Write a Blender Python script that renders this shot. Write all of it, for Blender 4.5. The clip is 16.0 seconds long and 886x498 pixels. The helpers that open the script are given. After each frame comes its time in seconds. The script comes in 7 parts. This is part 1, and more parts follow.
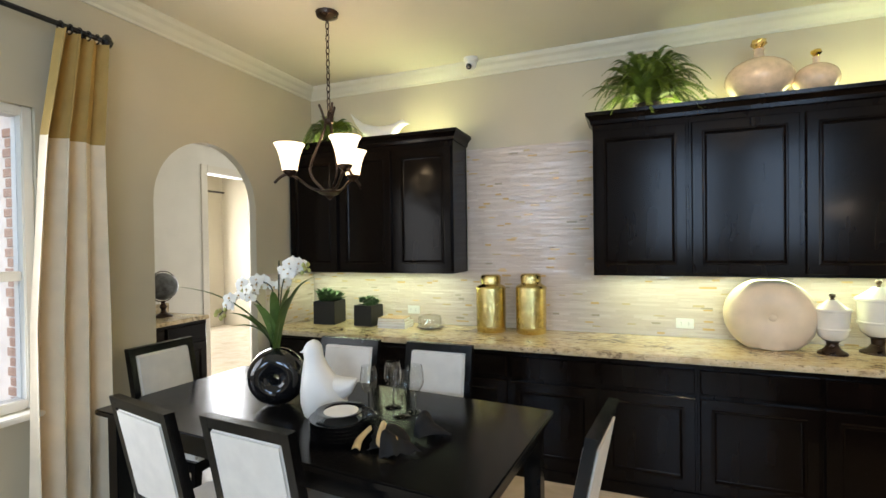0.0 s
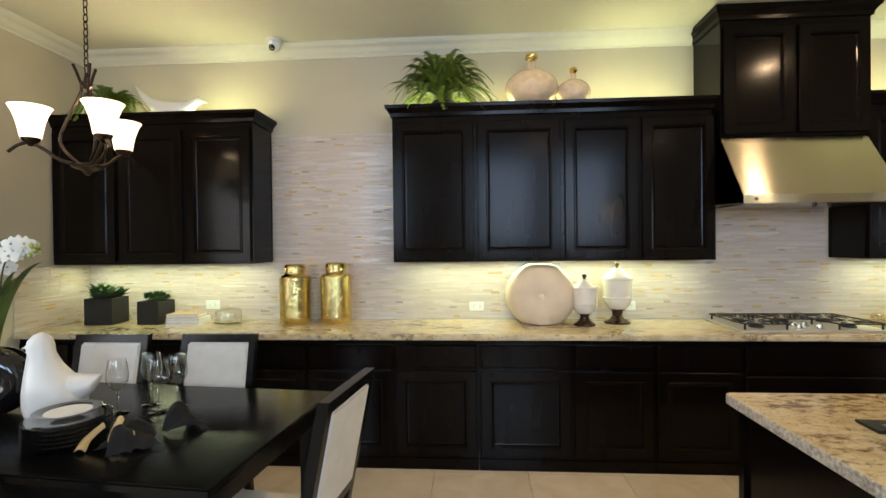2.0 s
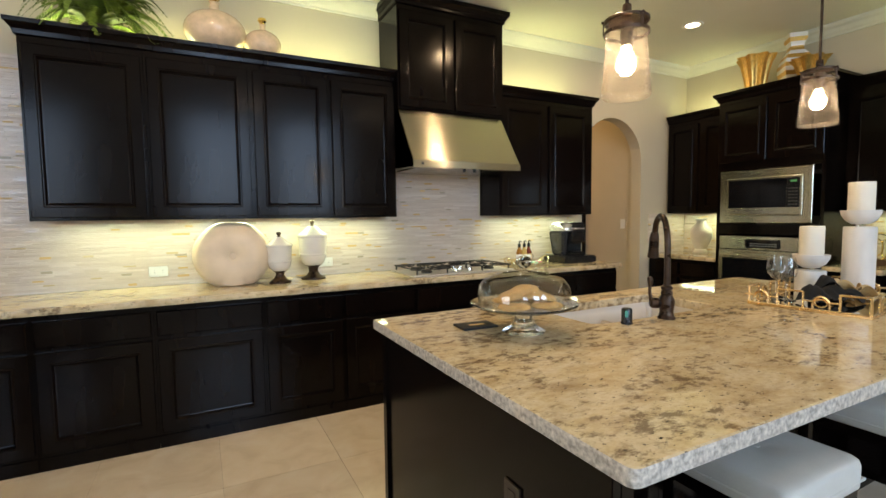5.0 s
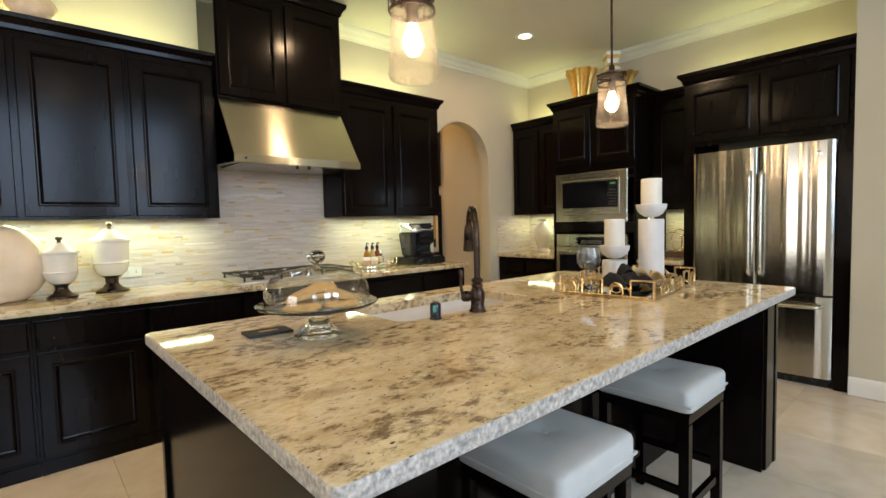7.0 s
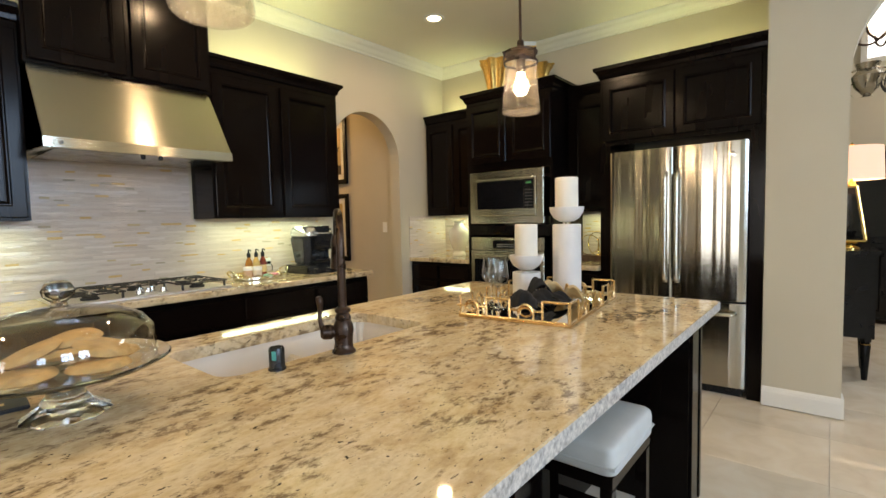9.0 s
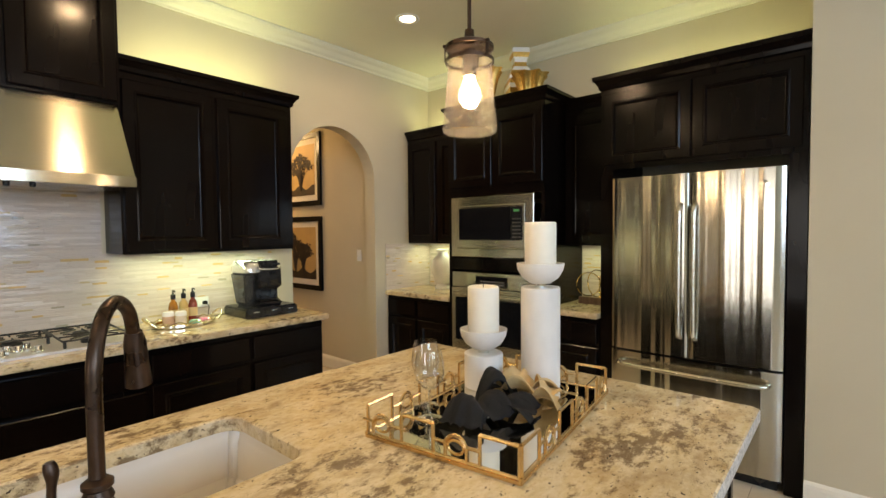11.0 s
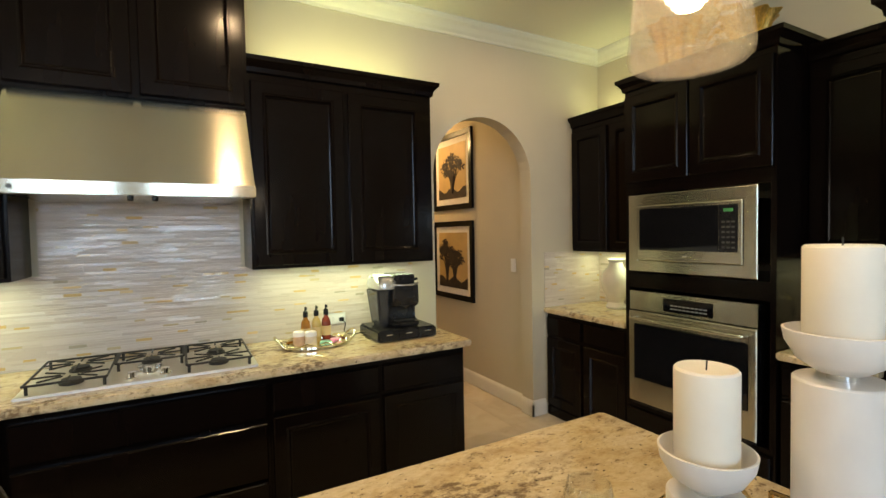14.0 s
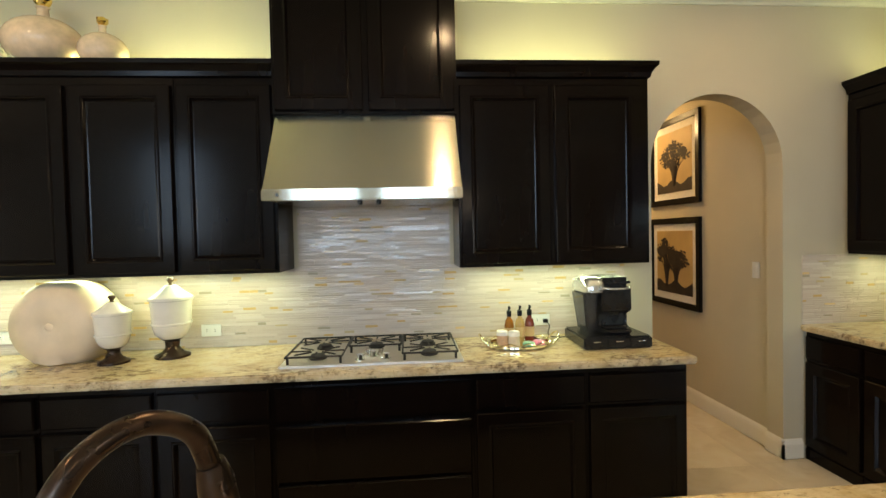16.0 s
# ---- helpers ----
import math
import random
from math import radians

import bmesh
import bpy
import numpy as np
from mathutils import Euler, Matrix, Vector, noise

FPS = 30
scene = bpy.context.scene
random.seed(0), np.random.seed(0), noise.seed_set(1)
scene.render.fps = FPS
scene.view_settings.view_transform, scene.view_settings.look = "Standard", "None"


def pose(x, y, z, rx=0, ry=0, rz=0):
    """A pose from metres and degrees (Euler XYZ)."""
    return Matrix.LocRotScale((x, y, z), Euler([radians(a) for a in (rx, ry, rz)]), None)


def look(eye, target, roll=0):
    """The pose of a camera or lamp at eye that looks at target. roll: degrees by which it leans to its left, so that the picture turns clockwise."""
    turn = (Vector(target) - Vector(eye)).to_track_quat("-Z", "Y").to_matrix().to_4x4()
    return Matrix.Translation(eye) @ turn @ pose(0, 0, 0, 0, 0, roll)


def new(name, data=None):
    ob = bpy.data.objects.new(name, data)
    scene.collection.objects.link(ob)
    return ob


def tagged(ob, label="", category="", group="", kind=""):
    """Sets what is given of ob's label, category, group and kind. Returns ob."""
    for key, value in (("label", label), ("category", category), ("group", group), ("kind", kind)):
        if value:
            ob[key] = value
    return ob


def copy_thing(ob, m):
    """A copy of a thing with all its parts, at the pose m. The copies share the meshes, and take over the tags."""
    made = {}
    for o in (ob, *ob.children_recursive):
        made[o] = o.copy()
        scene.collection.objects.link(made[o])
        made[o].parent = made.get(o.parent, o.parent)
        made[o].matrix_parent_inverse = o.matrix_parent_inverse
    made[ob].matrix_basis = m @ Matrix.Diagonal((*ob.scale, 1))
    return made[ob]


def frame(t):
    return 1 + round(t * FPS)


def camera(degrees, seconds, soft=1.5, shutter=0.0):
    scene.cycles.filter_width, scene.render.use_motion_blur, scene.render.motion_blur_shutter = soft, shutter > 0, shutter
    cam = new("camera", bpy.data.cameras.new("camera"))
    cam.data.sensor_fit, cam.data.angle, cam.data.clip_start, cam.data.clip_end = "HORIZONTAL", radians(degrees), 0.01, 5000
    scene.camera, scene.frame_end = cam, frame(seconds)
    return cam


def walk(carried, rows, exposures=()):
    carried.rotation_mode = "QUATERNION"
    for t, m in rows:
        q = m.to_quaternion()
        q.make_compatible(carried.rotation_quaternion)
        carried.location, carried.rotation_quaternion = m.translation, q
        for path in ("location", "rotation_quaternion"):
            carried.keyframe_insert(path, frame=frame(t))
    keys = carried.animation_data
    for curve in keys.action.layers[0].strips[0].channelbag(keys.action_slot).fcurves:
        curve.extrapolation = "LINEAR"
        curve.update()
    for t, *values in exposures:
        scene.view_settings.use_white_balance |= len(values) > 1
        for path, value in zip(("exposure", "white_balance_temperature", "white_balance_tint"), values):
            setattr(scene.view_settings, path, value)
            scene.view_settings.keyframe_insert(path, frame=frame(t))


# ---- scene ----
cam = camera(86.4, 16.0)
PATH = [
    (0, (-1.412, -3.759, 1.59), (-2.145, -1.898, 1.565), -0.8),
    (0.5, (-1.323, -3.74, 1.581), (-1.926, -1.833, 1.534), -0.9),
    (1, (-1.217, -3.743, 1.549), (-1.691, -1.801, 1.482), -1.1),
    (1.5, (-1.113, -3.693, 1.5), (-1.442, -1.722, 1.435), -0.3),
    (2, (-1.062, -3.69, 1.473), (-1.193, -1.694, 1.456), -0.6),
    (2.5, (-1.049, -3.726, 1.467), (-0.952, -1.728, 1.442), -1.0),
    (3, (-0.992, -3.744, 1.434), (-0.689, -1.768, 1.363), -0.8),
    (3.5, (-0.944, -3.771, 1.408), (-0.467, -1.83, 1.322), -1.3),
    (4, (-0.909, -3.779, 1.384), (-0.292, -1.879, 1.279), -0.7),
    (4.5, (-0.85, -3.786, 1.366), (-0.095, -1.939, 1.238), -1.0),
    (5, (-0.78, -3.796, 1.353), (0.133, -2.022, 1.214), -0.7),
    (7.5, (-0.343, -3.84, 1.275), (1.074, -2.435, 1.139), -1.4),
    (8, (-0.232, -3.774, 1.272), (1.258, -2.449, 1.116), -0.9),
    (8.5, (-0.102, -3.683, 1.293), (1.405, -2.374, 1.166), -0.7),
    (9, (0.044, -3.63, 1.313), (1.584, -2.36, 1.186), -1.3),
    (9.5, (0.246, -3.597, 1.341), (1.782, -2.32, 1.247), -0.6),
    (12, (0.965, -3.355, 1.514), (2.428, -1.994, 1.436), -1.1),
    (12.5, (1.064, -3.312, 1.5), (2.43, -1.855, 1.41), -0.8),
    (13, (1.145, -3.234, 1.505), (2.407, -1.685, 1.408), -0.7),
    (13.5, (1.205, -3.098, 1.517), (2.343, -1.455, 1.444), -0.7),
    (14, (1.237, -2.998, 1.531), (2.21, -1.252, 1.461), -1.1),
    (14.5, (1.252, -2.931, 1.532), (1.99, -1.073, 1.47), -0.6),
    (15, (1.291, -2.905, 1.538), (1.821, -0.978, 1.485), -1.3),
    (15.5, (1.307, -2.909, 1.541), (1.65, -0.94, 1.497), -1.8),
    (16, (1.284, -2.909, 1.53), (1.433, -0.916, 1.474), -1.3),
]
walk(cam, [(t, look(e, g, r)) for t, e, g, r in PATH], exposures=[(0.0, -0.36, 7500, 18), (4.0, -0.30, 7900, 20), (9.0, -0.18, 7900, 20), (12.0, -0.22, 8400, 20), (16.0, -0.34, 8150, 15)])

# ---- world and large lights ----
world = bpy.data.worlds.new("world")
scene.world = world
world.use_nodes = True
wn = world.node_tree.nodes
sky = wn.new("ShaderNodeTexSky")
sky.sky_type, sky.sun_disc, sky.sun_elevation, sky.sun_rotation = "NISHITA", False, radians(62), radians(162)
wn["Background"].inputs[1].default_value = 0.4
world.node_tree.links.new(sky.outputs[0], wn["Background"].inputs[0])

sun_data = bpy.data.lights.new("sun", "SUN")
sun_data.energy, sun_data.angle, sun_data.color = 2.0, radians(0.6), (1.0, 0.95, 0.86)
sun = new("sun", sun_data)
sun.matrix_world = look((2, -6, 12), (0, 0, 0))


def area(name, m, sx, sy, watts, color):
    d = bpy.data.lights.new(name, "AREA")
    d.shape, d.size, d.size_y, d.energy, d.color = "RECTANGLE", sx, sy, watts, color
    ob = new(name, d)
    ob.matrix_world = m
    return ob


def bulb_light(name, at, watts, color, radius=0.03):
    d = bpy.data.lights.new(name, "POINT")
    d.energy, d.color, d.shadow_soft_size = watts, color, radius
    ob = new(name, d)
    ob.location = at
    return ob


DAY = (0.74, 0.87, 1.0)
WARM = (1.0, 0.80, 0.52)
STRIP = (0.82, 1.0, 0.54)
UNDER = (0.73, 1.0, 0.66)
CEIL = 3.06
XL, XR = -4.23, 4.5
YS = -8.0
# daylight in the openings of the south and west windows
for wx, watts in ((-3.4, 80), (-0.35, 125), (1.45, 125)):
    area("window_daylight", look((wx, YS + 0.05, 2.45), (wx, 0, 1.6)), 1.2, 1.95, watts, (0.36, 0.63, 1.0))
area("window_daylight", look((XL - 0.02, -3.18, 1.55), (0, -3.18, 1.3)), 1.6, 1.4, 42, DAY)
# added lamp in the pantry doorway, no window there; it brightens the small room
area("window_daylight", look((-6.25, 0.82, 1.3), (-5.2, -0.5, 1.3)), 0.42, 1.9, 58, DAY)
# added lamp between the far room's window and its sheer curtain
area("window_daylight", look((-8.98, 1.8, 1.45), (0, 1.8, 1.45)), 2.2, 2.1, 190, DAY)
# strips under and over the wall cabinets
for x0, x1 in ((-4.12, -2.75), (-1.55, 0.55), (1.65, 2.6)):
    area("strip_light", pose((x0 + x1) / 2, -0.19, 1.335), x1 - x0, 0.06, 6.0 * (x1 - x0), UNDER)
for x0, x1 in ((-4.12, -2.75), (-1.55, 0.5), (1.7, 2.6)):
    area("strip_light", pose((x0 + x1) / 2, -0.17, 2.476, 180), x1 - x0, 0.04, 5.6 * (x1 - x0), STRIP)
area("strip_light", pose(4.34, -0.4, 1.335, 0, 0, 90), 0.6, 0.05, 3.6, UNDER)
area("strip_light", pose(4.34, -1.95, 1.335, 0, 0, 90), 0.3, 0.05, 1.8, UNDER)
area("strip_light", pose(4.36, -0.4, 2.476, 180, 0, 90), 0.6, 0.03, 2.3, STRIP)
area("strip_light", pose(4.36, -2.6, 2.52, 180, 0, 90), 1.1, 0.03, 3.0, STRIP)
# added fill lamps without fixture or window: hall behind the arch, room behind the pillar
bulb_light("hall_light", (3.2, 1.9, 2.6), 34, (1.0, 0.74, 0.40), 0.08)
area("window_daylight", look((6.4, -5.6, 3.2), (6.0, -4.0, 0.6)), 1.2, 1.0, 60, DAY)

# ---- materials ----


def mat(name, color=(0.5, 0.5, 0.5), rough=0.5, metal=0.0, bump=0.0, bscale=60.0, vary=0.12, vscale=4.0, coat=0.0, spec=0.5, trans=0.0, ior=1.45,
        emit=None, estr=0.0, rvary=0.0, stretch=(1, 1, 1), alpha=1.0):
    m = bpy.data.materials.new(name)
    m.use_nodes = True
    nt = m.node_tree
    b = nt.nodes["Principled BSDF"]
    b.inputs["Base Color"].default_value = (*color, 1)
    b.inputs["Roughness"].default_value = rough
    b.inputs["Metallic"].default_value = metal
    b.inputs["Coat Weight"].default_value = coat
    b.inputs["Coat Roughness"].default_value = 0.08
    b.inputs["Specular IOR Level"].default_value = spec
    b.inputs["Transmission Weight"].default_value = trans
    b.inputs["IOR"].default_value = ior
    if emit:
        b.inputs["Emission Color"].default_value = (*emit, 1)
        b.inputs["Emission Strength"].default_value = estr
    tc = nt.nodes.new("ShaderNodeTexCoord")
    mp = nt.nodes.new("ShaderNodeMapping")
    mp.inputs["Scale"].default_value = stretch
    nt.links.new(tc.outputs["Object"], mp.inputs[0])
    if vary > 0:
        n1 = nt.nodes.new("ShaderNodeTexNoise")
        n1.inputs["Scale"].default_value = vscale
        n1.inputs["Detail"].default_value = 6
        nt.links.new(mp.outputs[0], n1.inputs["Vector"])
        r = nt.nodes.new("ShaderNodeMapRange")
        r.inputs["From Min"].default_value, r.inputs["From Max"].default_value = 0.3, 0.7
        r.inputs["To Min"].default_value, r.inputs["To Max"].default_value = 1 - vary, 1 + vary
        nt.links.new(n1.outputs["Fac"], r.inputs["Value"])
        mx = nt.nodes.new("ShaderNodeVectorMath")
        mx.operation = "SCALE"
        mx.inputs[0].default_value = color
        nt.links.new(r.outputs[0], mx.inputs["Scale"])
        nt.links.new(mx.outputs[0], b.inputs["Base Color"])
        if rvary > 0:
            r2 = nt.nodes.new("ShaderNodeMapRange")
            r2.inputs["From Min"].default_value, r2.inputs["From Max"].default_value = 0.3, 0.7
            r2.inputs["To Min"].default_value, r2.inputs["To Max"].default_value = max(0.02, rough - rvary), rough + rvary
            nt.links.new(n1.outputs["Fac"], r2.inputs["Value"])
            nt.links.new(r2.outputs[0], b.inputs["Roughness"])
    if bump > 0:
        n2 = nt.nodes.new("ShaderNodeTexNoise")
        n2.inputs["Scale"].default_value = bscale
        n2.inputs["Detail"].default_value = 4
        nt.links.new(mp.outputs[0], n2.inputs["Vector"])
        bp = nt.nodes.new("ShaderNodeBump")
        bp.inputs["Strength"].default_value = bump
        bp.inputs["Distance"].default_value = 0.004
        nt.links.new(n2.outputs["Fac"], bp.inputs["Height"])
        nt.links.new(bp.outputs[0], b.inputs["Normal"])
    return m


def ramp(nt, src, stops):
    r = nt.nodes.new("ShaderNodeValToRGB")
    e = r.color_ramp.elements
    while len(e) < len(stops):
        e.new(0.5)
    for el, (p, c) in zip(e, stops):
        el.position, el.color = p, (*c, 1)
    nt.links.new(src, r.inputs[0])
    return r


def granite_material():
    m = mat("granite", (0.6, 0.5, 0.38), 0.055, vary=0, spec=0.55)
    nt = m.node_tree
    b = nt.nodes["Principled BSDF"]
    geo = nt.nodes.new("ShaderNodeNewGeometry")
    mp = nt.nodes.new("ShaderNodeMapping")
    mp.inputs["Rotation"].default_value = (0, 0, radians(-24))
    mp.inputs["Scale"].default_value = (0.8, 1.35, 1.0)
    nt.links.new(geo.outputs["Position"], mp.inputs[0])
    def noise_tex(scale, detail, rough, dist=0.0):
        n = nt.nodes.new("ShaderNodeTexNoise")
        n.inputs["Scale"].default_value, n.inputs["Detail"].default_value = scale, detail
        n.inputs["Roughness"].default_value, n.inputs["Distortion"].default_value = rough, dist
        nt.links.new(mp.outputs[0], n.inputs["Vector"])
        return n
    def mixed(fac, a, c):
        x = nt.nodes.new("ShaderNodeMix")
        x.data_type = "RGBA"
        nt.links.new(fac, x.inputs["Factor"])
        nt.links.new(a, x.inputs["A"])
        nt.links.new(c, x.inputs["B"])
        return x.outputs["Result"]
    base = ramp(nt, noise_tex(9, 5, 0.6, 0.4).outputs["Fac"], [(0.30, (0.47, 0.31, 0.14)), (0.46, (0.63, 0.49, 0.28)), (0.60, (0.70, 0.585, 0.39)), (0.75, (0.55, 0.445, 0.29))])
    grain = ramp(nt, noise_tex(48, 6, 0.7).outputs["Fac"], [(0.30, (0.29, 0.19, 0.10)), (0.45, (0.58, 0.45, 0.275)), (0.65, (0.72, 0.61, 0.43))])
    half = nt.nodes.new("ShaderNodeValue")
    half.outputs[0].default_value = 0.45
    col = mixed(half.outputs[0], base.outputs[0], grain.outputs[0])
    # brown veins gathered in clouds, over a rusty wash
    cloud = noise_tex(3.0, 5, 0.62, 0.3)
    wash = ramp(nt, noise_tex(6.5, 7, 0.7, 0.4).outputs["Fac"], [(0.50, (0, 0, 0)), (0.68, (0.62, 0.62, 0.62))])
    rust = nt.nodes.new("ShaderNodeRGB")
    rust.outputs[0].default_value = (0.30, 0.185, 0.095, 1)
    col = mixed(wash.outputs[0], col, rust.outputs[0])
    spot = noise_tex(26, 8, 0.74, 0.1)
    add = nt.nodes.new("ShaderNodeMath")
    add.operation = "MULTIPLY_ADD"
    nt.links.new(cloud.outputs["Fac"], add.inputs[0])
    add.inputs[1].default_value = 0.62
    nt.links.new(spot.outputs["Fac"], add.inputs[2])
    mul = ramp(nt, add.outputs[0], [(0.84, (0, 0, 0)), (0.95, (0.80, 0.80, 0.80))])
    brown = nt.nodes.new("ShaderNodeRGB")
    brown.outputs[0].default_value = (0.125, 0.07, 0.035, 1)
    col = mixed(mul.outputs[0], col, brown.outputs[0])
    # near-black flecks
    fleck = ramp(nt, noise_tex(75, 3, 0.6).outputs["Fac"], [(0.655, (0, 0, 0)), (0.69, (1, 1, 1))])
    dark = nt.nodes.new("ShaderNodeRGB")
    dark.outputs[0].default_value = (0.05, 0.035, 0.03, 1)
    col = mixed(fleck.outputs[0], col, dark.outputs[0])
    nt.links.new(col, b.inputs["Base Color"])
    return m


def mosaic_material(name, stops, rough):
    m = mat(name, (0.7, 0.7, 0.6), rough, vary=0, spec=0.6)
    nt = m.node_tree
    b = nt.nodes["Principled BSDF"]
    geo = nt.nodes.new("ShaderNodeNewGeometry")
    r = ramp(nt, geo.outputs["Random Per Island"], stops)
    r.color_ramp.interpolation = "CONSTANT"
    nt.links.new(r.outputs[0], b.inputs["Base Color"])
    mr = nt.nodes.new("ShaderNodeMapRange")
    mr.inputs["To Min"].default_value, mr.inputs["To Max"].default_value = rough, rough * 2.4
    mul = nt.nodes.new("ShaderNodeMath")
    mul.operation = "MULTIPLY"
    mul.inputs[1].default_value = 17.3
    fr_ = nt.nodes.new("ShaderNodeMath")
    fr_.operation = "FRACT"
    nt.links.new(geo.outputs["Random Per Island"], mul.inputs[0])
    nt.links.new(mul.outputs[0], fr_.inputs[0])
    nt.links.new(fr_.outputs[0], mr.inputs["Value"])
    nt.links.new(mr.outputs[0], b.inputs["Roughness"])
    return m


def floor_material():
    m = mat("floor_tile", (0.62, 0.54, 0.44), 0.22, vary=0, spec=0.5)
    nt = m.node_tree
    b = nt.nodes["Principled BSDF"]
    oi = nt.nodes.new("ShaderNodeObjectInfo")
    geo = nt.nodes.new("ShaderNodeNewGeometry")
    n = nt.nodes.new("ShaderNodeTexNoise")
    n.inputs["Scale"].default_value, n.inputs["Detail"].default_value, n.inputs["Distortion"].default_value = 5, 7, 0.8
    nt.links.new(geo.outputs["Position"], n.inputs["Vector"])
    r = ramp(nt, n.outputs["Fac"], [(0.3, (0.63, 0.53, 0.40)), (0.5, (0.70, 0.60, 0.465)), (0.7, (0.74, 0.66, 0.54))])
    mr = nt.nodes.new("ShaderNodeMapRange")
    mr.inputs["To Min"].default_value, mr.inputs["To Max"].default_value = 0.93, 1.06
    nt.links.new(oi.outputs["Random"], mr.inputs["Value"])
    sc = nt.nodes.new("ShaderNodeVectorMath")
    sc.operation = "SCALE"
    nt.links.new(r.outputs[0], sc.inputs[0])
    nt.links.new(mr.outputs[0], sc.inputs["Scale"])
    nt.links.new(sc.outputs[0], b.inputs["Base Color"])
    return m


ESP = mat("espresso_wood", (0.0048, 0.0028, 0.0021), 0.16, vary=0.12, vscale=3, stretch=(3, 3, 0.6), spec=0.15)
WALL = mat("wall_paint", (0.55, 0.485, 0.36), 0.75, vary=0.03, vscale=2, bump=0.12, bscale=160)
CEILM = mat("ceiling_paint", (0.72, 0.69, 0.58), 0.85, vary=0.03, vscale=1.5, bump=0.15, bscale=120)
TRIM = mat("trim_paint", (0.78, 0.74, 0.66), 0.4, vary=0.03)
GRAN = granite_material()
MOSA = mosaic_material("mosaic", [(0.0, (0.61, 0.50, 0.43)), (0.28, (0.65, 0.545, 0.475)), (0.55, (0.59, 0.48, 0.405)), (0.78, (0.63, 0.52, 0.44)), (0.93, (0.68, 0.585, 0.52))], 0.12)
MOSB = mosaic_material("mosaic_accent", [(0.0, (0.62, 0.40, 0.18)), (0.45, (0.55, 0.42, 0.26)), (0.70, (0.40, 0.34, 0.26)), (0.85, (0.72, 0.50, 0.27))], 0.06)
GROUT = mat("grout", (0.60, 0.54, 0.46), 0.85, vary=0.08, vscale=20)
FLOOR = floor_material()
def steel(name, color, rough, aniso, wavy, along=(0, 1, 0)):
    """Brushed steel whose reflections stretch up and down."""
    m = mat(name, color, rough, 1.0, vary=0.05, vscale=3, stretch=(1, 1, 0.2))
    nt = m.node_tree
    b = nt.nodes["Principled BSDF"]
    b.inputs["Anisotropic"].default_value = aniso
    b.inputs["Anisotropic Rotation"].default_value = 0.25
    tg = nt.nodes.new("ShaderNodeCombineXYZ")
    for k in range(3):
        tg.inputs[k].default_value = along[k]
    nt.links.new(tg.outputs[0], b.inputs["Tangent"])
    if wavy:
        tc = nt.nodes.new("ShaderNodeTexCoord")
        mp = nt.nodes.new("ShaderNodeMapping")
        mp.inputs["Scale"].default_value = (7.0, 7.0, 0.06)
        n = nt.nodes.new("ShaderNodeTexNoise")
        n.inputs["Scale"].default_value, n.inputs["Detail"].default_value = 1.0, 2
        bp = nt.nodes.new("ShaderNodeBump")
        bp.inputs["Strength"].default_value, bp.inputs["Distance"].default_value = wavy, 0.02
        nt.links.new(tc.outputs["Object"], mp.inputs[0])
        nt.links.new(mp.outputs[0], n.inputs["Vector"])
        nt.links.new(n.outputs["Fac"], bp.inputs["Height"])
        nt.links.new(bp.outputs[0], b.inputs["Normal"])
    return m


STEEL = steel("brushed_steel", (0.48, 0.455, 0.40), 0.16, 0.7, 0.9)
STEELH = steel("brushed_steel_flat", (0.66, 0.63, 0.54), 0.24, 0.85, 0.0)
STEELN = steel("brushed_steel_hood", (0.62, 0.58, 0.48), 0.20, 1.0, 0.0, (1, 0, 0))
CHROME = mat("chrome", (0.8, 0.8, 0.78), 0.08, 1.0, vary=0.03)
IRON = mat("cast_iron", (0.015, 0.015, 0.015), 0.5, vary=0.2, bump=0.2, bscale=200)
GLASSD = mat("black_glass", (0.006, 0.006, 0.007), 0.05, vary=0.05, spec=0.5)
BLKP = mat("black_plastic", (0.012, 0.012, 0.013), 0.25, vary=0.2, vscale=20)
BLKC = mat("black_ceramic", (0.008, 0.008, 0.009), 0.06, vary=0.1, coat=0.5)
WHTC = mat("white_ceramic", (0.78, 0.76, 0.72), 0.28, vary=0.03, vscale=10)
CREAM = mat("cream_ceramic", (0.74, 0.70, 0.62), 0.18, vary=0.05, vscale=12)
BEIGEC = mat("beige_crackle", (0.70, 0.53, 0.36), 0.14, vary=0.12, vscale=25, bump=0.25, bscale=40, coat=0.3)
GOLD = mat("gold_metal", (0.83, 0.58, 0.20), 0.13, 1.0, vary=0.12, vscale=15)
GOLDR = mat("brass_rail", (0.72, 0.50, 0.26), 0.24, 1.0, vary=0.2, vscale=20)
BRONZE = mat("oil_bronze", (0.060, 0.038, 0.028), 0.32, 0.9, vary=0.35, vscale=25, rvary=0.1)
WAX = mat("candle_wax", (0.86, 0.80, 0.68), 0.5, vary=0.03, vscale=12)
MARB = mat("white_marble", (0.74, 0.71, 0.67), 0.35, vary=0.10, vscale=9, stretch=(1, 1, 0.5))
FABW = mat("white_upholstery", (0.70, 0.66, 0.60), 0.8, vary=0.05, vscale=15, bump=0.3, bscale=400)
LEAW = mat("white_leather", (0.56, 0.57, 0.55), 0.42, vary=0.05, vscale=9, bump=0.2, bscale=130)
BLKW = mat("black_wood", (0.005, 0.0046, 0.0046), 0.2, vary=0.3, vscale=8, rvary=0.04, spec=0.24)
GLASS = mat("clear_glass", (1, 1, 1), 0.0, trans=1.0, ior=1.46, vary=0)
THINGL = mat("thin_glass", (1, 1, 1), 0.0, vary=0)
gn = THINGL.node_tree
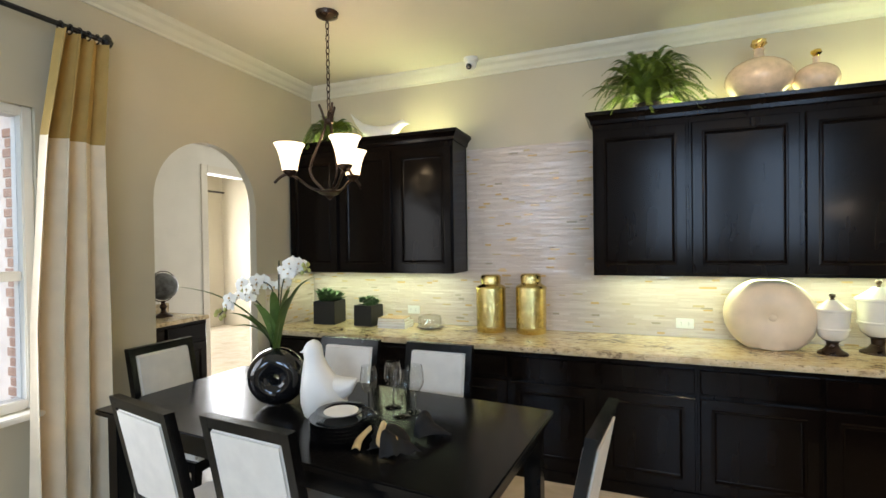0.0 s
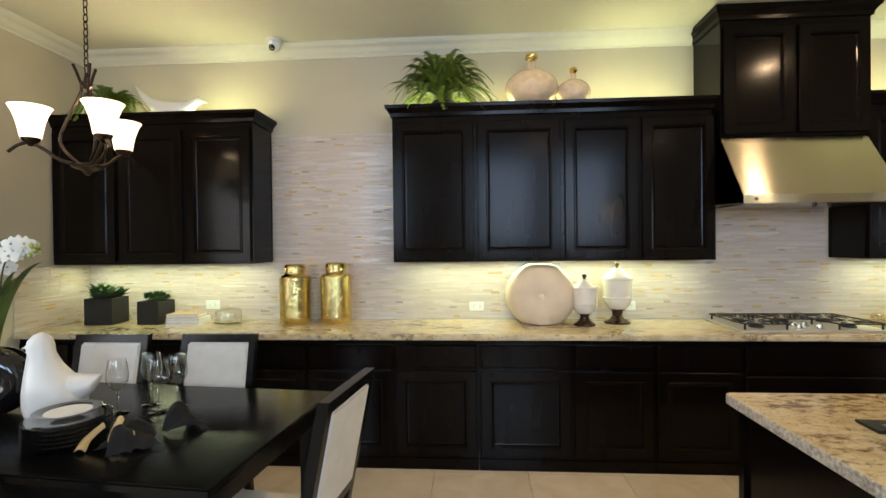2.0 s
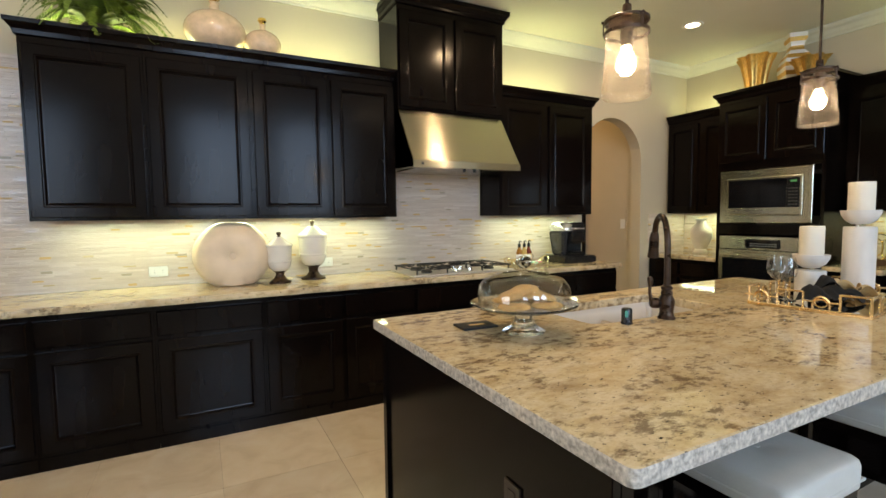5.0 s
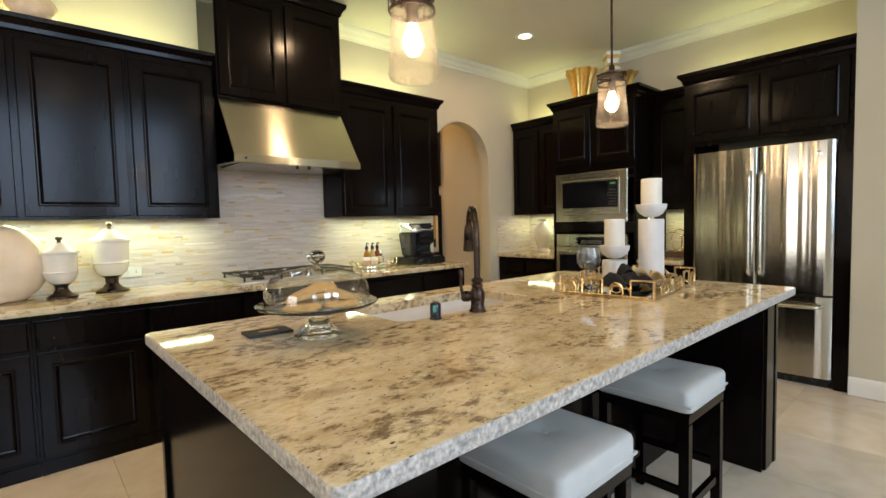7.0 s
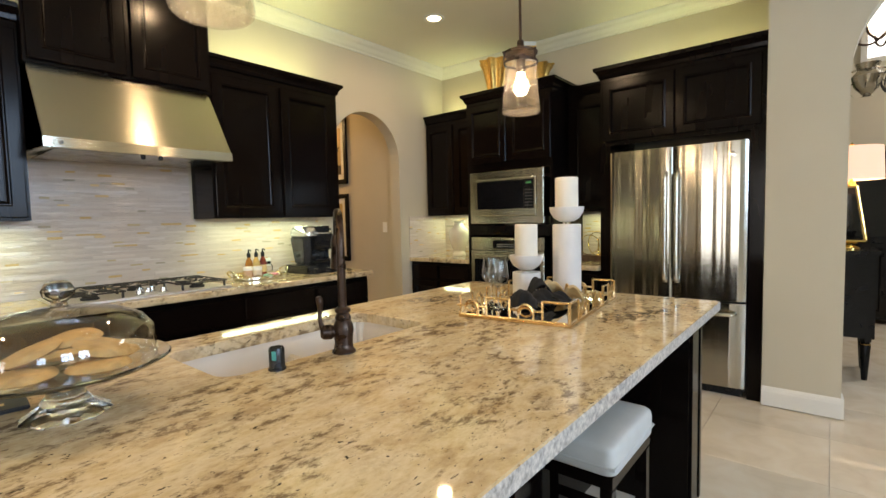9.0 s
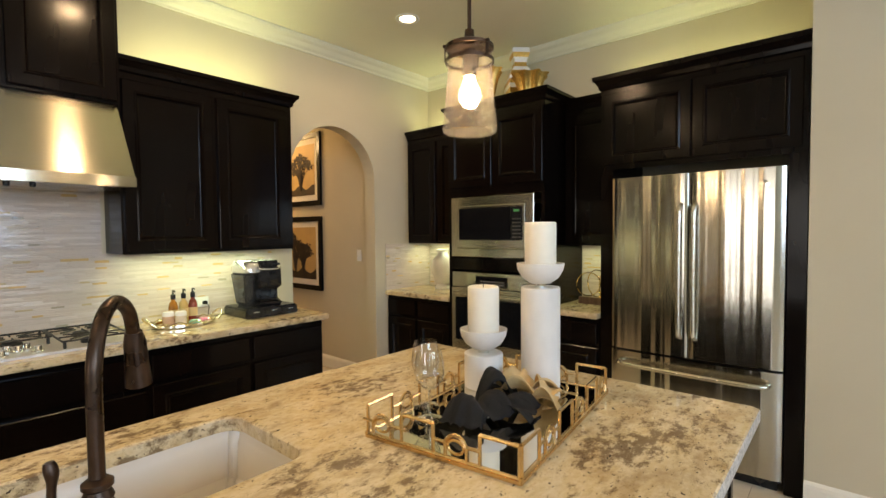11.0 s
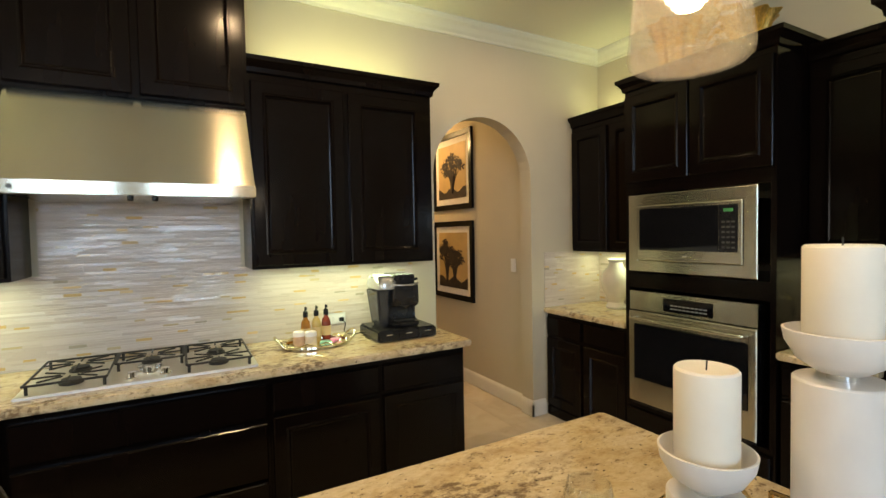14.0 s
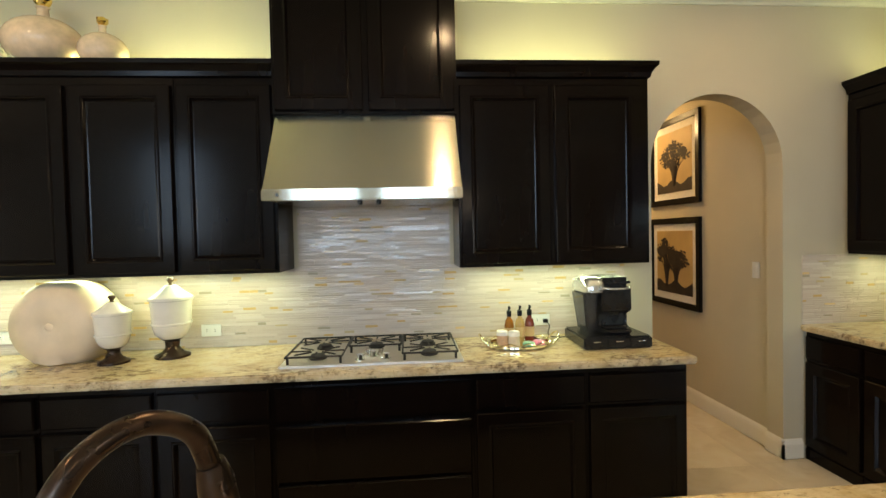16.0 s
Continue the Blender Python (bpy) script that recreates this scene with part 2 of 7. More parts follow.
gtp, ggl, gfr, gmx = gn.nodes.new("ShaderNodeBsdfTransparent"), gn.nodes.new("ShaderNodeBsdfGlossy"), gn.nodes.new("ShaderNodeLayerWeight"), gn.nodes.new("ShaderNodeMixShader")
gtp.inputs[0].default_value = (0.975, 0.98, 0.975, 1)
ggl.inputs["Roughness"].default_value = 0.01
gfr.inputs[0].default_value = 0.5
gpw, gad = gn.nodes.new("ShaderNodeMath"), gn.nodes.new("ShaderNodeMath")
gpw.operation, gad.operation = "POWER", "MULTIPLY_ADD"
gpw.inputs[1].default_value = 4.0
gad.inputs[1].default_value, gad.inputs[2].default_value = 0.8, 0.07
gn.links.new(gfr.outputs["Facing"], gpw.inputs[0])
gn.links.new(gpw.outputs[0], gad.inputs[0])
gn.links.new(gad.outputs[0], gmx.inputs[0])
gn.links.new(gtp.outputs[0], gmx.inputs[1])
gn.links.new(ggl.outputs[0], gmx.inputs[2])
gn.links.new(gmx.outputs[0], gn.nodes["Material Output"].inputs[0])
SEEDG = mat("seeded_glass", (1.0, 0.95, 0.92), 0.05, vary=0, bump=0.6, bscale=150, spec=0.6, trans=1.0, ior=1.15)
sn = SEEDG.node_tree
tp = sn.nodes.new("ShaderNodeBsdfTransparent")
tp.inputs[0].default_value = (1.0, 0.985, 0.965, 1)
tlc = sn.nodes.new("ShaderNodeBsdfTranslucent")
tlc.inputs[0].default_value = (0.95, 0.86, 0.78, 1)
mx1, mx2 = sn.nodes.new("ShaderNodeMixShader"), sn.nodes.new("ShaderNodeMixShader")
mx1.inputs[0].default_value, mx2.inputs[0].default_value = 0.13, 0.22
seed_tex = sn.nodes.new("ShaderNodeTexVoronoi")
seed_tex.inputs["Scale"].default_value = 130
seed_tc = sn.nodes.new("ShaderNodeTexCoord")
sn.links.new(seed_tc.outputs["Object"], seed_tex.inputs["Vector"])
seed_r = sn.nodes.new("ShaderNodeMapRange")
seed_r.inputs["From Min"].default_value, seed_r.inputs["From Max"].default_value = 0.12, 0.22
seed_r.inputs["To Min"].default_value, seed_r.inputs["To Max"].default_value = 0.17, 0.030
sn.links.new(seed_tex.outputs["Distance"], seed_r.inputs["Value"])
sn.links.new(seed_r.outputs[0], mx1.inputs[0])
sn.links.new(tp.outputs[0], mx1.inputs[1])
sn.links.new(tlc.outputs[0], mx1.inputs[2])
sn.links.new(mx1.outputs[0], mx2.inputs[1])
sn.links.new(sn.nodes["Principled BSDF"].outputs[0], mx2.inputs[2])
sn.links.new(mx2.outputs[0], sn.nodes["Material Output"].inputs[0])
LEAF = mat("orchid_leaf", (0.09, 0.15, 0.035), 0.4, vary=0.3, vscale=14)
FERN = mat("fern_leaf", (0.10, 0.155, 0.02), 0.5, vary=0.45, vscale=20)
SUCC = mat("succulent_leaf", (0.06, 0.12, 0.045), 0.45, vary=0.35, vscale=30)
PETAL = mat("orchid_petal", (0.85, 0.82, 0.74), 0.5, vary=0.04)
STEM = mat("stem", (0.05, 0.05, 0.02), 0.6, vary=0.3)
SOIL = mat("soil", (0.03, 0.02, 0.015), 0.9, vary=0.4, vscale=60)
CURTG = mat("curtain_ochre", (0.46, 0.30, 0.10), 0.85, vary=0.08, vscale=12, bump=0.3, bscale=300)
CURTW = mat("curtain_cream", (0.80, 0.67, 0.50), 0.85, vary=0.06, vscale=10, bump=0.3, bscale=300)
SHEER = mat("sheer_white", (0.82, 0.82, 0.80), 0.8, vary=0.05)
tl = SHEER.node_tree.nodes.new("ShaderNodeBsdfTranslucent")
tl.inputs[0].default_value = (0.9, 0.9, 0.88, 1)
tm = SHEER.node_tree.nodes.new("ShaderNodeMixShader")
tm.inputs[0].default_value = 0.65
SHEER.node_tree.links.new(SHEER.node_tree.nodes["Principled BSDF"].outputs[0], tm.inputs[1])
SHEER.node_tree.links.new(tl.outputs[0], tm.inputs[2])
SHEER.node_tree.links.new(tm.outputs[0], SHEER.node_tree.nodes["Material Output"].inputs[0])
PAPER = mat("paper", (0.75, 0.72, 0.66), 0.8, vary=0.08, vscale=40)
SEPIA = mat("sepia_print", (0.52, 0.35, 0.15), 0.6, vary=0.15, vscale=3)
INK = mat("dark_print", (0.035, 0.022, 0.012), 0.7, vary=0.3, vscale=12)
COOKIE = mat("cookie", (0.62, 0.38, 0.15), 0.85, vary=0.2, vscale=40, bump=0.6, bscale=90)
NAPB = mat("black_cloth", (0.006, 0.006, 0.007), 0.85, vary=0.3, vscale=20, bump=0.3, bscale=200)
NAPG = mat("gold_cloth", (0.62, 0.42, 0.20), 0.6, vary=0.12, vscale=18, bump=0.3, bscale=200)
AMBER = mat("amber_syrup", (0.45, 0.16, 0.03), 0.1, vary=0.1, trans=0.4)
BRICK = mat("brick", (0.46, 0.32, 0.26), 0.85, vary=0.3, vscale=9, bump=0.4, bscale=40)
STRAW = mat("gilded_leaf", (0.66, 0.38, 0.10), 0.3, 0.75, vary=0.3, vscale=18, stretch=(8, 8, 1))
SHADE = mat("lit_glass_shade", (0.9, 0.85, 0.75), 0.4, vary=0.02, emit=(1.0, 0.86, 0.62), estr=3.2)
BULB = mat("lit_bulb", (1, 0.9, 0.7), 0.4, vary=0, emit=(1.0, 0.83, 0.58), estr=70)
CANL = mat("lit_can", (1, 0.95, 0.85), 0.5, vary=0, emit=(1.0, 0.86, 0.62), estr=14)
LAMPS = mat("lit_lampshade", (0.8, 0.7, 0.6), 0.8, vary=0.03, emit=(1.0, 0.62, 0.42), estr=0.8)
GREEN = mat("green_display", (0.05, 0.3, 0.1), 0.4, vary=0, emit=(0.1, 1.0, 0.3), estr=0.015)
WHITEP = mat("white_plastic", (0.80, 0.79, 0.75), 0.35, vary=0.02)
# emission put into the pane itself, in place of a sunlit view
DAYGLOW = mat("bright_outdoors", (0.8, 0.85, 0.9), 0.9, vary=0.1, emit=(0.9, 0.96, 1.0), estr=2.2)

# ---- helpers for building ----


def thing(name, m=None, label="", category="", group="", kind=""):
    ob = new(name)
    ob.empty_display_size = 0.1
    if m is not None:
        ob.matrix_world = m
    return tagged(ob, label, category, group, kind)


def part(name, bm, material, parent=None, label="", smooth=None, m=None):
    me = bpy.data.meshes.new(name)
    bmesh.ops.recalc_face_normals(bm, faces=bm.faces)
    bm.to_mesh(me)
    bm.free()
    me.materials.append(material)
    if smooth:
        me.shade_smooth()
        me.set_sharp_from_angle(angle=radians(smooth))
    ob = new(name, me)
    if parent is not None:
        ob.parent = parent
    if m is not None:
        ob.matrix_local = m
    if label:
        ob["label"] = label
    return ob


def struct(name, bm, material, label="", category="", kind="structure", smooth=None):
    return tagged(part(name, bm, material, None, label, smooth), category=category, kind=kind)


def solid(name, bm, material, label, category, group="", m=None, smooth=None, kind=""):
    ob = part(name, bm, material, None, label, smooth)
    if m is not None:
        ob.matrix_world = m
    return tagged(ob, category=category, group=group, kind=kind)


def box(x0, x1, y0, y1, z0, z1, bevel=0.0, bm=None, seg=2):
    bm2 = bmesh.new()
    bmesh.ops.create_cube(bm2, size=1)
    for v in bm2.verts:
        v.co = Vector(((x0 + x1) / 2 + v.co.x * (x1 - x0), (y0 + y1) / 2 + v.co.y * (y1 - y0), (z0 + z1) / 2 + v.co.z * (z1 - z0)))
    if bevel:
        bmesh.ops.bevel(bm2, geom=bm2.edges[:], offset=bevel, segments=seg, affect="EDGES")
    return joined(bm, bm2)


def joined(bm, bm2):
    if bm is None:
        return bm2
    me = bpy.data.meshes.new("tmp")
    bm2.to_mesh(me)
    bm2.free()
    bm.from_mesh(me)
    bpy.data.meshes.remove(me)
    return bm


def lathe(profile, seg=32, bm=None, at=(0, 0, 0), sx=1.0, sy=1.0, wave=None):
    """A turned form from (radius, height) pairs; closed where the radius is zero."""
    bm2 = bmesh.new()
    rings = []
    for r, z in profile:
        if r < 1e-6:
            rings.append([bm2.verts.new((at[0], at[1], at[2] + z))])
        else:
            ring = []
            for i in range(seg):
                a = 2 * math.pi * i / seg
                k = wave(a, z) if wave else 1.0
                ring.append(bm2.verts.new((at[0] + sx * r * k * math.cos(a), at[1] + sy * r * k * math.sin(a), at[2] + z)))
            rings.append(ring)
    for a, b in zip(rings, rings[1:]):
        for i in range(seg):
            j = (i + 1) % seg
            if len(a) == 1 and len(b) == 1:
                continue
            if len(a) == 1:
                bm2.faces.new((a[0], b[i], b[j]))
            elif len(b) == 1:
                bm2.faces.new((a[i], b[0], a[j]))
            else:
                bm2.faces.new((a[i], b[i], b[j], a[j]))
    return joined(bm, bm2)


def tube(points, radius, seg=10, bm=None, closed=False):
    """A round rod along points; radius is one number or one for each point."""
    bm2 = bmesh.new()
    pts = [Vector(p) for p in points]
    n = len(pts)
    rad = radius if isinstance(radius, (list, tuple)) else [radius] * n
    rings = []
    up = Vector((0, 0, 1))
    for i, p in enumerate(pts):
        d = (pts[(i + 1) % n] - pts[i - 1]) if closed else (pts[min(i + 1, n - 1)] - pts[max(i - 1, 0)])
        d.normalize()
        side = d.cross(up)
        if side.length < 0.05:
            side = d.cross(Vector((0.3, 1, 0)))
        side.normalize()
        up2 = side.cross(d)
        up = up2
        rings.append([bm2.verts.new(p + rad[i] * (math.cos(2 * math.pi * k / seg) * side + math.sin(2 * math.pi * k / seg) * up2)) for k in range(seg)])
    last = n if closed else n - 1
    for i in range(last):
        a, b = rings[i], rings[(i + 1) % n]
        for k in range(seg):
            bm2.faces.new((a[k], b[k], b[(k + 1) % seg], a[(k + 1) % seg]))
    if not closed:
        bm2.faces.new(rings[0][::-1])
        bm2.faces.new(rings[-1])
    return joined(bm, bm2)


def curve_pts(ctrl, n=24):
    """A smooth line through the control points (Catmull-Rom)."""
    c = [Vector(p) for p in ctrl]
    c = [2 * c[0] - c[1]] + c + [2 * c[-1] - c[-2]]
    out = []
    spans = len(c) - 3
    for s in range(spans):
        p0, p1, p2, p3 = c[s:s + 4]
        for k in range(max(2, n // spans)):
            t = k / max(2, n // spans)
            out.append(0.5 * ((2 * p1) + (p2 - p0) * t + (2 * p0 - 5 * p1 + 4 * p2 - p3) * t * t + (3 * p1 - p0 - 3 * p2 + p3) * t ** 3))
    out.append(c[-2])
    return out


def prism(outline, axis, a, b, bm=None):
    """A flat outline of (u, v) pushed from a to b along an axis. x: (y, z); y: (x, z); z: (x, y)."""
    bm2 = bmesh.new()
    def put(u, v, w):
        return {"x": (w, u, v), "y": (u, w, v), "z": (u, v, w)}[axis]
    lo = [bm2.verts.new(put(u, v, a)) for u, v in outline]
    hi = [bm2.verts.new(put(u, v, b)) for u, v in outline]
    n = len(outline)
    for i in range(n):
        bm2.faces.new((lo[i], lo[(i + 1) % n], hi[(i + 1) % n], hi[i]))
    bm2.faces.new(lo)
    bm2.faces.new(hi[::-1])
    return joined(bm, bm2)


def rect_rings(w, h, rings):
    """A board of width w and height h that faces -y, with stepped edges: rings of (inset, depth in front)."""
    bm = bmesh.new()
    prev = None
    for ins, d in rings:
        ring = [bm.verts.new(p) for p in ((ins, -d, ins), (w - ins, -d, ins), (w - ins, -d, h - ins), (ins, -d, h - ins))]
        if prev is None:
            bm.faces.new(ring)
        else:
            for i in range(4):
                bm.faces.new((prev[i], prev[(i + 1) % 4], ring[(i + 1) % 4], ring[i]))
        prev = ring
    bm.faces.new(prev)
    return bm


DOOR_EDGE = [(0, 0), (0, 0.017), (0.004, 0.021), (0.058, 0.021), (0.065, 0.0265), (0.070, 0.0265), (0.079, 0.012), (0.086, 0.010)]


def add_door(parent, x, z, w, h, depth, name="door"):
    return part(name, rect_rings(w, h, DOOR_EDGE), ESP, parent, m=pose(x, -depth, z))


def add_drawer(parent, x, z, w, h, depth):
    return part("drawer_front", rect_rings(w, h, [(0, 0), (0, 0.015), (0.006, 0.021)]), ESP, parent, m=pose(x, -depth, z))

# ---- structure ----


def arch_outline(lo, hi, top, u0, u1, spring, n=20):
    """A wall's outline from lo to hi with an arched opening from u0 to u1."""
    r = (u1 - u0) / 2
    pts = [(lo, 0), (u0, 0)] + [((u0 + u1) / 2 - r * math.cos(math.pi * i / n), spring + r * math.sin(math.pi * i / n)) for i in range(n + 1)]
    return pts + [(u1, 0), (hi, 0), (hi, top), (lo, top)]


struct("wall_north", prism(arch_outline(XL - 0.14, XR + 0.14, CEIL, 2.84, 3.73, 1.955), "y", 0, 0.14), WALL, "beige painted wall with a rounded arch to the hall", "wall")
struct("wall_west", prism(arch_outline(-2.0, 0.0, CEIL, -1.632, -0.745, 1.89), "x", XL - 0.065, XL), WALL, "beige painted wall with a rounded arch", "wall")
bm = box(XL - 0.14, XL, -2.27, -2.0, 0, CEIL)
box(XL - 0.14, XL, -4.09, -2.27, 0, 0.78, bm=bm)
box(XL - 0.14, XL, -4.09, -2.27, 2.31, CEIL, bm=bm)
box(XL - 0.14, XL, YS, -4.09, 0, CEIL + 1.6, bm=bm)
struct("wall_west_window", bm, WALL, "beige painted wall round a window", "wall")
struct("wall_east", box(XR, XR + 0.14, -3.42, 0, 0, CEIL), WALL, "beige painted wall behind dark cabinets", "wall")
struct("wall_return", box(3.98, XR, -3.42, -3.285, 0, CEIL), WALL, "beige painted wall beside the refrigerator", "wall")
struct("wall_pillar", prism(arch_outline(-6.2, -3.285, CEIL, -5.08, -3.70, 2.13), "x", 3.84, 3.98), WALL, "beige painted wall with a wide arch to the next room", "wall")
struct("wall_east_living", box(3.84, 3.98, YS, -6.2, 0, CEIL + 1.6), WALL, "beige painted wall", "wall")
bm = box(XL - 0.14, -4.05, YS - 0.14, YS, 0, CEIL + 1.6)
box(-2.75, -1.0, YS - 0.14, YS, 0, CEIL + 1.6, bm=bm)
box(0.3, 0.8, YS - 0.14, YS, 0, CEIL + 1.6, bm=bm)
box(2.1, 3.98, YS - 0.14, YS, 0, CEIL + 1.6, bm=bm)
for x0, x1 in ((-4.05, -2.75), (-1.0, 0.3), (0.8, 2.1)):
    box(x0, x1, YS - 0.14, YS, 0, 0.75, bm=bm)
    box(x0, x1, YS - 0.14, YS, 3.45, CEIL + 1.6, bm=bm)
struct("wall_south", bm, WALL, "beige painted wall with three tall windows", "wall")
bm = box(XL - 0.14, XR + 0.14, -5.2, 0.14, CEIL, CEIL + 0.1)
struct("ceiling", bm, CEILM, "cream painted flat ceiling", "ceiling")
bm = box(XL - 0.14, 3.98, YS - 0.14, -5.2, CEIL + 1.6, CEIL + 1.7)
box(XL - 0.14, 3.98, -5.22, -5.2, CEIL + 0.1, CEIL + 1.6, bm=bm)
struct("ceiling_living", bm, CEILM, "cream painted high ceiling", "ceiling")
struct("floor", box(-9.3, 8.2, YS - 0.14, 4.2, -0.12, -0.012), GROUT, "pale grout bed under cream floor tiles", "floor")

# hall behind the north arch
struct("wall_hall_1", box(3.76, 3.90, 0.14, 4.0, 0, 2.75), WALL, "warm beige hall wall", "wall")
struct("wall_hall_2", box(2.66, 2.80, 0.14, 4.0, 0, 2.75), WALL, "warm beige hall wall", "wall")
struct("wall_hall_3", box(2.66, 3.90, 4.0, 4.14, 0, 2.75), WALL, "warm beige hall wall", "wall")
struct("ceiling_hall", box(2.66, 3.90, 0.14, 4.14, 2.75, 2.85), CEILM, "cream hall ceiling", "ceiling")
# small room behind the west arch
bm = box(-6.09, -5.95, -1.60, 0.33, 0, 2.75)
box(-6.09, -5.95, 1.10, 1.4, 0, 2.75, bm=bm)
box(-6.09, -5.95, 0.33, 1.10, 2.44, 2.75, bm=bm)
box(-6.09, XL - 0.066, 1.4, 1.54, 0, 2.75, bm=bm)
box(-6.09, XL - 0.066, -1.65, -1.633, 0, 2.75, bm=bm)
box(XL - 0.14, XL, 0.14, 1.54, 0, 2.75, bm=bm)
struct("wall_pantry", bm, mat("pantry_paint", (0.80, 0.78, 0.73), 0.75, vary=0.03, bump=0.1, bscale=150), "off-white wall of the small room behind the arch", "wall")
struct("ceiling_pantry", box(-6.09, XL - 0.066, -1.65, 1.54, 2.75, 2.85), CEILM, "cream ceiling", "ceiling")
bm = box(-9.2, -9.06, -1.5, 3.5, 0, 3.0)
box(-9.2, -6.09, 3.5, 3.64, 0, 3.0, bm=bm)
box(-9.2, -6.09, -1.64, -1.5, 0, 3.0, bm=bm)
struct("wall_bedroom", bm, WALL, "pale wall of the far room", "wall")
struct("ceiling_bedroom", box(-9.2, -6.09, -1.64, 3.64, 3.0, 3.1), CEILM, "pale ceiling", "ceiling")
# room behind the east arch
bm = box(8.0, 8.14, -7.5, -2.6, 0, 4.4)
box(XR + 0.14, 8.14, -2.74, -2.6, 0, 4.4, bm=bm)
box(3.98, 8.14, -7.64, -7.5, 0, 4.4, bm=bm)
struct("wall_den", bm, WALL, "beige wall of the next room", "wall")
struct("ceiling_den", box(3.98, 8.14, -7.64, -2.6, 4.4, 4.5), CEILM, "cream ceiling", "ceiling")


CROWNM = mat("moulding_paint", (0.72, 0.69, 0.57), 0.5, vary=0.03)


def crown(name, axis, a, b, at, sign, top=CEIL):
    p = [(0, 0), (0.105, 0), (0.105, -0.012), (0.09, -0.03), (0.062, -0.045), (0.04, -0.07), (0.018, -0.085), (0.014, -0.10), (0, -0.10)]
    struct(name, prism([(at + sign * u, top + v) for u, v in p], axis, a, b), CROWNM, "cream painted crown moulding", "moulding")


crown("trim_north_crown_1", "x", XL, 0.60, 0, -1)
crown("trim_north_crown_2", "x", 1.57, XR, 0, -1)
crown("trim_west_crown", "y", -5.2, 0, XL, 1)
crown("trim_east_crown", "y", -3.285, 0, XR, -1)


def base(name, axis, a, b, at, sign):
    p = [(0, 0.006), (0.016, 0.006), (0.016, 0.10), (0.012, 0.118), (0.006, 0.128), (0, 0.135)]
    struct(name, prism([(at + sign * u, v) for u, v in p], axis, a, b), TRIM, "white painted baseboard", "baseboard")


base("baseboard_hall", "y", 0.14, 4.0, 3.76, -1)
base("baseboard_arch", "y", -0.016, 0.14, 3.73, -1)
base("baseboard_north", "x", 3.714, 3.86, 0, -1)
base("baseboard_pillar", "y", -3.716, -3.285, 3.84, -1)
base("baseboard_pillar_arch", "x", 3.84, 3.98, -3.70, -1)
base("baseboard_west", "y", -5.0, -1.632, XL, 1)
base("baseboard_west_nook", "y", -0.765, -0.63, XL, 1)
base("baseboard_pantry", "y", -0.2, 0.24, -5.95, 1)

# ---- wall and base cabinets ----


def upper(m, w, z0, z1, depth, doors, label="dark espresso wall cabinet with recessed-panel doors", group="wall cabinets", gap=0.012):
    c = thing("wall_cabinet", m, label, "cabinet", group)
    part("body", box(0.001, w - 0.001, -depth, -0.001, z0, z1, 0.002), ESP, c)
    x = 0
    for dw in doors:
        add_door(c, x + 0.016, z0 + 0.018, dw - 0.032, z1 - z0 - 0.06, depth + 0.001)
        x += dw
    return c


def cab_crown(m, w, z, depth, left=True, right=True, group="cabinet crowns", h=0.085):
    """A moulding that lies on a run of cabinets, mitred round its free ends."""
    prof = [(0, 0), (0.012, 0.006), (0.016, 0.03), (0.034, 0.055), (0.044, 0.062), (0.046, h), (0, h)]
    bm = bmesh.new()
    path = []
    rows = []
    for o, v in prof:
        ring = []
        if left:
            ring.append((-o, -0.002))
        ring += [(-o if left else 0, -depth - o), (w + o if right else w, -depth - o)]
        if right:
            ring.append((w + o, -0.002))
        rows.append([bm.verts.new((x, y, z + v)) for x, y in ring])
    for a, b in zip(rows, rows[1:]):
        for i in range(len(a) - 1):
            bm.faces.new((a[i], a[i + 1], b[i + 1], b[i]))
    t = rows[-1] if (left and right) else rows[-2]
    zt = z + h
    xl, xr = (-0.046 if left else 0), (w + 0.046 if right else w)
    box(xl + 0.003, xr - 0.003, -depth - 0.043, -0.002, zt - 0.02, zt - 0.001, bm=bm)
    box(0.003, w - 0.003, -depth + 0.001, -0.002, z + 0.001, zt - 0.02, bm=bm)
    return solid("cabinet_crown", bm, ESP, "dark espresso crown moulding on top of the cabinets", "moulding", group, m)


N = pose(0, 0, 0)
UB, UT = 1.352, 2.385
upper(pose(-4.228, 0, 0), 0.518, UB, UT, 0.33, [0.518])
upper(pose(-3.71, 0, 0), 1.04, UB, UT, 0.33, [0.52, 0.52])
cab_crown(pose(-4.228, 0, 0), 1.558, UT, 0.33, left=False)
upper(pose(-1.64, 0, 0), 0.593, UB, UT, 0.33, [0.593])
upper(pose(-1.047, 0, 0), 1.135, UB, UT, 0.33, [0.607, 0.528])
upper(pose(0.088, 0, 0), 0.512, UB, UT, 0.33, [0.512])
cab_crown(pose(-1.64, 0, 0), 2.24, UT, 0.33, right=False)
upper(pose(0.602, 0, 0), 0.962, 2.178, 2.955, 0.39, [0.481, 0.481], "tall dark espresso cabinet above the range hood", "")
cab_crown(pose(0.602, 0, 0), 0.962, 2.955, 0.39, h=0.095)
upper(pose(1.566, 0, 0), 1.085, UB, UT, 0.33, [0.5275, 0.52])
cab_crown(pose(1.566, 0, 0), 1.085, UT, 0.33, left=False)
E0 = pose(XR, 0, 0, 0, 0, -90)
upper(E0 @ pose(0.015, 0, 0), 0.805, UB, UT, 0.33, [0.40, 0.40])
cab_crown(E0 @ pose(0.015, 0, 0), 0.805, UT, 0.33, left=False, right=False)
upper(E0 @ pose(1.745, 0, 0), 0.40, UB, UT, 0.33, [0.40])
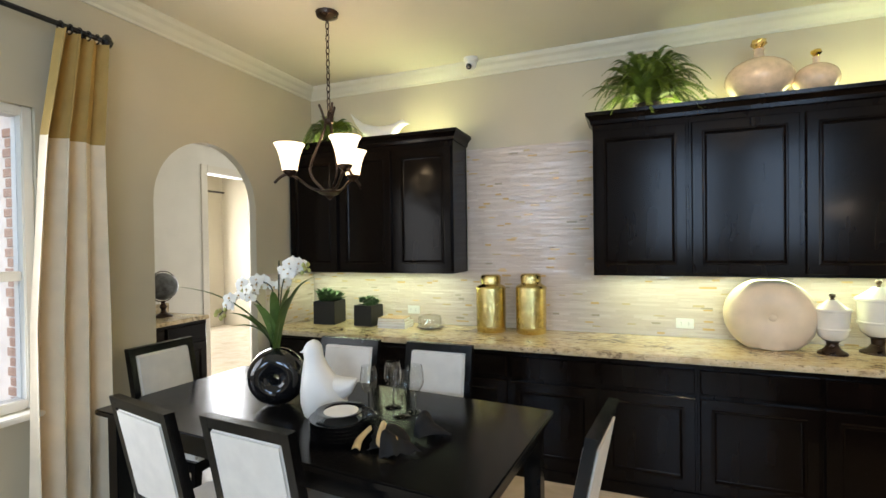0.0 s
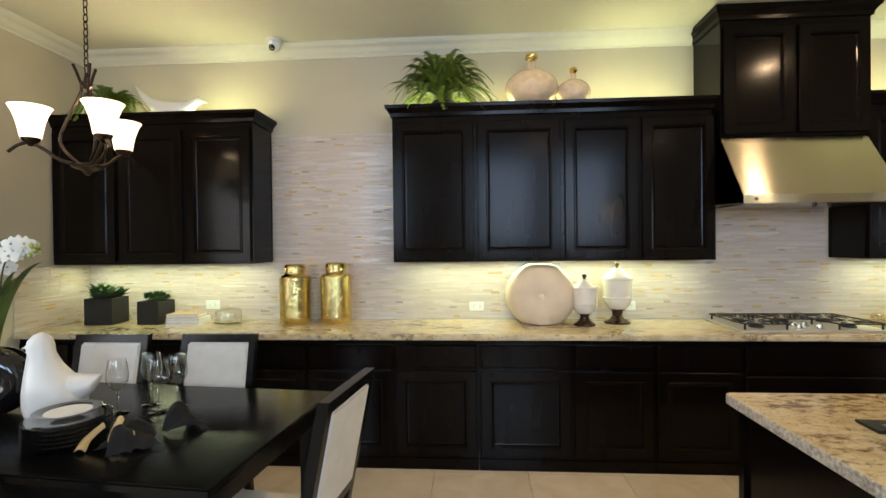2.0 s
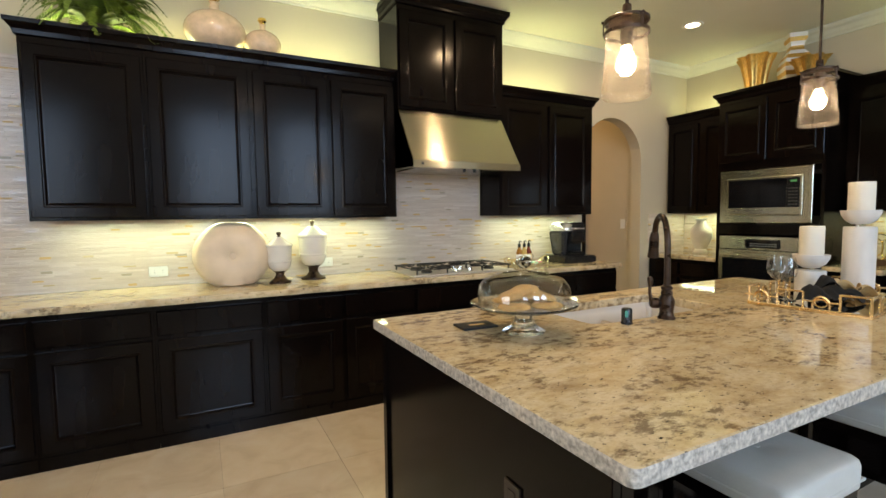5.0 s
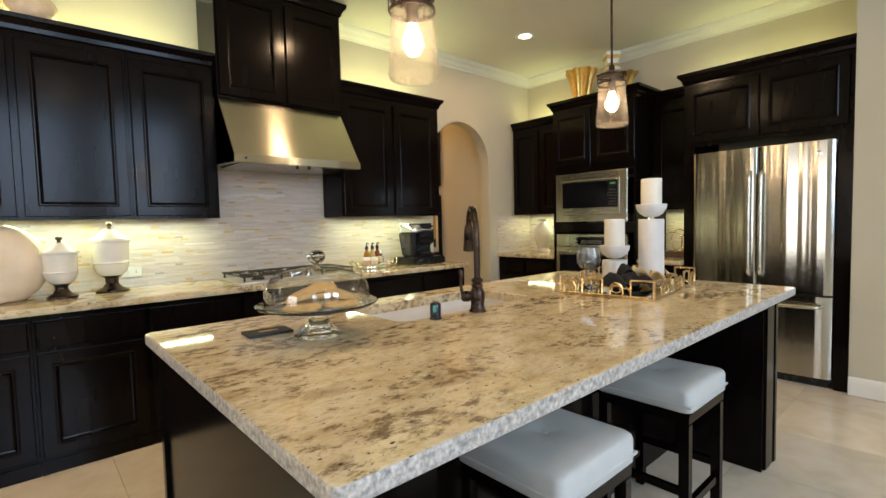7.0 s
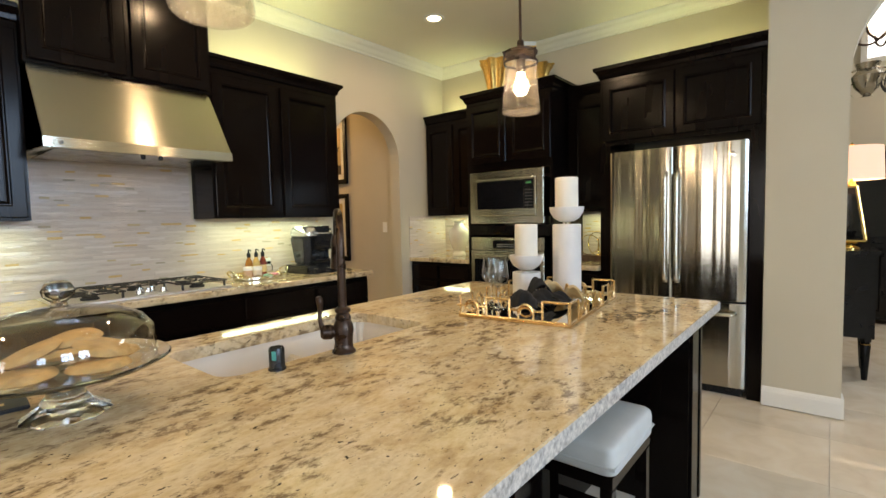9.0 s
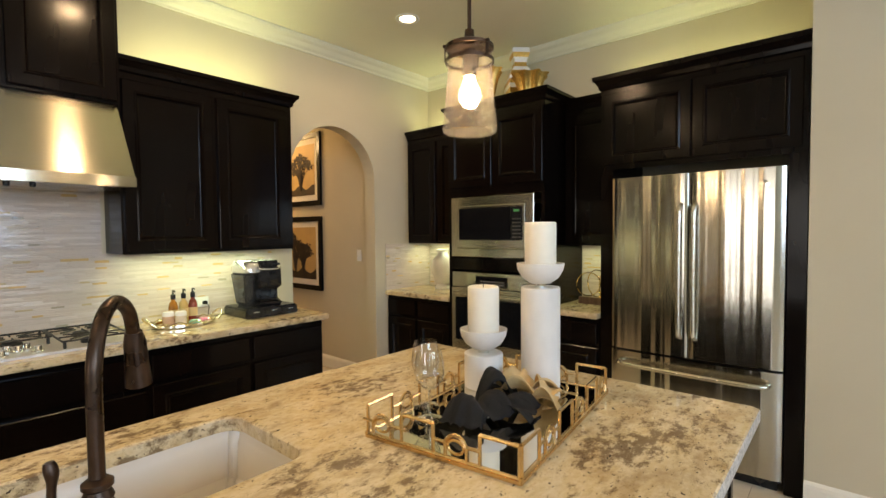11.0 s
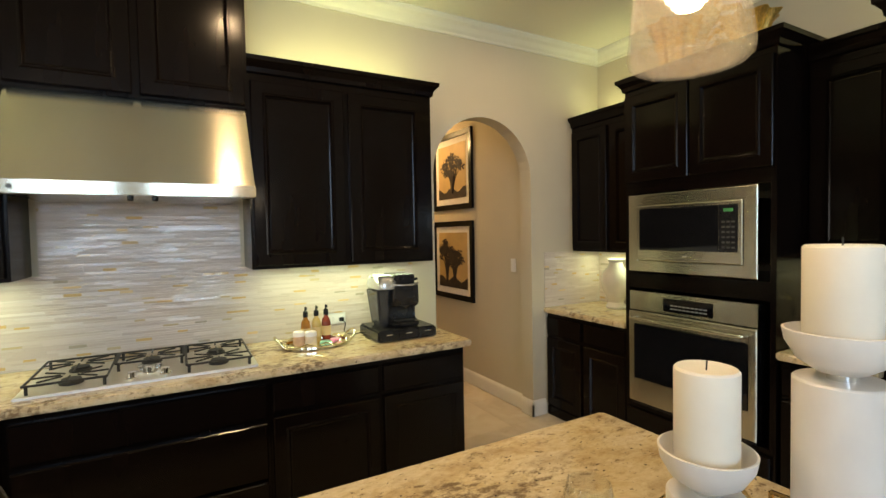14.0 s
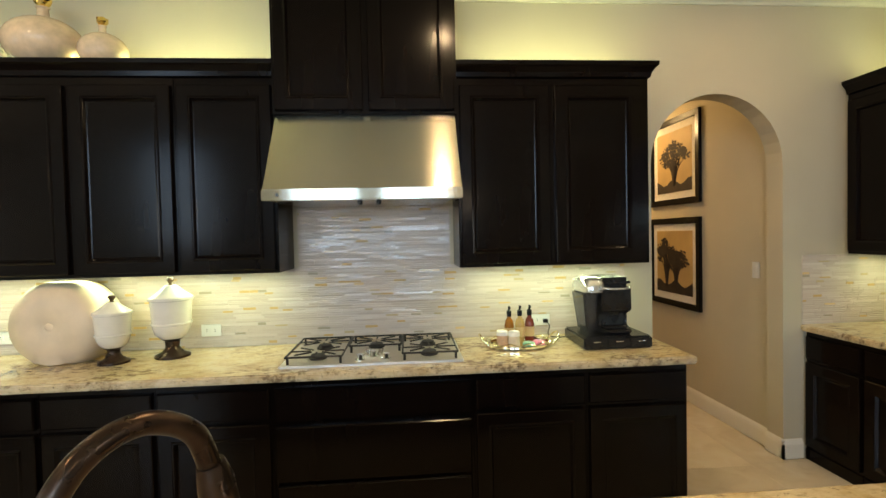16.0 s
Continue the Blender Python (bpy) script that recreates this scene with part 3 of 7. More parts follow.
cab_crown(E0 @ pose(1.745, 0, 0), 0.40, UT, 0.33, left=False, right=False)


def base_unit(m, w, drawers=1, doors=1, depth=0.61, h=0.853, label="dark espresso base cabinet with a drawer above a panelled door"):
    c = thing("base_cabinet", m, label, "cabinet", "base cabinets")
    part("body", box(0.001, w - 0.001, -depth, -0.003, 0.0, h, 0.002), ESP, c)
    part("toe_board", box(0.001, w - 0.001, -depth - 0.008, -depth - 0.001, 0.0, 0.075, 0.002), ESP, c)
    if drawers == 3:
        for z, dh in ((0.655, 0.165), (0.36, 0.27), (0.09, 0.255)):
            add_drawer(c, 0.014, z, w - 0.028, dh, depth + 0.001)
        return c
    dw = w / doors
    for i in range(doors):
        add_drawer(c, dw * i + 0.014, 0.675, dw - 0.028, 0.145, depth + 0.001)
        add_door(c, dw * i + 0.014, 0.095, dw - 0.028, 0.555, depth + 0.001)
    return c


xs = [-4.228, -3.84, -3.30, -2.76, -2.18, -1.60, -1.04, -0.435, 0.082, 0.62]
for a, b in zip(xs, xs[1:]):
    base_unit(pose(a, 0, 0), b - a)
base_unit(pose(0.62, 0, 0), 0.97, drawers=3, label="dark espresso base cabinet with three wide drawers under the cooktop")
base_unit(pose(1.59, 0, 0), 0.575)
base_unit(pose(2.165, 0, 0), 0.529)


def slab(x0, x1, y0, y1, top, th=0.04, bevel=0.008):
    return box(x0, x1, y0, y1, top - th, top, bevel, seg=3)


CT = 0.895
solid("countertop", slab(XL + 0.002, 2.727, -0.655, -0.002, CT), GRAN, "polished beige granite countertop with brown flecks along the wall", "countertop", "granite tops")
base_unit(E0 @ pose(0.003, 0, 0), 0.40)
base_unit(E0 @ pose(0.403, 0, 0), 0.415)
base_unit(E0 @ pose(1.745, 0, 0), 0.40)
solid("countertop", slab(XR - 0.655, XR - 0.002, -0.817, -0.002, CT), GRAN, "short polished beige granite countertop beside the oven tower", "countertop", "granite tops")
solid("countertop", slab(XR - 0.655, XR - 0.002, -2.147, -1.745, CT), GRAN, "short polished beige granite countertop between oven and refrigerator", "countertop", "granite tops")

# oven tower
tower = thing("oven_tower", E0 @ pose(0.82, 0, 0), "tall dark espresso cabinet housing microwave and wall oven", "cabinet")
part("upper_box", box(0.001, 0.923, -0.64, -0.003, 1.80, 2.43, 0.002), ESP, tower)
for x0 in (0.001, 0.894):
    part("side_panel", box(x0, x0 + 0.029, -0.64, -0.003, 0, 1.799), ESP, tower)
for z0, z1 in ((0, 0.375), (1.145, 1.245), (1.755, 1.799)):
    part("rail", box(0.031, 0.893, -0.64, -0.003, z0, z1), ESP, tower)
part("back_panel", box(0.031, 0.893, -0.03, -0.003, 0.376, 1.144), ESP, tower)
for x in (0.012, 0.468):
    add_door(tower, x, 1.835, 0.444, 0.56, 0.641)
add_drawer(tower, 0.02, 0.09, 0.884, 0.25, 0.641)
cab_crown(E0 @ pose(0.82, 0, 0), 0.924, 2.43, 0.64)

# microwave with its trim frame
mw = thing("microwave", E0 @ pose(0.873, -0.655, 1.258), "stainless steel built-in microwave with a dark glass door", "microwave")
bm = rect_rings(0.795, 0.488, [(0, 0), (0, 0.014), (0.004, 0.018), (0.066, 0.018), (0.072, 0.006), (0.09, 0.006)])
part("trim_frame", bm, STEELH, mw)
part("case", box(0.10, 0.70, 0.001, 0.40, 0.06, 0.43), BLKP, mw)
dr = part("door", rect_rings(0.655, 0.345, [(0, 0), (0, 0.018), (0.005, 0.022), (0.022, 0.022)]), STEELH, mw, m=pose(0.070, -0.004, 0.072))
part("window", box(0.022, 0.528, -0.027, -0.0225, 0.065, 0.323, 0.002), GLASSD, dr, "black glass window")
part("keypad", box(0.532, 0.632, -0.027, -0.0225, 0.065, 0.323, 0.002), BLKP, dr, "black keypad")
part("display", box(0.56, 0.61, -0.029, -0.0275, 0.285, 0.302), GREEN, dr, "small green display")
bm = None
for r in range(6):
    for k in range(3):
        bm = box(0.55 + 0.026 * k, 0.568 + 0.026 * k, -0.0285, -0.0272, 0.085 + 0.028 * r, 0.095 + 0.028 * r, bm=bm)
part("keys", bm, mat("grey_print", (0.045, 0.045, 0.045), 0.5), dr, "grey printed keys")
part("badge", lathe([(0, 0), (0.013, 0), (0.013, 0.002), (0, 0.003)], 20), CHROME, dr, m=pose(0.33, -0.0225, 0.034, 90))
part("vent_line", box(0.545, 0.645, -0.0235, -0.0222, 0.02, 0.055, 0.0005), STEELH, dr)

# wall oven
ov = thing("wall_oven", E0 @ pose(0.873, -0.645, 0.388), "stainless steel wall oven with a dark glass door", "oven")
part("case", box(0.02, 0.775, 0.008, 0.5, 0.0, 0.73), BLKP, ov)
cp = part("control_panel", box(0, 0.795, -0.02, 0.006, 0.615, 0.737, 0.003), STEELH, ov)
part("panel_glass", box(0.25, 0.56, -0.0235, -0.0205, 0.632, 0.712, 0.001), GLASSD, cp, "black glass control panel")
bm = None
for k in range(9):
    bm = box(0.30 + 0.026 * k, 0.318 + 0.026 * k, -0.0248, -0.0237, 0.648, 0.655, bm=bm)
    bm = box(0.30 + 0.026 * k, 0.318 + 0.026 * k, -0.0248, -0.0237, 0.668, 0.675, bm=bm)
part("keys", bm, mat("grey_print_b", (0.2, 0.2, 0.2), 0.5), cp, "grey printed keys")
od = part("door", rect_rings(0.795, 0.595, [(0, 0), (0, 0.026), (0.004, 0.03), (0.03, 0.03)]), STEELH, ov, m=pose(0, 0, 0.012))
part("window", box(0.042, 0.753, -0.0345, -0.0305, 0.155, 0.515, 0.002), GLASSD, od, "black glass window")
bm = tube(curve_pts([(0.045, -0.04, 0.555), (0.06, -0.075, 0.555), (0.12, -0.082, 0.555), (0.675, -0.082, 0.555), (0.735, -0.075, 0.555), (0.75, -0.04, 0.555)], 40), 0.011)
part("handle", bm, STEELH, od, "brushed steel bar handle", 40)
part("badge", lathe([(0, 0), (0.017, 0), (0.017, 0.002), (0, 0.003)], 20), CHROME, od, m=pose(0.40, -0.0305, 0.075, 90))
part("vent_strip", box(0.01, 0.785, -0.02, 0.006, -0.008, 0.008, 0.002), BLKP, ov)

# refrigerator surround
sur = thing("refrigerator_surround", E0 @ pose(2.149, 0, 0), "dark espresso panels and cabinet round the refrigerator", "cabinet")
part("side_panel", box(0.0, 0.085, -0.60, -0.003, 0, 1.87, 0.002), ESP, sur)
part("side_panel", box(1.045, 1.128, -0.62, -0.003, 0, 1.87, 0.002), ESP, sur)
part("body", box(0.0, 1.128, -0.60, -0.003, 1.872, 2.41, 0.002), ESP, sur)
for x in (0.025, 0.567):
    add_door(sur, x, 1.905, 0.535, 0.47, 0.601)
cab_crown(E0 @ pose(2.149, 0, 0), 1.128, 2.41, 0.60, right=True, h=0.09)

fr = thing("refrigerator", E0 @ pose(2.245, 0, 0), "stainless steel french-door refrigerator with a bottom freezer", "refrigerator")
part("body", box(0.003, 0.937, -0.585, -0.02, 0.04, 1.80, 0.004), mat("dark_grey_metal", (0.06, 0.06, 0.06), 0.5), fr)


def curved_door(w, h, bulge=0.02, n=16, depth=0.055, c0=0.0, wt=None):
    """A slab that bows gently outwards."""
    wt = wt or w
    pts = [(0, 0)]
    for i in range(n + 1):
        u = w * i / n
        s = (c0 + u) / wt
        edge = min(u, w - u)
        r = 0.012
        soft = (r - math.sqrt(max(0, r * r - (r - min(edge, r)) ** 2))) if edge < r else 0
        pts.append((u, -depth - bulge * 4 * s * (1 - s) + soft))
    pts.append((w, 0))
    return prism(pts, "z", 0, h)


for k, x in enumerate((0.0, 0.472)):
    d = part("door", curved_door(0.468, 1.115, 0.022, 20, 0.06, x, 0.94), STEEL, fr, smooth=35, m=pose(x, -0.588, 0.69))
    hx = 0.43 if k == 0 else 0.038
    bm = tube(curve_pts([(hx, -0.075, 0.12), (hx, -0.125, 0.15), (hx, -0.135, 0.25), (hx, -0.135, 0.8), (hx, -0.125, 0.9), (hx, -0.075, 0.93)], 36), 0.014)
    part("handle", bm, STEELH, d, "brushed steel bar handle", 40)
d = part("freezer_drawer", curved_door(0.94, 0.60, 0.022, 24, 0.06), STEEL, fr, smooth=35, m=pose(0, -0.588, 0.075))
bm = tube(curve_pts([(0.06, -0.075, 0.53), (0.08, -0.125, 0.53), (0.2, -0.145, 0.53), (0.47, -0.150, 0.53), (0.74, -0.145, 0.53), (0.86, -0.125, 0.53), (0.88, -0.075, 0.53)], 40), 0.014)
part("handle", bm, STEELH, d, "brushed steel bar handle", 40)
part("toe_grille", box(0.02, 0.92, -0.60, -0.56, 0.0, 0.07, 0.004), BLKP, fr)
part("badge", lathe([(0, 0), (0.02, 0), (0.02, 0.002), (0, 0.003)], 24), CHROME, fr, m=pose(0.85, -0.664, 1.715, 90))

# range hood
hood = thing("range_hood", N, "brushed stainless steel range hood with sloping front", "range hood")
x0, x1 = 0.612, 1.552
bm = prism([(-0.004, 1.74), (-0.646, 1.712), (-0.646, 1.762), (-0.375, 2.176), (-0.004, 2.176)], "x", x0, x1)
bmesh.ops.bevel(bm, geom=bm.edges[:], offset=0.004, segments=2, affect="EDGES")
part("canopy", bm, STEELN, hood)
part("rim", box(x0 - 0.003, x1 + 0.003, -0.651, -0.647, 1.712, 1.763, 0.0015), STEELN, hood)
part("badge", lathe([(0, 0), (0.009, 0), (0.009, 0.002), (0, 0.003)], 16), mat("dark_badge", (0.08, 0.08, 0.08), 0.4, 0.8), hood, m=pose(x0 + 0.07, -0.651, 1.738, 90))
part("filter_panel", box(x0 + 0.05, x1 - 0.05, -0.60, -0.05, 1.712, 1.72, 0.002), STEEL, hood)
for k in (1.06, 1.15):
    part("knob", lathe([(0, 0), (0.013, 0), (0.011, -0.022), (0, -0.024)], 14, at=(k, -0.60, 1.712)), BLKP, hood)

# mosaic backsplash: thin strips of glass and stone
def mosaic(name, areas, put, label, seed):
    rnd = random.Random(seed)
    verts, faces, kinds = [], [], []
    for u0, u1, z0, z1 in areas:
        z = z0
        while z < z1 - 0.004:
            h = rnd.choice((0.011, 0.0125, 0.0165))
            h = min(h, z1 - z)
            u = u0 - rnd.random() * 0.1
            while u < u1:
                accent = rnd.random() < (0.15 if h > 0.012 else 0.03)
                w = rnd.choice((0.05, 0.06, 0.075)) if accent else rnd.choice((0.08, 0.13, 0.16, 0.20, 0.24))
                a, b = max(u, u0), min(u + w, u1)
                u += w
                if b - a < 0.01:
                    continue
                d = 0.008 + rnd.random() * 0.0009
                t, q = rnd.uniform(-0.00055, 0.00055), rnd.uniform(-0.0004, 0.0004)
                i = len(verts)
                g = 0.0005
                for (uu, zz, dd) in ((a + g, z + g, 0.0058), (b - g, z + g, 0.0058), (b - g, z + h - g, 0.0058), (a + g, z + h - g, 0.0058),
                                     (a + 2 * g, z + 2 * g, d + t + q), (b - 2 * g, z + 2 * g, d + t - q), (b - 2 * g, z + h - 2 * g, d - t - q), (a + 2 * g, z + h - 2 * g, d - t + q)):
                    verts.append(put(uu, dd, zz))
                faces += [(i + 4, i + 5, i + 6, i + 7), (i, i + 1, i + 5, i + 4), (i + 1, i + 2, i + 6, i + 5), (i + 2, i + 3, i + 7, i + 6), (i + 3, i, i + 4, i + 7)]
                kinds += [int(accent)] * 5
            z += h
    me = bpy.data.meshes.new(name)
    me.from_pydata(verts, [], faces)
    me.materials.append(MOSA)
    me.materials.append(MOSB)
    me.polygons.foreach_set("material_index", kinds)
    return tagged(new(name, me), label, "backsplash", kind="stuff")


ZB = CT + 0.001
n_areas = [(XL + 0.01, 2.655, ZB, UB - 0.002), (-2.664, -1.645, UB - 0.002, 2.362), (0.625, 1.545, UB - 0.002, 1.72)]
bm = None
for u0, u1, z0, z1 in n_areas:
    bm = box(u0, u1, -0.0064, -0.0005, z0, z1, bm=bm)
struct("trim_grout_north", bm, GROUT, "pale grout behind the mosaic strips", "grout")
mosaic("backsplash_mosaic", n_areas, lambda u, d, z: (u, -d, z), "linear glass and stone mosaic in cream, white and amber", 3)
struct("trim_grout_west", box(XL + 0.0005, XL + 0.0064, -0.65, -0.008, ZB, UB - 0.002), GROUT, "pale grout behind the mosaic strips", "grout")
mosaic("backsplash_mosaic", [(-0.65, -0.012, ZB, UB - 0.004)], lambda u, d, z: (XL + d, u, z), "linear glass mosaic in the corner by the arch", 9)
struct("trim_grout_east", box(3.86, XR - 0.008, -0.0064, -0.0005, ZB, UB - 0.002, bm=box(XR - 0.0064, XR - 0.0005, -0.817, -0.008, ZB, UB - 0.002, bm=box(XR - 0.0064, XR - 0.0005, -2.147, -1.747, ZB, UB - 0.002))), GROUT,
       "pale grout behind the mosaic strips", "grout")
mosaic("backsplash_mosaic", [(3.86, XR - 0.012, ZB, UB - 0.004)], lambda u, d, z: (u, -d, z), "linear glass mosaic beside the arch", 5)
mosaic("backsplash_mosaic", [(-0.815, -0.012, ZB, UB - 0.004), (-2.146, -1.748, ZB, UB - 0.004)], lambda u, d, z: (XR - d, u, z), "linear glass mosaic beside the oven", 7)

# ---- island ----
IX0, IX1, IY0, IY1, IT = -0.137, 2.472, -3.252, -1.87, 0.914
SX0, SX1, SY0, SY1 = 0.60, 1.395, -2.43, -2.03
isl = thing("kitchen_island", N, "dark espresso kitchen island with panelled ends and an overhang for stools", "kitchen island")
bm = box(-0.075, SX0 - 0.03, -2.755, -1.93, 0, IT - 0.041, 0.002)
box(SX0 - 0.03, SX1 + 0.03, -2.755, SY0 - 0.03, 0, IT - 0.041, bm=bm)
box(SX0 - 0.03, SX1 + 0.03, SY0 - 0.03, -1.93, 0, 0.62, bm=bm)
box(SX1 + 0.03, 2.40, -2.755, -1.93, 0, IT - 0.041, 0.002, bm=bm)
part("body", bm, ESP, isl)
part("end_panel", box(-0.10, -0.076, -3.17, -2.655, 0, IT - 0.041, 0.002), ESP, isl)
part("end_panel", box(-0.096, -0.076, -2.652, -1.95, 0, IT - 0.041, 0.002), ESP, isl)
part("corner_post", box(-0.108, -0.06, -1.949, -1.91, 0, IT - 0.041, 0.003), ESP, isl)
part("wing", box(-0.075, -0.04, -3.17, -2.756, 0, IT - 0.041, 0.002), ESP, isl)
part("wing", box(2.235, 2.27, -3.17, -2.756, 0, IT - 0.041, 0.002), ESP, isl)
part("end_panel", box(2.401, 2.435, -3.185, -1.93, 0, IT - 0.041, 0.002), ESP, isl)
part("end_cap", box(2.271, 2.40, -3.18, -3.15, 0, IT - 0.041, 0.003), ESP, isl)
part("shoe_moulding", box(-0.115, -0.101, -3.17, -1.91, 0, 0.08, 0.003), ESP, isl)
for x in (0.0, 0.62, 1.24, 1.80):
    add_door(isl, 0, 0, 0.55, 0.70, 0).matrix_local = pose(x + 0.56, -1.929, 0.10, 0, 0, 180)


def island_top():
    """A granite slab with a rounded cut-out for the sink."""
    bm = bmesh.new()
    def ring(x0, x1, y0, y1, r, n=6):
        pts = []
        for cx, cy, a0 in ((x1 - r, y1 - r, 0), (x0 + r, y1 - r, 90), (x0 + r, y0 + r, 180), (x1 - r, y0 + r, 270)):
            for k in range(n + 1):
                a = radians(a0 + 90 * k / n)
                pts.append((cx + r * math.cos(a), cy + r * math.sin(a)))
        return pts
    e = 0.007
    outs = [(ring(IX0 + i, IX1 - i, IY0 + i, IY1 - i, 0.02), z) for i, z in ((e, IT - 0.042), (0, IT - 0.036), (0, IT - e), (e * 0.3, IT - e * 0.3), (e, IT))]
    ins = [(ring(SX0 - i, SX1 + i, SY0 - i, SY1 + i, 0.06), z) for i, z in ((0.004, IT), (0, IT - 0.004), (0, IT - 0.042))]
    levels = [[bm.verts.new((x, y, z)) for x, y in pts] for pts, z in outs + ins]
    levels.append(levels[0])
    for a, b in zip(levels, levels[1:]):
        n = len(a)
        for i in range(n):
            bm.faces.new((a[i], a[(i + 1) % n], b[(i + 1) % n], b[i]))
    return bm


island_slab = solid("island_countertop", island_top(), GRAN, "polished beige granite island top with brown veins and chiselled pale edge", "countertop", "granite tops")
island_slab.data.materials.append(mat("chiselled_edge", (0.47, 0.43, 0.385), 0.4, vary=0.5, vscale=90, bump=0.35, bscale=160))
for f in island_slab.data.polygons:
    c = f.center
    if abs(f.normal.z) < 0.8 and (c.y < IY0 + 0.02 or c.x < IX0 + 0.02 or c.x > IX1 - 0.02 or c.y > IY1 - 0.02):
        f.material_index = 1
SINKM = mat("sink_ceramic", (0.70, 0.64, 0.56), 0.25, vary=0.04, vscale=6)
sink = thing("kitchen_sink", N, "white undermount ceramic sink in the island", "sink")
bm = bmesh.new()
lv = []
for i, z in ((0.006, IT - 0.043), (-0.004, IT - 0.06), (-0.014, IT - 0.20), (-0.05, IT - 0.235)):
    lv.append([bm.verts.new(p) for p in ((SX0 - i, SY0 - i, z), (SX1 + i, SY0 - i, z), (SX1 + i, SY1 + i, z), (SX0 - i, SY1 + i, z))])
for a, b in zip(lv, lv[1:]):
    for i in range(4):
        bm.faces.new((a[i], a[(i + 1) % 4], b[(i + 1) % 4], b[i]))
bm.faces.new(lv[-1])
bmesh.ops.bevel(bm, geom=[e for e in bm.edges if len(e.link_faces) == 2], offset=0.02, segments=3, affect="EDGES")
part("basin", bm, SINKM, sink, smooth=40)
part("divider", box(SX0 + 0.42, SX0 + 0.445, SY0 + 0.01, SY1 - 0.01, IT - 0.22, IT - 0.10, 0.01), SINKM, sink)
part("drain", lathe([(0.045, 0), (0.045, 0.004), (0.03, 0.004), (0.028, 0.001), (0, 0.001)], 24, at=(0.82, -2.24, IT - 0.232)), CHROME, sink)

# faucet
fc = thing("kitchen_faucet", pose(0.945, -2.485, IT, 0, 0, -35), "oil-rubbed bronze gooseneck faucet with a side lever", "faucet")
part("base", lathe([(0.036, 0), (0.036, 0.006), (0.030, 0.012), (0.027, 0.03), (0.030, 0.055), (0.032, 0.07), (0.029, 0.085), (0.022, 0.10), (0.025, 0.106), (0.019, 0.12), (0.024, 0.125), (0.024, 0.133), (0.015, 0.14), (0, 0.14)], 28), BRONZE, fc, smooth=40)
neck = [(0, 0, 0.13), (0, 0, 0.29), (0, 0.01, 0.355), (0, 0.045, 0.41), (0, 0.10, 0.428), (0, 0.155, 0.40), (0, 0.178, 0.345)]
part("neck", tube(curve_pts(neck, 40), 0.0128, 14), BRONZE, fc, smooth=50)
part("spray_head", tube([(0, 0.176, 0.355), (0, 0.182, 0.33), (0, 0.19, 0.28), (0, 0.196, 0.24)], [0.016, 0.021, 0.022, 0.025], 16), BRONZE, fc, smooth=40)
lev = part("lever_hub", tube([(-0.01, 0, 0.065), (-0.03, 0, 0.065), (-0.036, 0, 0.065), (-0.06, 0, 0.065), (-0.068, 0, 0.065)], [0.017, 0.018, 0.023, 0.022, 0.014], 16), BRONZE, fc, smooth=40)
part("lever", tube(curve_pts([(-0.06, 0, 0.07), (-0.068, 0, 0.11), (-0.066, 0, 0.15), (-0.07, 0, 0.175)], 12), [0.008, 0.008, 0.008, 0.007, 0.007, 0.007, 0.007, 0.008, 0.01, 0.011, 0.011, 0.010, 0.008][:13], 10), BRONZE, lev, smooth=40)

# ---- windows and what lies outside ----
def sash_window(m, w, h, label, cols=2, category="window", name="window_1"):
    t = thing(name, m, label, category, kind="structure")
    for nm, a in (("window_frame", (0, 0.05, 0, h)), ("window_frame", (w - 0.05, w, 0, h)), ("window_frame", (0.05, w - 0.05, 0, 0.05)), ("window_frame", (0.05, w - 0.05, h - 0.05, h))):
        part(nm, box(a[0], a[1], -0.05, 0.05, a[2], a[3], 0.006), TRIM, t)
    part("meeting_rail", box(0.05, w - 0.05, -0.03, 0.03, h * 0.44 - 0.025, h * 0.44 + 0.025, 0.005), TRIM, t)
    for k in range(1, cols):
        part("mullion", box(w * k / cols - 0.03, w * k / cols + 0.03, -0.029, 0.029, 0.05, h - 0.05, 0.005), TRIM, t)
    for z0, z1 in ((0.05, h * 0.44 - 0.025), (h * 0.44 + 0.025, h - 0.05)):
        g = part("pane", box(0.05, w - 0.05, -0.003, 0.003, z0, z1), GLASS, t)
        g.visible_shadow = False
    return t


w1 = sash_window(pose(XL - 0.07, -2.27, 0.78, 0, 0, -90), 1.82, 1.53, "white framed double-hung window beside the dining table")
part("window_sill", box(-0.04, 1.86, -0.13, -0.052, -0.03, 0.0, 0.006), TRIM, w1, m=pose(0, 0, 0) @ pose(0, 0, 0, 0, 0, 0))
w1.children[-1].matrix_local = pose(0, 0.20, 0)
sash_window(pose(-1.0, YS - 0.07, 0.75), 1.3, 2.7, "tall white framed window", name="window_2")
sash_window(pose(0.8, YS - 0.07, 0.75), 1.3, 2.7, "tall white framed window", name="window_3")
sash_window(pose(-4.05, YS - 0.07, 0.75), 1.3, 2.7, "tall white framed window", name="window_6")
struct("ground", box(-60, 60, -80, 60, -0.35, -0.2), mat("lawn", (0.10, 0.15, 0.05), 0.9, vary=0.4, vscale=3), "mown grass outside", "ground")
bw = thing("brick_wing", pose(0, 0, 0), "pale outside wall with a reddish brick pier", "outside wall", kind="structure")
part("wall_core", box(-6.6, XL - 0.15, -1.70, -1.655, -0.2, 3.2), mat("pale_siding", (0.80, 0.79, 0.76), 0.8), bw)

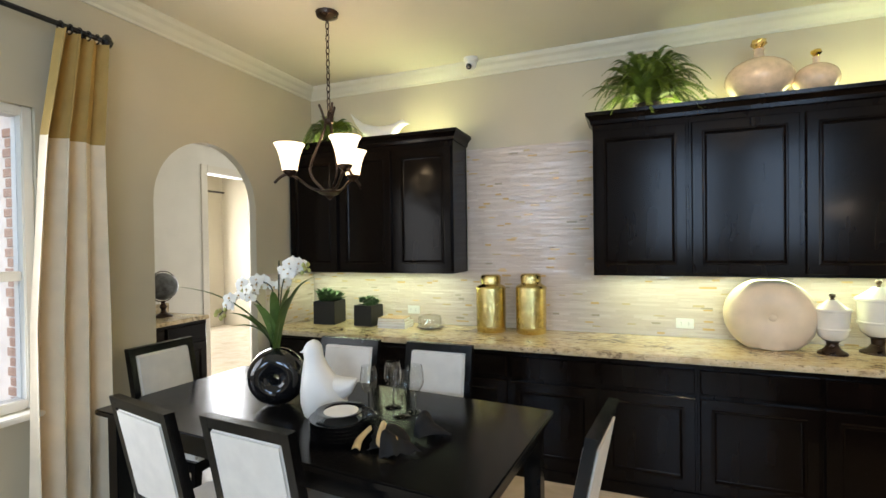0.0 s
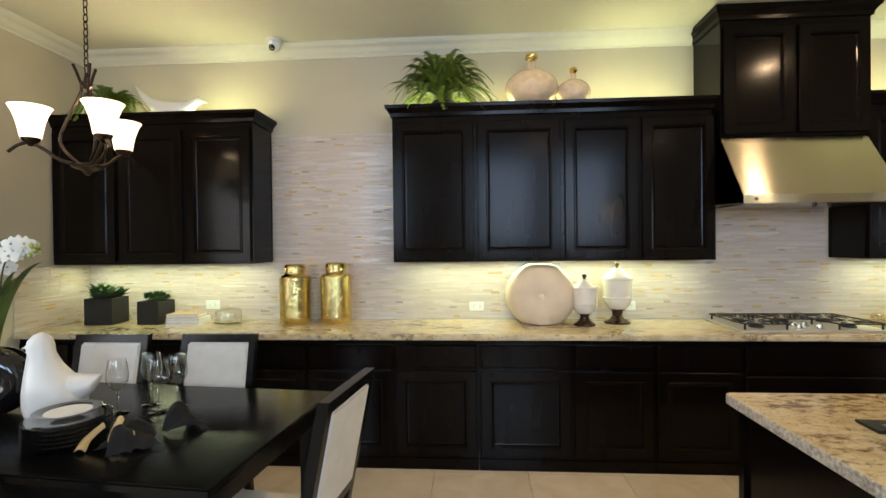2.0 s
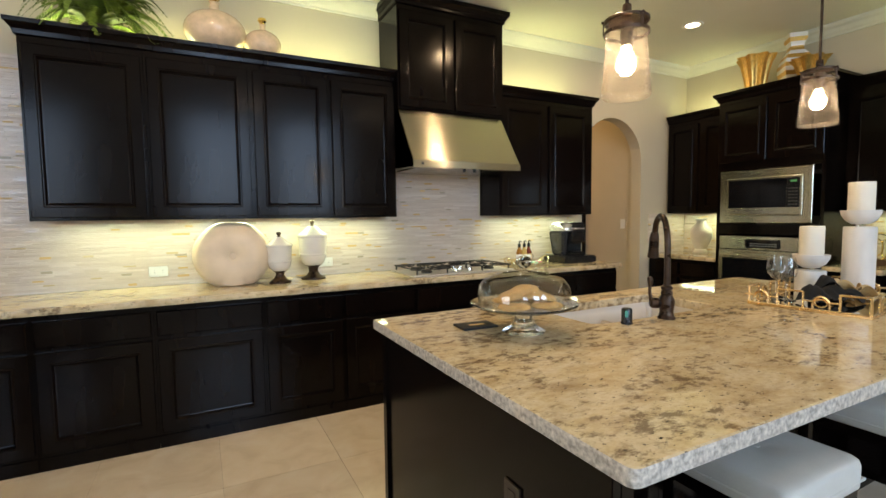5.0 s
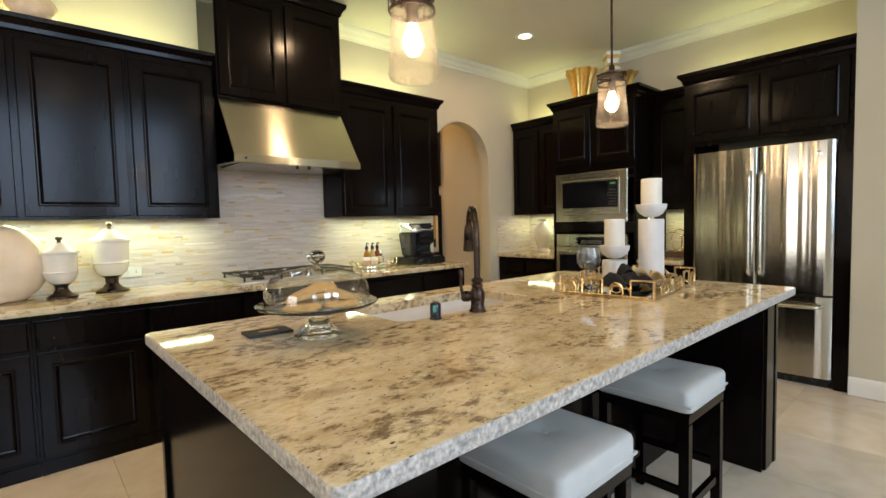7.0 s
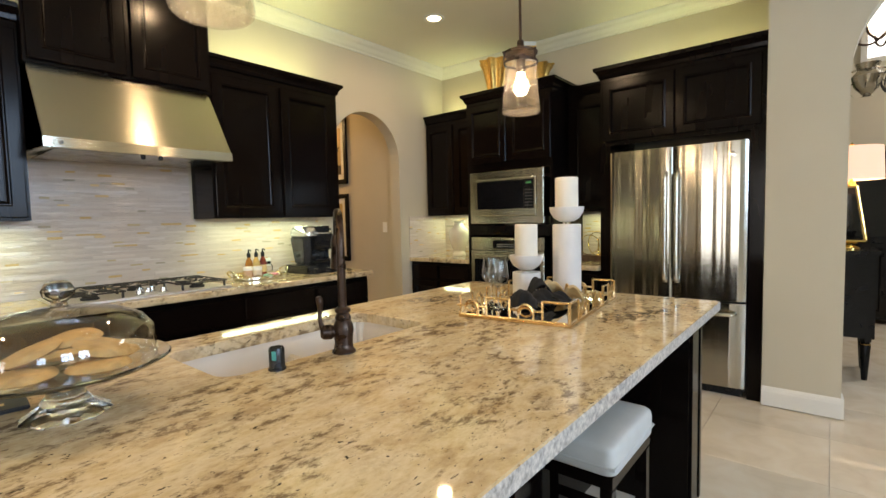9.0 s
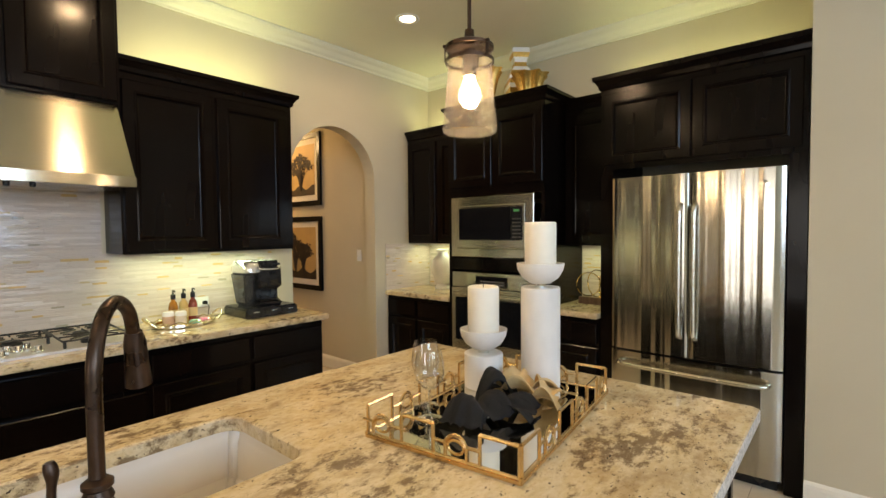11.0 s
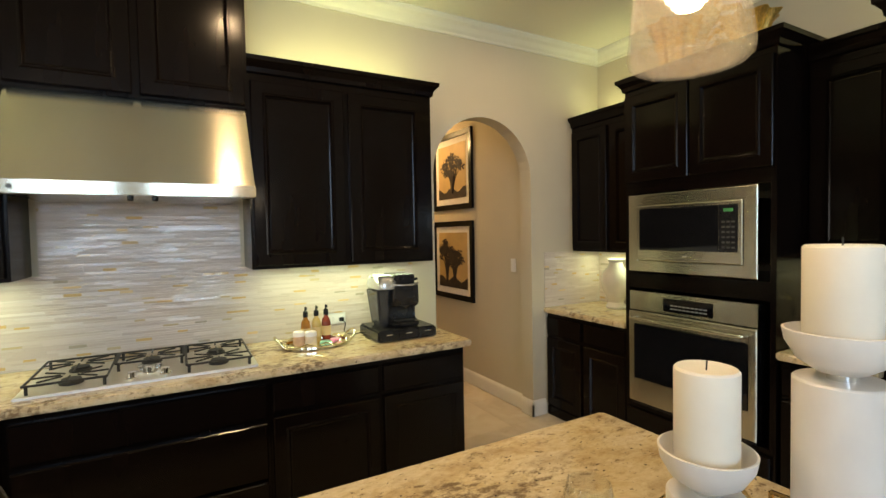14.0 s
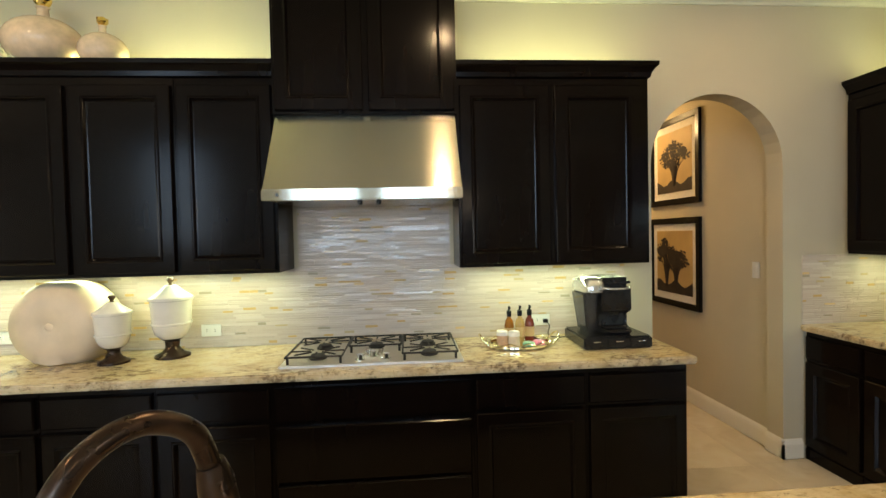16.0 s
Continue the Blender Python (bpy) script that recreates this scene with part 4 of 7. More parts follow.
# ---- range and wall counter ----
ck = thing("cooktop", pose(0, 0, CT), "stainless steel gas cooktop with black iron grates", "cooktop")
part("pan", box(0.634, 1.553, -0.57, -0.075, 0.0005, 0.012, 0.005), mat("satin_steel", (0.62, 0.58, 0.52), 0.42, 0.7, vary=0.06, vscale=8, stretch=(1, 20, 1)), ck, smooth=40)
for gx0, gx1, nb in ((0.665, 0.945, 2), (0.955, 1.235, 1), (1.245, 1.525, 2)):
    yf = -0.545 if nb == 2 else -0.34
    bm = None
    for a, b in (((gx0, yf), (gx1, yf)), ((gx1, yf), (gx1, -0.10)), ((gx1, -0.10), (gx0, -0.10)), ((gx0, -0.10), (gx0, yf))):
        bm = tube([(a[0], a[1], 0.05), (b[0], b[1], 0.05)], 0.0052, 6, bm)
    cy = [(-0.43, -0.21) if nb == 2 else (-0.22,)][0]
    for c in cy:
        cx = (gx0 + gx1) / 2
        for dx, dy in ((1, 0), (-1, 0), (0, 1), (0, -1), (0.75, 0.75), (-0.75, 0.75), (0.75, -0.75), (-0.75, -0.75)):
            bm = tube([(cx + dx * 0.035, c + dy * 0.03, 0.052), (cx + dx * 0.135, c + dy * 0.105, 0.052)], 0.0042, 6, bm)
    for fx in (gx0 + 0.01, gx1 - 0.01):
        for fy in (yf + 0.01, -0.11):
            bm = tube([(fx, fy, 0.012), (fx, fy, 0.05)], 0.007, 6, bm)
    part("grate", bm, IRON, ck)
    for c in cy:
        bm = lathe([(0, 0.012), (0.045, 0.012), (0.045, 0.022), (0.036, 0.026), (0.036, 0.034), (0, 0.036)], 24, at=((gx0 + gx1) / 2, c, 0))
        part("burner", bm, IRON, ck, "black burner cap", 40)
for kx, ky in ((1.03, -0.50), (1.095, -0.44), (1.16, -0.50), (1.06, -0.40), (1.13, -0.40)):
    part("knob", lathe([(0.026, 0.012), (0.026, 0.018), (0.018, 0.02), (0.016, 0.042), (0, 0.043)], 20, at=(kx, ky, 0)), CHROME, ck, smooth=40)


def ginger_jar(m, h, group):
    t = thing("gold_jar", m, "hammered gold lidded jar on the granite counter", "jar", group)
    bm = lathe([(0, 0), (0.106, 0), (0.113, 0.006), (0.115, 0.05), (0.116, h * 0.74), (0.115, h * 0.775), (0.106, h * 0.80), (0.083, h * 0.825), (0.076, h * 0.84), (0.076, h * 0.86), (0, h * 0.86)], 40, sy=0.9)
    part("jar", bm, HAMM, t, smooth=50)
    part("lid", lathe([(0.076, h * 0.861), (0.079, h * 0.865), (0.079, h * 0.965), (0.073, h * 0.985), (0.06, h), (0, h)], 32, sy=0.9), HAMM, t, smooth=40)
    return t


HAMM = mat("hammered_gold", (0.70, 0.54, 0.22), 0.07, 1.0, vary=0.15, vscale=30)
nt = HAMM.node_tree
vor = nt.nodes.new("ShaderNodeTexVoronoi")
vor.inputs["Scale"].default_value = 105
vor.feature = "DISTANCE_TO_EDGE"
tcn = nt.nodes.new("ShaderNodeTexCoord")
nt.links.new(tcn.outputs["Object"], vor.inputs["Vector"])
bpn = nt.nodes.new("ShaderNodeBump")
bpn.inputs["Strength"].default_value, bpn.inputs["Distance"].default_value = 0.7, 0.0025
nt.links.new(vor.outputs["Distance"], bpn.inputs["Height"])
nt.links.new(bpn.outputs[0], nt.nodes["Principled BSDF"].inputs["Normal"])
ginger_jar(pose(-2.42, -0.19, CT, 0, 0, 8), 0.445, "gold jars")
ginger_jar(pose(-2.11, -0.17, CT, 0, 0, 20), 0.455, "gold jars")

# round disc vase
bm = bmesh.new()
R, TH = 0.238, 0.14
rings = []
for k, (f, d) in enumerate(((0.0, 1.0), (0.05, 0.99), (0.09, 0.95), (0.15, 1.0), (0.55, 1.06), (0.85, 0.92), (0.97, 0.62), (1.0, 0.25), (1.0, -0.25), (0.97, -0.62), (0.85, -0.92), (0.5, -1.06), (0.0, -1.0))):
    if f == 0:
        rings.append([bm.verts.new((0, -TH * d * (0.97 if d > 0 else 1), 0.0))])
    else:
        ring = []
        for i in range(48):
            a = 2 * math.pi * i / 48
            z = R * f * math.sin(a)
            ring.append(bm.verts.new((R * 1.06 * f * math.cos(a), -TH * d, max(-0.205, min(0.226, z)))))
        rings.append(ring)
for a, b in zip(rings, rings[1:]):
    for i in range(48):
        j = (i + 1) % 48
        if len(a) == 1:
            bm.faces.new((a[0], b[i], b[j]))
        elif len(b) == 1:
            bm.faces.new((a[i], b[0], a[j]))
        else:
            bm.faces.new((a[i], b[i], b[j], a[j]))
solid("disc_vase", bm, mat("sand_ceramic", (0.70, 0.56, 0.40), 0.4, vary=0.08, vscale=8), "sand-coloured round disc vase on the granite counter", "vase", m=pose(-0.58, -0.185, CT + 0.205, 0, 0, -4), smooth=50)


def apothecary(m, r, h):
    t = thing("apothecary_jar", m, "white ceramic lidded jar on a dark metal foot", "jar", "white jars")
    part("foot", lathe([(0, 0), (r * 0.85, 0), (r * 0.85, 0.012), (r * 0.5, 0.03), (r * 0.33, 0.055), (r * 0.36, h * 0.20), (r * 0.55, h * 0.235), (0, h * 0.235)], 28), BRONZE, t, smooth=40)
    part("bowl", lathe([(0, h * 0.235), (r * 0.55, h * 0.237), (r * 0.78, h * 0.29), (r * 0.88, h * 0.36), (r * 0.90, h * 0.405), (r * 0.97, h * 0.41), (r * 0.97, h * 0.43), (r * 0.91, h * 0.435), (r * 0.98, h * 0.705), (r * 1.06, h * 0.712), (r * 1.06, h * 0.735), (0, h * 0.735)], 36), CREAM, t, smooth=28)
    part("lid", lathe([(r * 1.04, h * 0.736), (r * 1.03, h * 0.748), (r * 0.80, h * 0.785), (r * 0.52, h * 0.835), (r * 0.34, h * 0.875), (r * 0.30, h * 0.89), (0, h * 0.892)], 36), CREAM, t, smooth=28)
    part("finial", lathe([(0.016, h * 0.885), (0.008, h * 0.91), (0.012, h * 0.93), (0.019, h * 0.955), (0.015, h * 0.985), (0, h)], 16), BRONZE, t, smooth=40)


apothecary(pose(-0.285, -0.295, CT), 0.088, 0.365)
apothecary(pose(-0.03, -0.20, CT), 0.106, 0.445)


def outlet(m, name="wall_outlet", mt=None, label="white electrical outlet plate on the mosaic", holes=True):
    t = thing(name, m, label, "outlet")
    part("plate", box(-0.058, 0.058, -0.006, 0, -0.036, 0.036, 0.003), mt or WHITEP, t)
    if holes:
        for x in (-0.024, 0.024):
            s = part("socket", box(x - 0.017, x + 0.017, -0.0085, -0.0062, -0.014, 0.014, 0.001), mt or WHITEP, t)
            for zz in (-0.006, 0.006):
                part("slot", box(x - 0.004, x + 0.004, -0.0095, -0.0087, zz - 0.0012, zz + 0.0012), BLKP, s)


for ox, oz in ((-3.17, 1.012), (-1.045, 0.995), (0.105, 0.998), (2.105, 0.99)):
    outlet(pose(ox, -0.011, oz))

# potted succulents
def leaf_mesh(bm, base, tip, width, droop=0.0, n=5, cup=0.0):
    """A pointed leaf from base to tip."""
    base, tip = Vector(base), Vector(tip)
    d = tip - base
    side = d.cross(Vector((0, 0, 1)))
    if side.length < 1e-4:
        side = Vector((1, 0, 0))
    side.normalize()
    nrm = side.cross(d).normalized()
    rows = []
    for i in range(n + 1):
        s = i / n
        c = base + d * s + Vector((0, 0, -droop * s * s))
        w = width * math.sin(math.pi * (0.12 + 0.88 * s) ** 0.8) if i < n else 0.0
        rows.append([bm.verts.new(c - side * w + nrm * cup * w), bm.verts.new(c), bm.verts.new(c + side * w + nrm * cup * w)])
    for a, b in zip(rows, rows[1:]):
        bm.faces.new((a[0], a[1], b[1], b[0]))
        bm.faces.new((a[1], a[2], b[2], b[1]))


def succulent(m, s, seed, big, label):
    rnd = random.Random(seed)
    t = thing("potted_succulent", m, label, "plant", "succulents")
    p = part("pot", rect_pot(s, s * 0.98), mat("black_matt", (0.012, 0.012, 0.012), 0.5, vary=0.2), t)
    part("soil", box(-s / 2 + 0.012, s / 2 - 0.012, -s / 2 + 0.012, s / 2 - 0.012, s * 0.85, s * 0.9), SOIL, t)
    bm = bmesh.new()
    for k in range(9 if big else 34):
        cx, cy = rnd.uniform(-0.33, 0.33) * s, rnd.uniform(-0.33, 0.33) * s
        L = rnd.uniform(0.075, 0.12) if big else rnd.uniform(0.028, 0.05)
        z0 = s * 0.9 + rnd.uniform(0.0, 0.04 if big else 0.055)
        for q in range(9):
            a = q * 2.4
            e = 0.35 + 0.1 * q
            leaf_mesh(bm, (cx, cy, z0), (cx + L * math.cos(a) * math.cos(e), cy + L * math.sin(a) * math.cos(e), z0 + L * math.sin(e)), L * 0.33, n=4, cup=0.4)
    part("leaves", bm, SUCC, t, "fleshy green leaves", 60)


def rect_pot(s, h):
    bm = bmesh.new()
    lv = []
    for ins, z in ((0.003, 0), (0, 0.003), (0, h - 0.003), (0.003, h), (0.012, h), (0.014, h - 0.03)):
        a = s / 2 - ins
        lv.append([bm.verts.new(p) for p in ((-a, -a, z), (a, -a, z), (a, a, z), (-a, a, z))])
    for a, b in zip(lv, lv[1:]):
        for i in range(4):
            bm.faces.new((a[i], a[(i + 1) % 4], b[(i + 1) % 4], b[i]))
    bm.faces.new(lv[0])
    return bm


succulent(pose(-3.90, -0.22, CT, 0, 0, 6), 0.205, 4, True, "broad-leaved succulent in a square black pot")
succulent(pose(-3.51, -0.21, CT, 0, 0, -4), 0.178, 5, False, "small-leaved succulent in a square black pot")


def book(m, w, d, h, cover, group):
    t = thing("book", m, "thick hardback book with pale pages lying flat", "book", group)
    part("pages", box(-w / 2 + 0.004, w / 2 - 0.003, -d / 2 + 0.003, d / 2 - 0.003, 0.003, h - 0.003), PAPER, t)
    bm = box(-w / 2, w / 2, -d / 2, d / 2, 0, 0.003)
    box(-w / 2, w / 2, -d / 2, d / 2, h - 0.003, h, bm=bm)
    box(-w / 2, w / 2, d / 2 - 0.003, d / 2, 0.003, h - 0.003, bm=bm)
    part("cover", bm, cover, t)


book(pose(-3.24, -0.23, CT, 0, 0, 3), 0.25, 0.18, 0.026, WHITEP, "books")
book(pose(-3.24, -0.23, CT + 0.0265, 0, 0, 4), 0.25, 0.18, 0.024, WHITEP, "books")
book(pose(-3.25, -0.23, CT + 0.051, 0, 0, 7), 0.235, 0.165, 0.03, mat("tan_cover", (0.42, 0.28, 0.16), 0.5), "books")
gd = thing("glass_cloche", pose(-2.93, -0.22, CT), "clear glass covered dish on the counter", "glass dish")
part("plate", lathe([(0, 0), (0.07, 0), (0.105, 0.012), (0.108, 0.016), (0.07, 0.006), (0, 0.006)], 32), GLASS, gd, smooth=40)
part("dome", lathe([(0.095, 0.014), (0.096, 0.085), (0.088, 0.103), (0.06, 0.112), (0.012, 0.115), (0.012, 0.122), (0.018, 0.135), (0, 0.142), (0, 0.113), (0.058, 0.110), (0.085, 0.101), (0.093, 0.084), (0.092, 0.014), (0.095, 0.014)], 36), THINGL, gd, smooth=40)

# coffee maker on its drawer
cd_ = thing("coffee_pod_chest", pose(2.41, -0.285, CT), "black coffee capsule drawer under the coffee maker", "storage drawer")
part("case", box(-0.19, 0.19, -0.165, 0.165, 0.002, 0.068, 0.01), BLKP, cd_, smooth=40)
for x in (-0.125, 0, 0.125):
    f = part("drawer_front", box(x - 0.06, x + 0.06, -0.171, -0.1655, 0.008, 0.06, 0.002), BLKP, cd_)
    part("pull", box(x - 0.022, x + 0.022, -0.180, -0.1715, 0.042, 0.047, 0.002), CHROME, f)
cm = thing("coffee_maker", pose(2.39, -0.28, CT + 0.0685), "black and silver single-serve coffee maker", "coffee maker")
SILV = mat("silver_plastic", (0.62, 0.62, 0.60), 0.25, 0.75, vary=0.04)
side = [(-0.125, 0.0), (-0.13, 0.028), (-0.06, 0.034), (-0.052, 0.05), (-0.052, 0.115), (-0.118, 0.125), (-0.128, 0.14), (-0.122, 0.262), (0.13, 0.262), (0.128, 0.0)]
bm = prism(side, "x", -0.052, 0.118)
bmesh.ops.bevel(bm, geom=bm.edges[:], offset=0.009, segments=3, affect="EDGES")
body = part("body", bm, BLKP, cm, smooth=40)
part("drip_grate", box(-0.03, 0.096, -0.118, -0.062, 0.0345, 0.039, 0.002), IRON, body)
bm = bmesh.new()
rows = []
for k, (zz, gx, gy) in enumerate(((0.236, 1.0, 1.0), (0.262, 1.02, 1.0), (0.285, 0.97, 0.95), (0.303, 0.84, 0.84), (0.314, 0.62, 0.66))):
    rows.append([bm.verts.new((-0.078 + gx * 0.066 * (1 if math.cos(2 * math.pi * i / 40) >= 0 else -1) * abs(math.cos(2 * math.pi * i / 40)) ** 0.6, 0.004 + gy * 0.132 * (1 if math.sin(2 * math.pi * i / 40) >= 0 else -1) * abs(math.sin(2 * math.pi * i / 40)) ** 0.6, zz)) for i in range(40)])
for lo, hi in zip(rows, rows[1:]):
    for i in range(40):
        bm.faces.new((lo[i], lo[(i + 1) % 40], hi[(i + 1) % 40], hi[i]))
bm.faces.new(rows[0])
bm.faces.new(rows[-1])
part("hood", bm, SILV, cm, "silver rounded hood", 50)
part("lid", box(-0.05, 0.118, -0.130, 0.12, 0.258, 0.316, 0.022, seg=4), BLKP, cm, "glossy black brewing lid", 40)
part("handle", tube(curve_pts([(-0.055, -0.11, 0.262), (-0.02, -0.138, 0.257), (0.035, -0.143, 0.255), (0.09, -0.138, 0.257), (0.118, -0.11, 0.262)], 24), 0.006, 10), SILV, cm, "silver lid handle", 40)
bm = bmesh.new()
lv = [[bm.verts.new(p) for p in ((x0, y0, zz), (-0.055, y0, zz), (-0.055, y1, zz), (x0, y1, zz))] for x0, y0, y1, zz in ((-0.112, -0.055, 0.10, 0.0), (-0.140, -0.085, 0.12, 0.234))]
for i in range(4):
    bm.faces.new((lv[0][i], lv[0][(i + 1) % 4], lv[1][(i + 1) % 4], lv[1][i]))
bm.faces.new(lv[0])
bm.faces.new(lv[1])
bmesh.ops.bevel(bm, geom=bm.edges[:], offset=0.014, segments=3, affect="EDGES")
tank = part("reservoir", bm, mat("smoked_plastic", (0.07, 0.07, 0.075), 0.08, trans=0.5, vary=0.05), cm, "smoked clear water tank", 40)
part("spout", lathe([(0.026, 0.128), (0.02, 0.11), (0, 0.11)], 18, at=(0.033, -0.088, 0)), BLKP, cm)

# mirror tray with syrups
TRAYM = mat("bright_tray_rail", (0.84, 0.76, 0.56), 0.12, 1.0)
st = thing("serving_tray", pose(1.90, -0.28, CT), "oval silver-gold tray with a raised scalloped rail", "tray")
oval = [(0.185 * math.cos(2 * math.pi * i / 40), 0.125 * math.sin(2 * math.pi * i / 40)) for i in range(40)]
part("plate", lathe([(0, 0.003), (0.18, 0.003), (0.19, 0.008), (0.19, 0.02), (0.182, 0.022), (0.178, 0.01), (0, 0.009)], 40, sy=0.68), mat("pale_gold_mirror", (0.82, 0.77, 0.63), 0.08, 1.0), st, smooth=40)
for s in (-1, 1):
    bm = tube(curve_pts([(s * 0.18, -0.07, 0.02), (s * 0.215, -0.05, 0.055), (s * 0.222, 0, 0.075), (s * 0.215, 0.05, 0.055), (s * 0.18, 0.07, 0.02)], 24), 0.006, 8)
    part("handle", bm, TRAYM, st, smooth=50)
bm = tube([(0.187 * math.cos(2 * math.pi * i / 48), 0.127 * math.sin(2 * math.pi * i / 48), 0.03 + 0.008 * math.sin(2 * math.pi * i / 4)) for i in range(48)], 0.004, 6, closed=True)
part("rail", bm, TRAYM, st, smooth=50)
for k, (x, y, c) in enumerate(((1.86, -0.22, (0.45, 0.17, 0.03)), (1.925, -0.21, (0.66, 0.44, 0.16)), (1.985, -0.20, (0.28, 0.05, 0.03)))):
    b = thing("syrup_bottle", pose(x, y, CT + 0.0095), "small syrup bottle with a black pump", "bottle", "syrup bottles")
    part("bottle", lathe([(0, 0), (0.026, 0), (0.027, 0.01), (0.027, 0.10), (0.022, 0.125), (0.012, 0.14), (0.012, 0.16), (0, 0.16)], 24), mat("syrup", c, 0.08, vary=0.1, trans=0.25), b, smooth=40)
    part("label", lathe([(0.0275, 0.03), (0.0278, 0.031), (0.0278, 0.085), (0.0275, 0.086)], 24), mat("paper_label", (0.62, 0.45, 0.22), 0.7), b)
    pm = part("pump", lathe([(0.014, 0.15), (0.015, 0.18), (0.006, 0.186), (0.005, 0.21), (0, 0.21)], 16), BLKP, b, "black pump", 40)
    part("spout", tube([(0, 0, 0.208), (0, -0.025, 0.208), (0, -0.034, 0.198)], 0.004, 8), BLKP, pm)
for x, y, c in ((1.80, -0.31, (0.62, 0.40, 0.26)), (1.86, -0.34, (0.72, 0.60, 0.46))):
    g = thing("small_glass_jar", pose(x, y, CT + 0.0095), "small glass jar with a cream lid", "jar", "tray jars")
    part("jar", lathe([(0, 0), (0.030, 0), (0.033, 0.01), (0.031, 0.062), (0, 0.062)], 20), mat("peach_filling", c, 0.15, vary=0.15, vscale=30), g, smooth=40)
    part("lid", lathe([(0.032, 0.062), (0.032, 0.082), (0.028, 0.088), (0, 0.089)], 20), WHITEP, g, smooth=40)
for x, y, c, k in ((1.945, -0.335, (0.25, 0.55, 0.42), 0), (2.01, -0.305, (0.75, 0.22, 0.36), 1)):
    solid("capsule_packet", lathe([(0, 0), (0.034, 0), (0.036, 0.012), (0.03, 0.022), (0, 0.026)], 16), mat("packet", c, 0.35, vary=0.5, vscale=60), "bright patterned coffee capsule on the tray", "capsule", "capsules", pose(x, y, CT + 0.01), 40)
cable = thing("power_cord", N, "black power cord running to the outlet", "cord")
part("cord", tube(curve_pts([(2.13, -0.02, 0.985), (2.15, -0.05, 0.96), (2.13, -0.09, 0.91), (2.18, -0.12, CT + 0.004), (2.24, -0.11, CT + 0.004), (2.26, -0.14, CT + 0.004)], 30), 0.003, 6), BLKP, cable)
part("plug", box(2.115, 2.145, -0.045, -0.0215, 0.973, 0.998, 0.004), BLKP, cable)

# ---- on top of the cabinets ----
TOPZ = UT + 0.0845


def fern(m, spread, height, seed, label, fronds=190):
    rnd = random.Random(seed)
    t = thing("potted_fern", m, label, "plant", "ferns")
    part("pot", lathe([(0, 0), (0.07, 0), (0.085, 0.06), (0.08, 0.06), (0.07, 0.05), (0, 0.05)], 20), SOIL, t)
    bm = bmesh.new()
    n = 26
    for k in range(fronds):
        a = rnd.uniform(0, 2 * math.pi)
        e = radians(rnd.choice((12, 24, 36, 50, 60, 70, 82)) + rnd.uniform(-9, 9))
        L = rnd.uniform(0.60, 1.05)
        yk = 0.36 if math.sin(a) > 0 else 0.68
        twist = rnd.uniform(-0.4, 0.4)
        droop = rnd.uniform(0.12, 0.34) * math.cos(e) + 0.03
        pts = []
        for i in range(n + 1):
            s = i / n
            aa = a + twist * s * s
            u = spread * L * s * max(0.0, math.cos(e)) ** 0.8 + 0.06 * s
            x, y = u * math.cos(aa), u * math.sin(aa) * yk
            z = 0.05 + height * L * (1.12 * math.sin(e) + 0.40 * math.cos(e)) * math.sin(min(1.0, s * 1.1) * 1.5708) - droop * s ** 2.4
            pts.append(Vector((x, y, max(z, 0.012 if abs(y) < 0.2 else -0.05))))
        for i in range(2, n + 1):
            s = i / n
            w = (0.036 * math.sin(math.pi * min(1, 0.18 + s * 0.80)) + 0.004) * rnd.uniform(0.85, 1.1)
            d = (pts[i] - pts[i - 1]).normalized()
            side = d.cross(Vector((0, 0, 1)))
            side = side.normalized() if side.length > 0.05 else Vector((1, 0, 0))
            g = (pts[i] - pts[i - 1]) * 0.42
            for sg in (-1, 1):
                tip = pts[i] + side * sg * w + d * w * 0.5 + Vector((0, 0, -w * 0.22))
                mid = pts[i] + (tip - pts[i]) * 0.55
                v = [bm.verts.new(p) for p in (pts[i] - g, mid - g * 0.9, tip, mid + g * 0.9, pts[i] + g)]
                bm.faces.new(v)
    part("fronds", bm, FERN, t, "arching green fronds")


fern(pose(-1.28, -0.19, TOPZ), 0.42, 0.33, 1, "bushy green fern on top of the cabinet")
fern(pose(-3.88, -0.19, TOPZ), 0.33, 0.20, 2, "green fern on top of the cabinet by the corner", 120)


def jug(m, r, h):
    t = thing("stoppered_bottle", m, "round beige crackle-glazed bottle with a gold stopper", "bottle vase", "beige bottles")
    b = h * 0.68
    prof = [(0, 0), (r * 0.55, 0)] + [(r * math.cos(q), b * 0.5 + b * 0.5 * math.sin(q)) for q in [radians(x) for x in range(-55, 80, 12)]] + [(r * 0.16, b * 1.0), (r * 0.14, h * 0.80), (r * 0.18, h * 0.82), (0, h * 0.82)]
    part("body", lathe(prof, 36, sy=0.85), BEIGEC, t, smooth=40)
    bm = lathe([(r * 0.10, h * 0.82), (r * 0.14, h * 0.85), (r * 0.22, h * 0.90), (r * 0.2, h * 0.96), (0, h)], 14, wave=lambda a, z: 1 + 0.18 * math.sin(5 * a + z * 90))
    part("stopper", bm, GOLD, t, "knobbly gold stopper", 40)


jug(pose(-0.63, -0.2, TOPZ), 0.192, 0.40)
jug(pose(-0.33, -0.2, TOPZ), 0.122, 0.285)


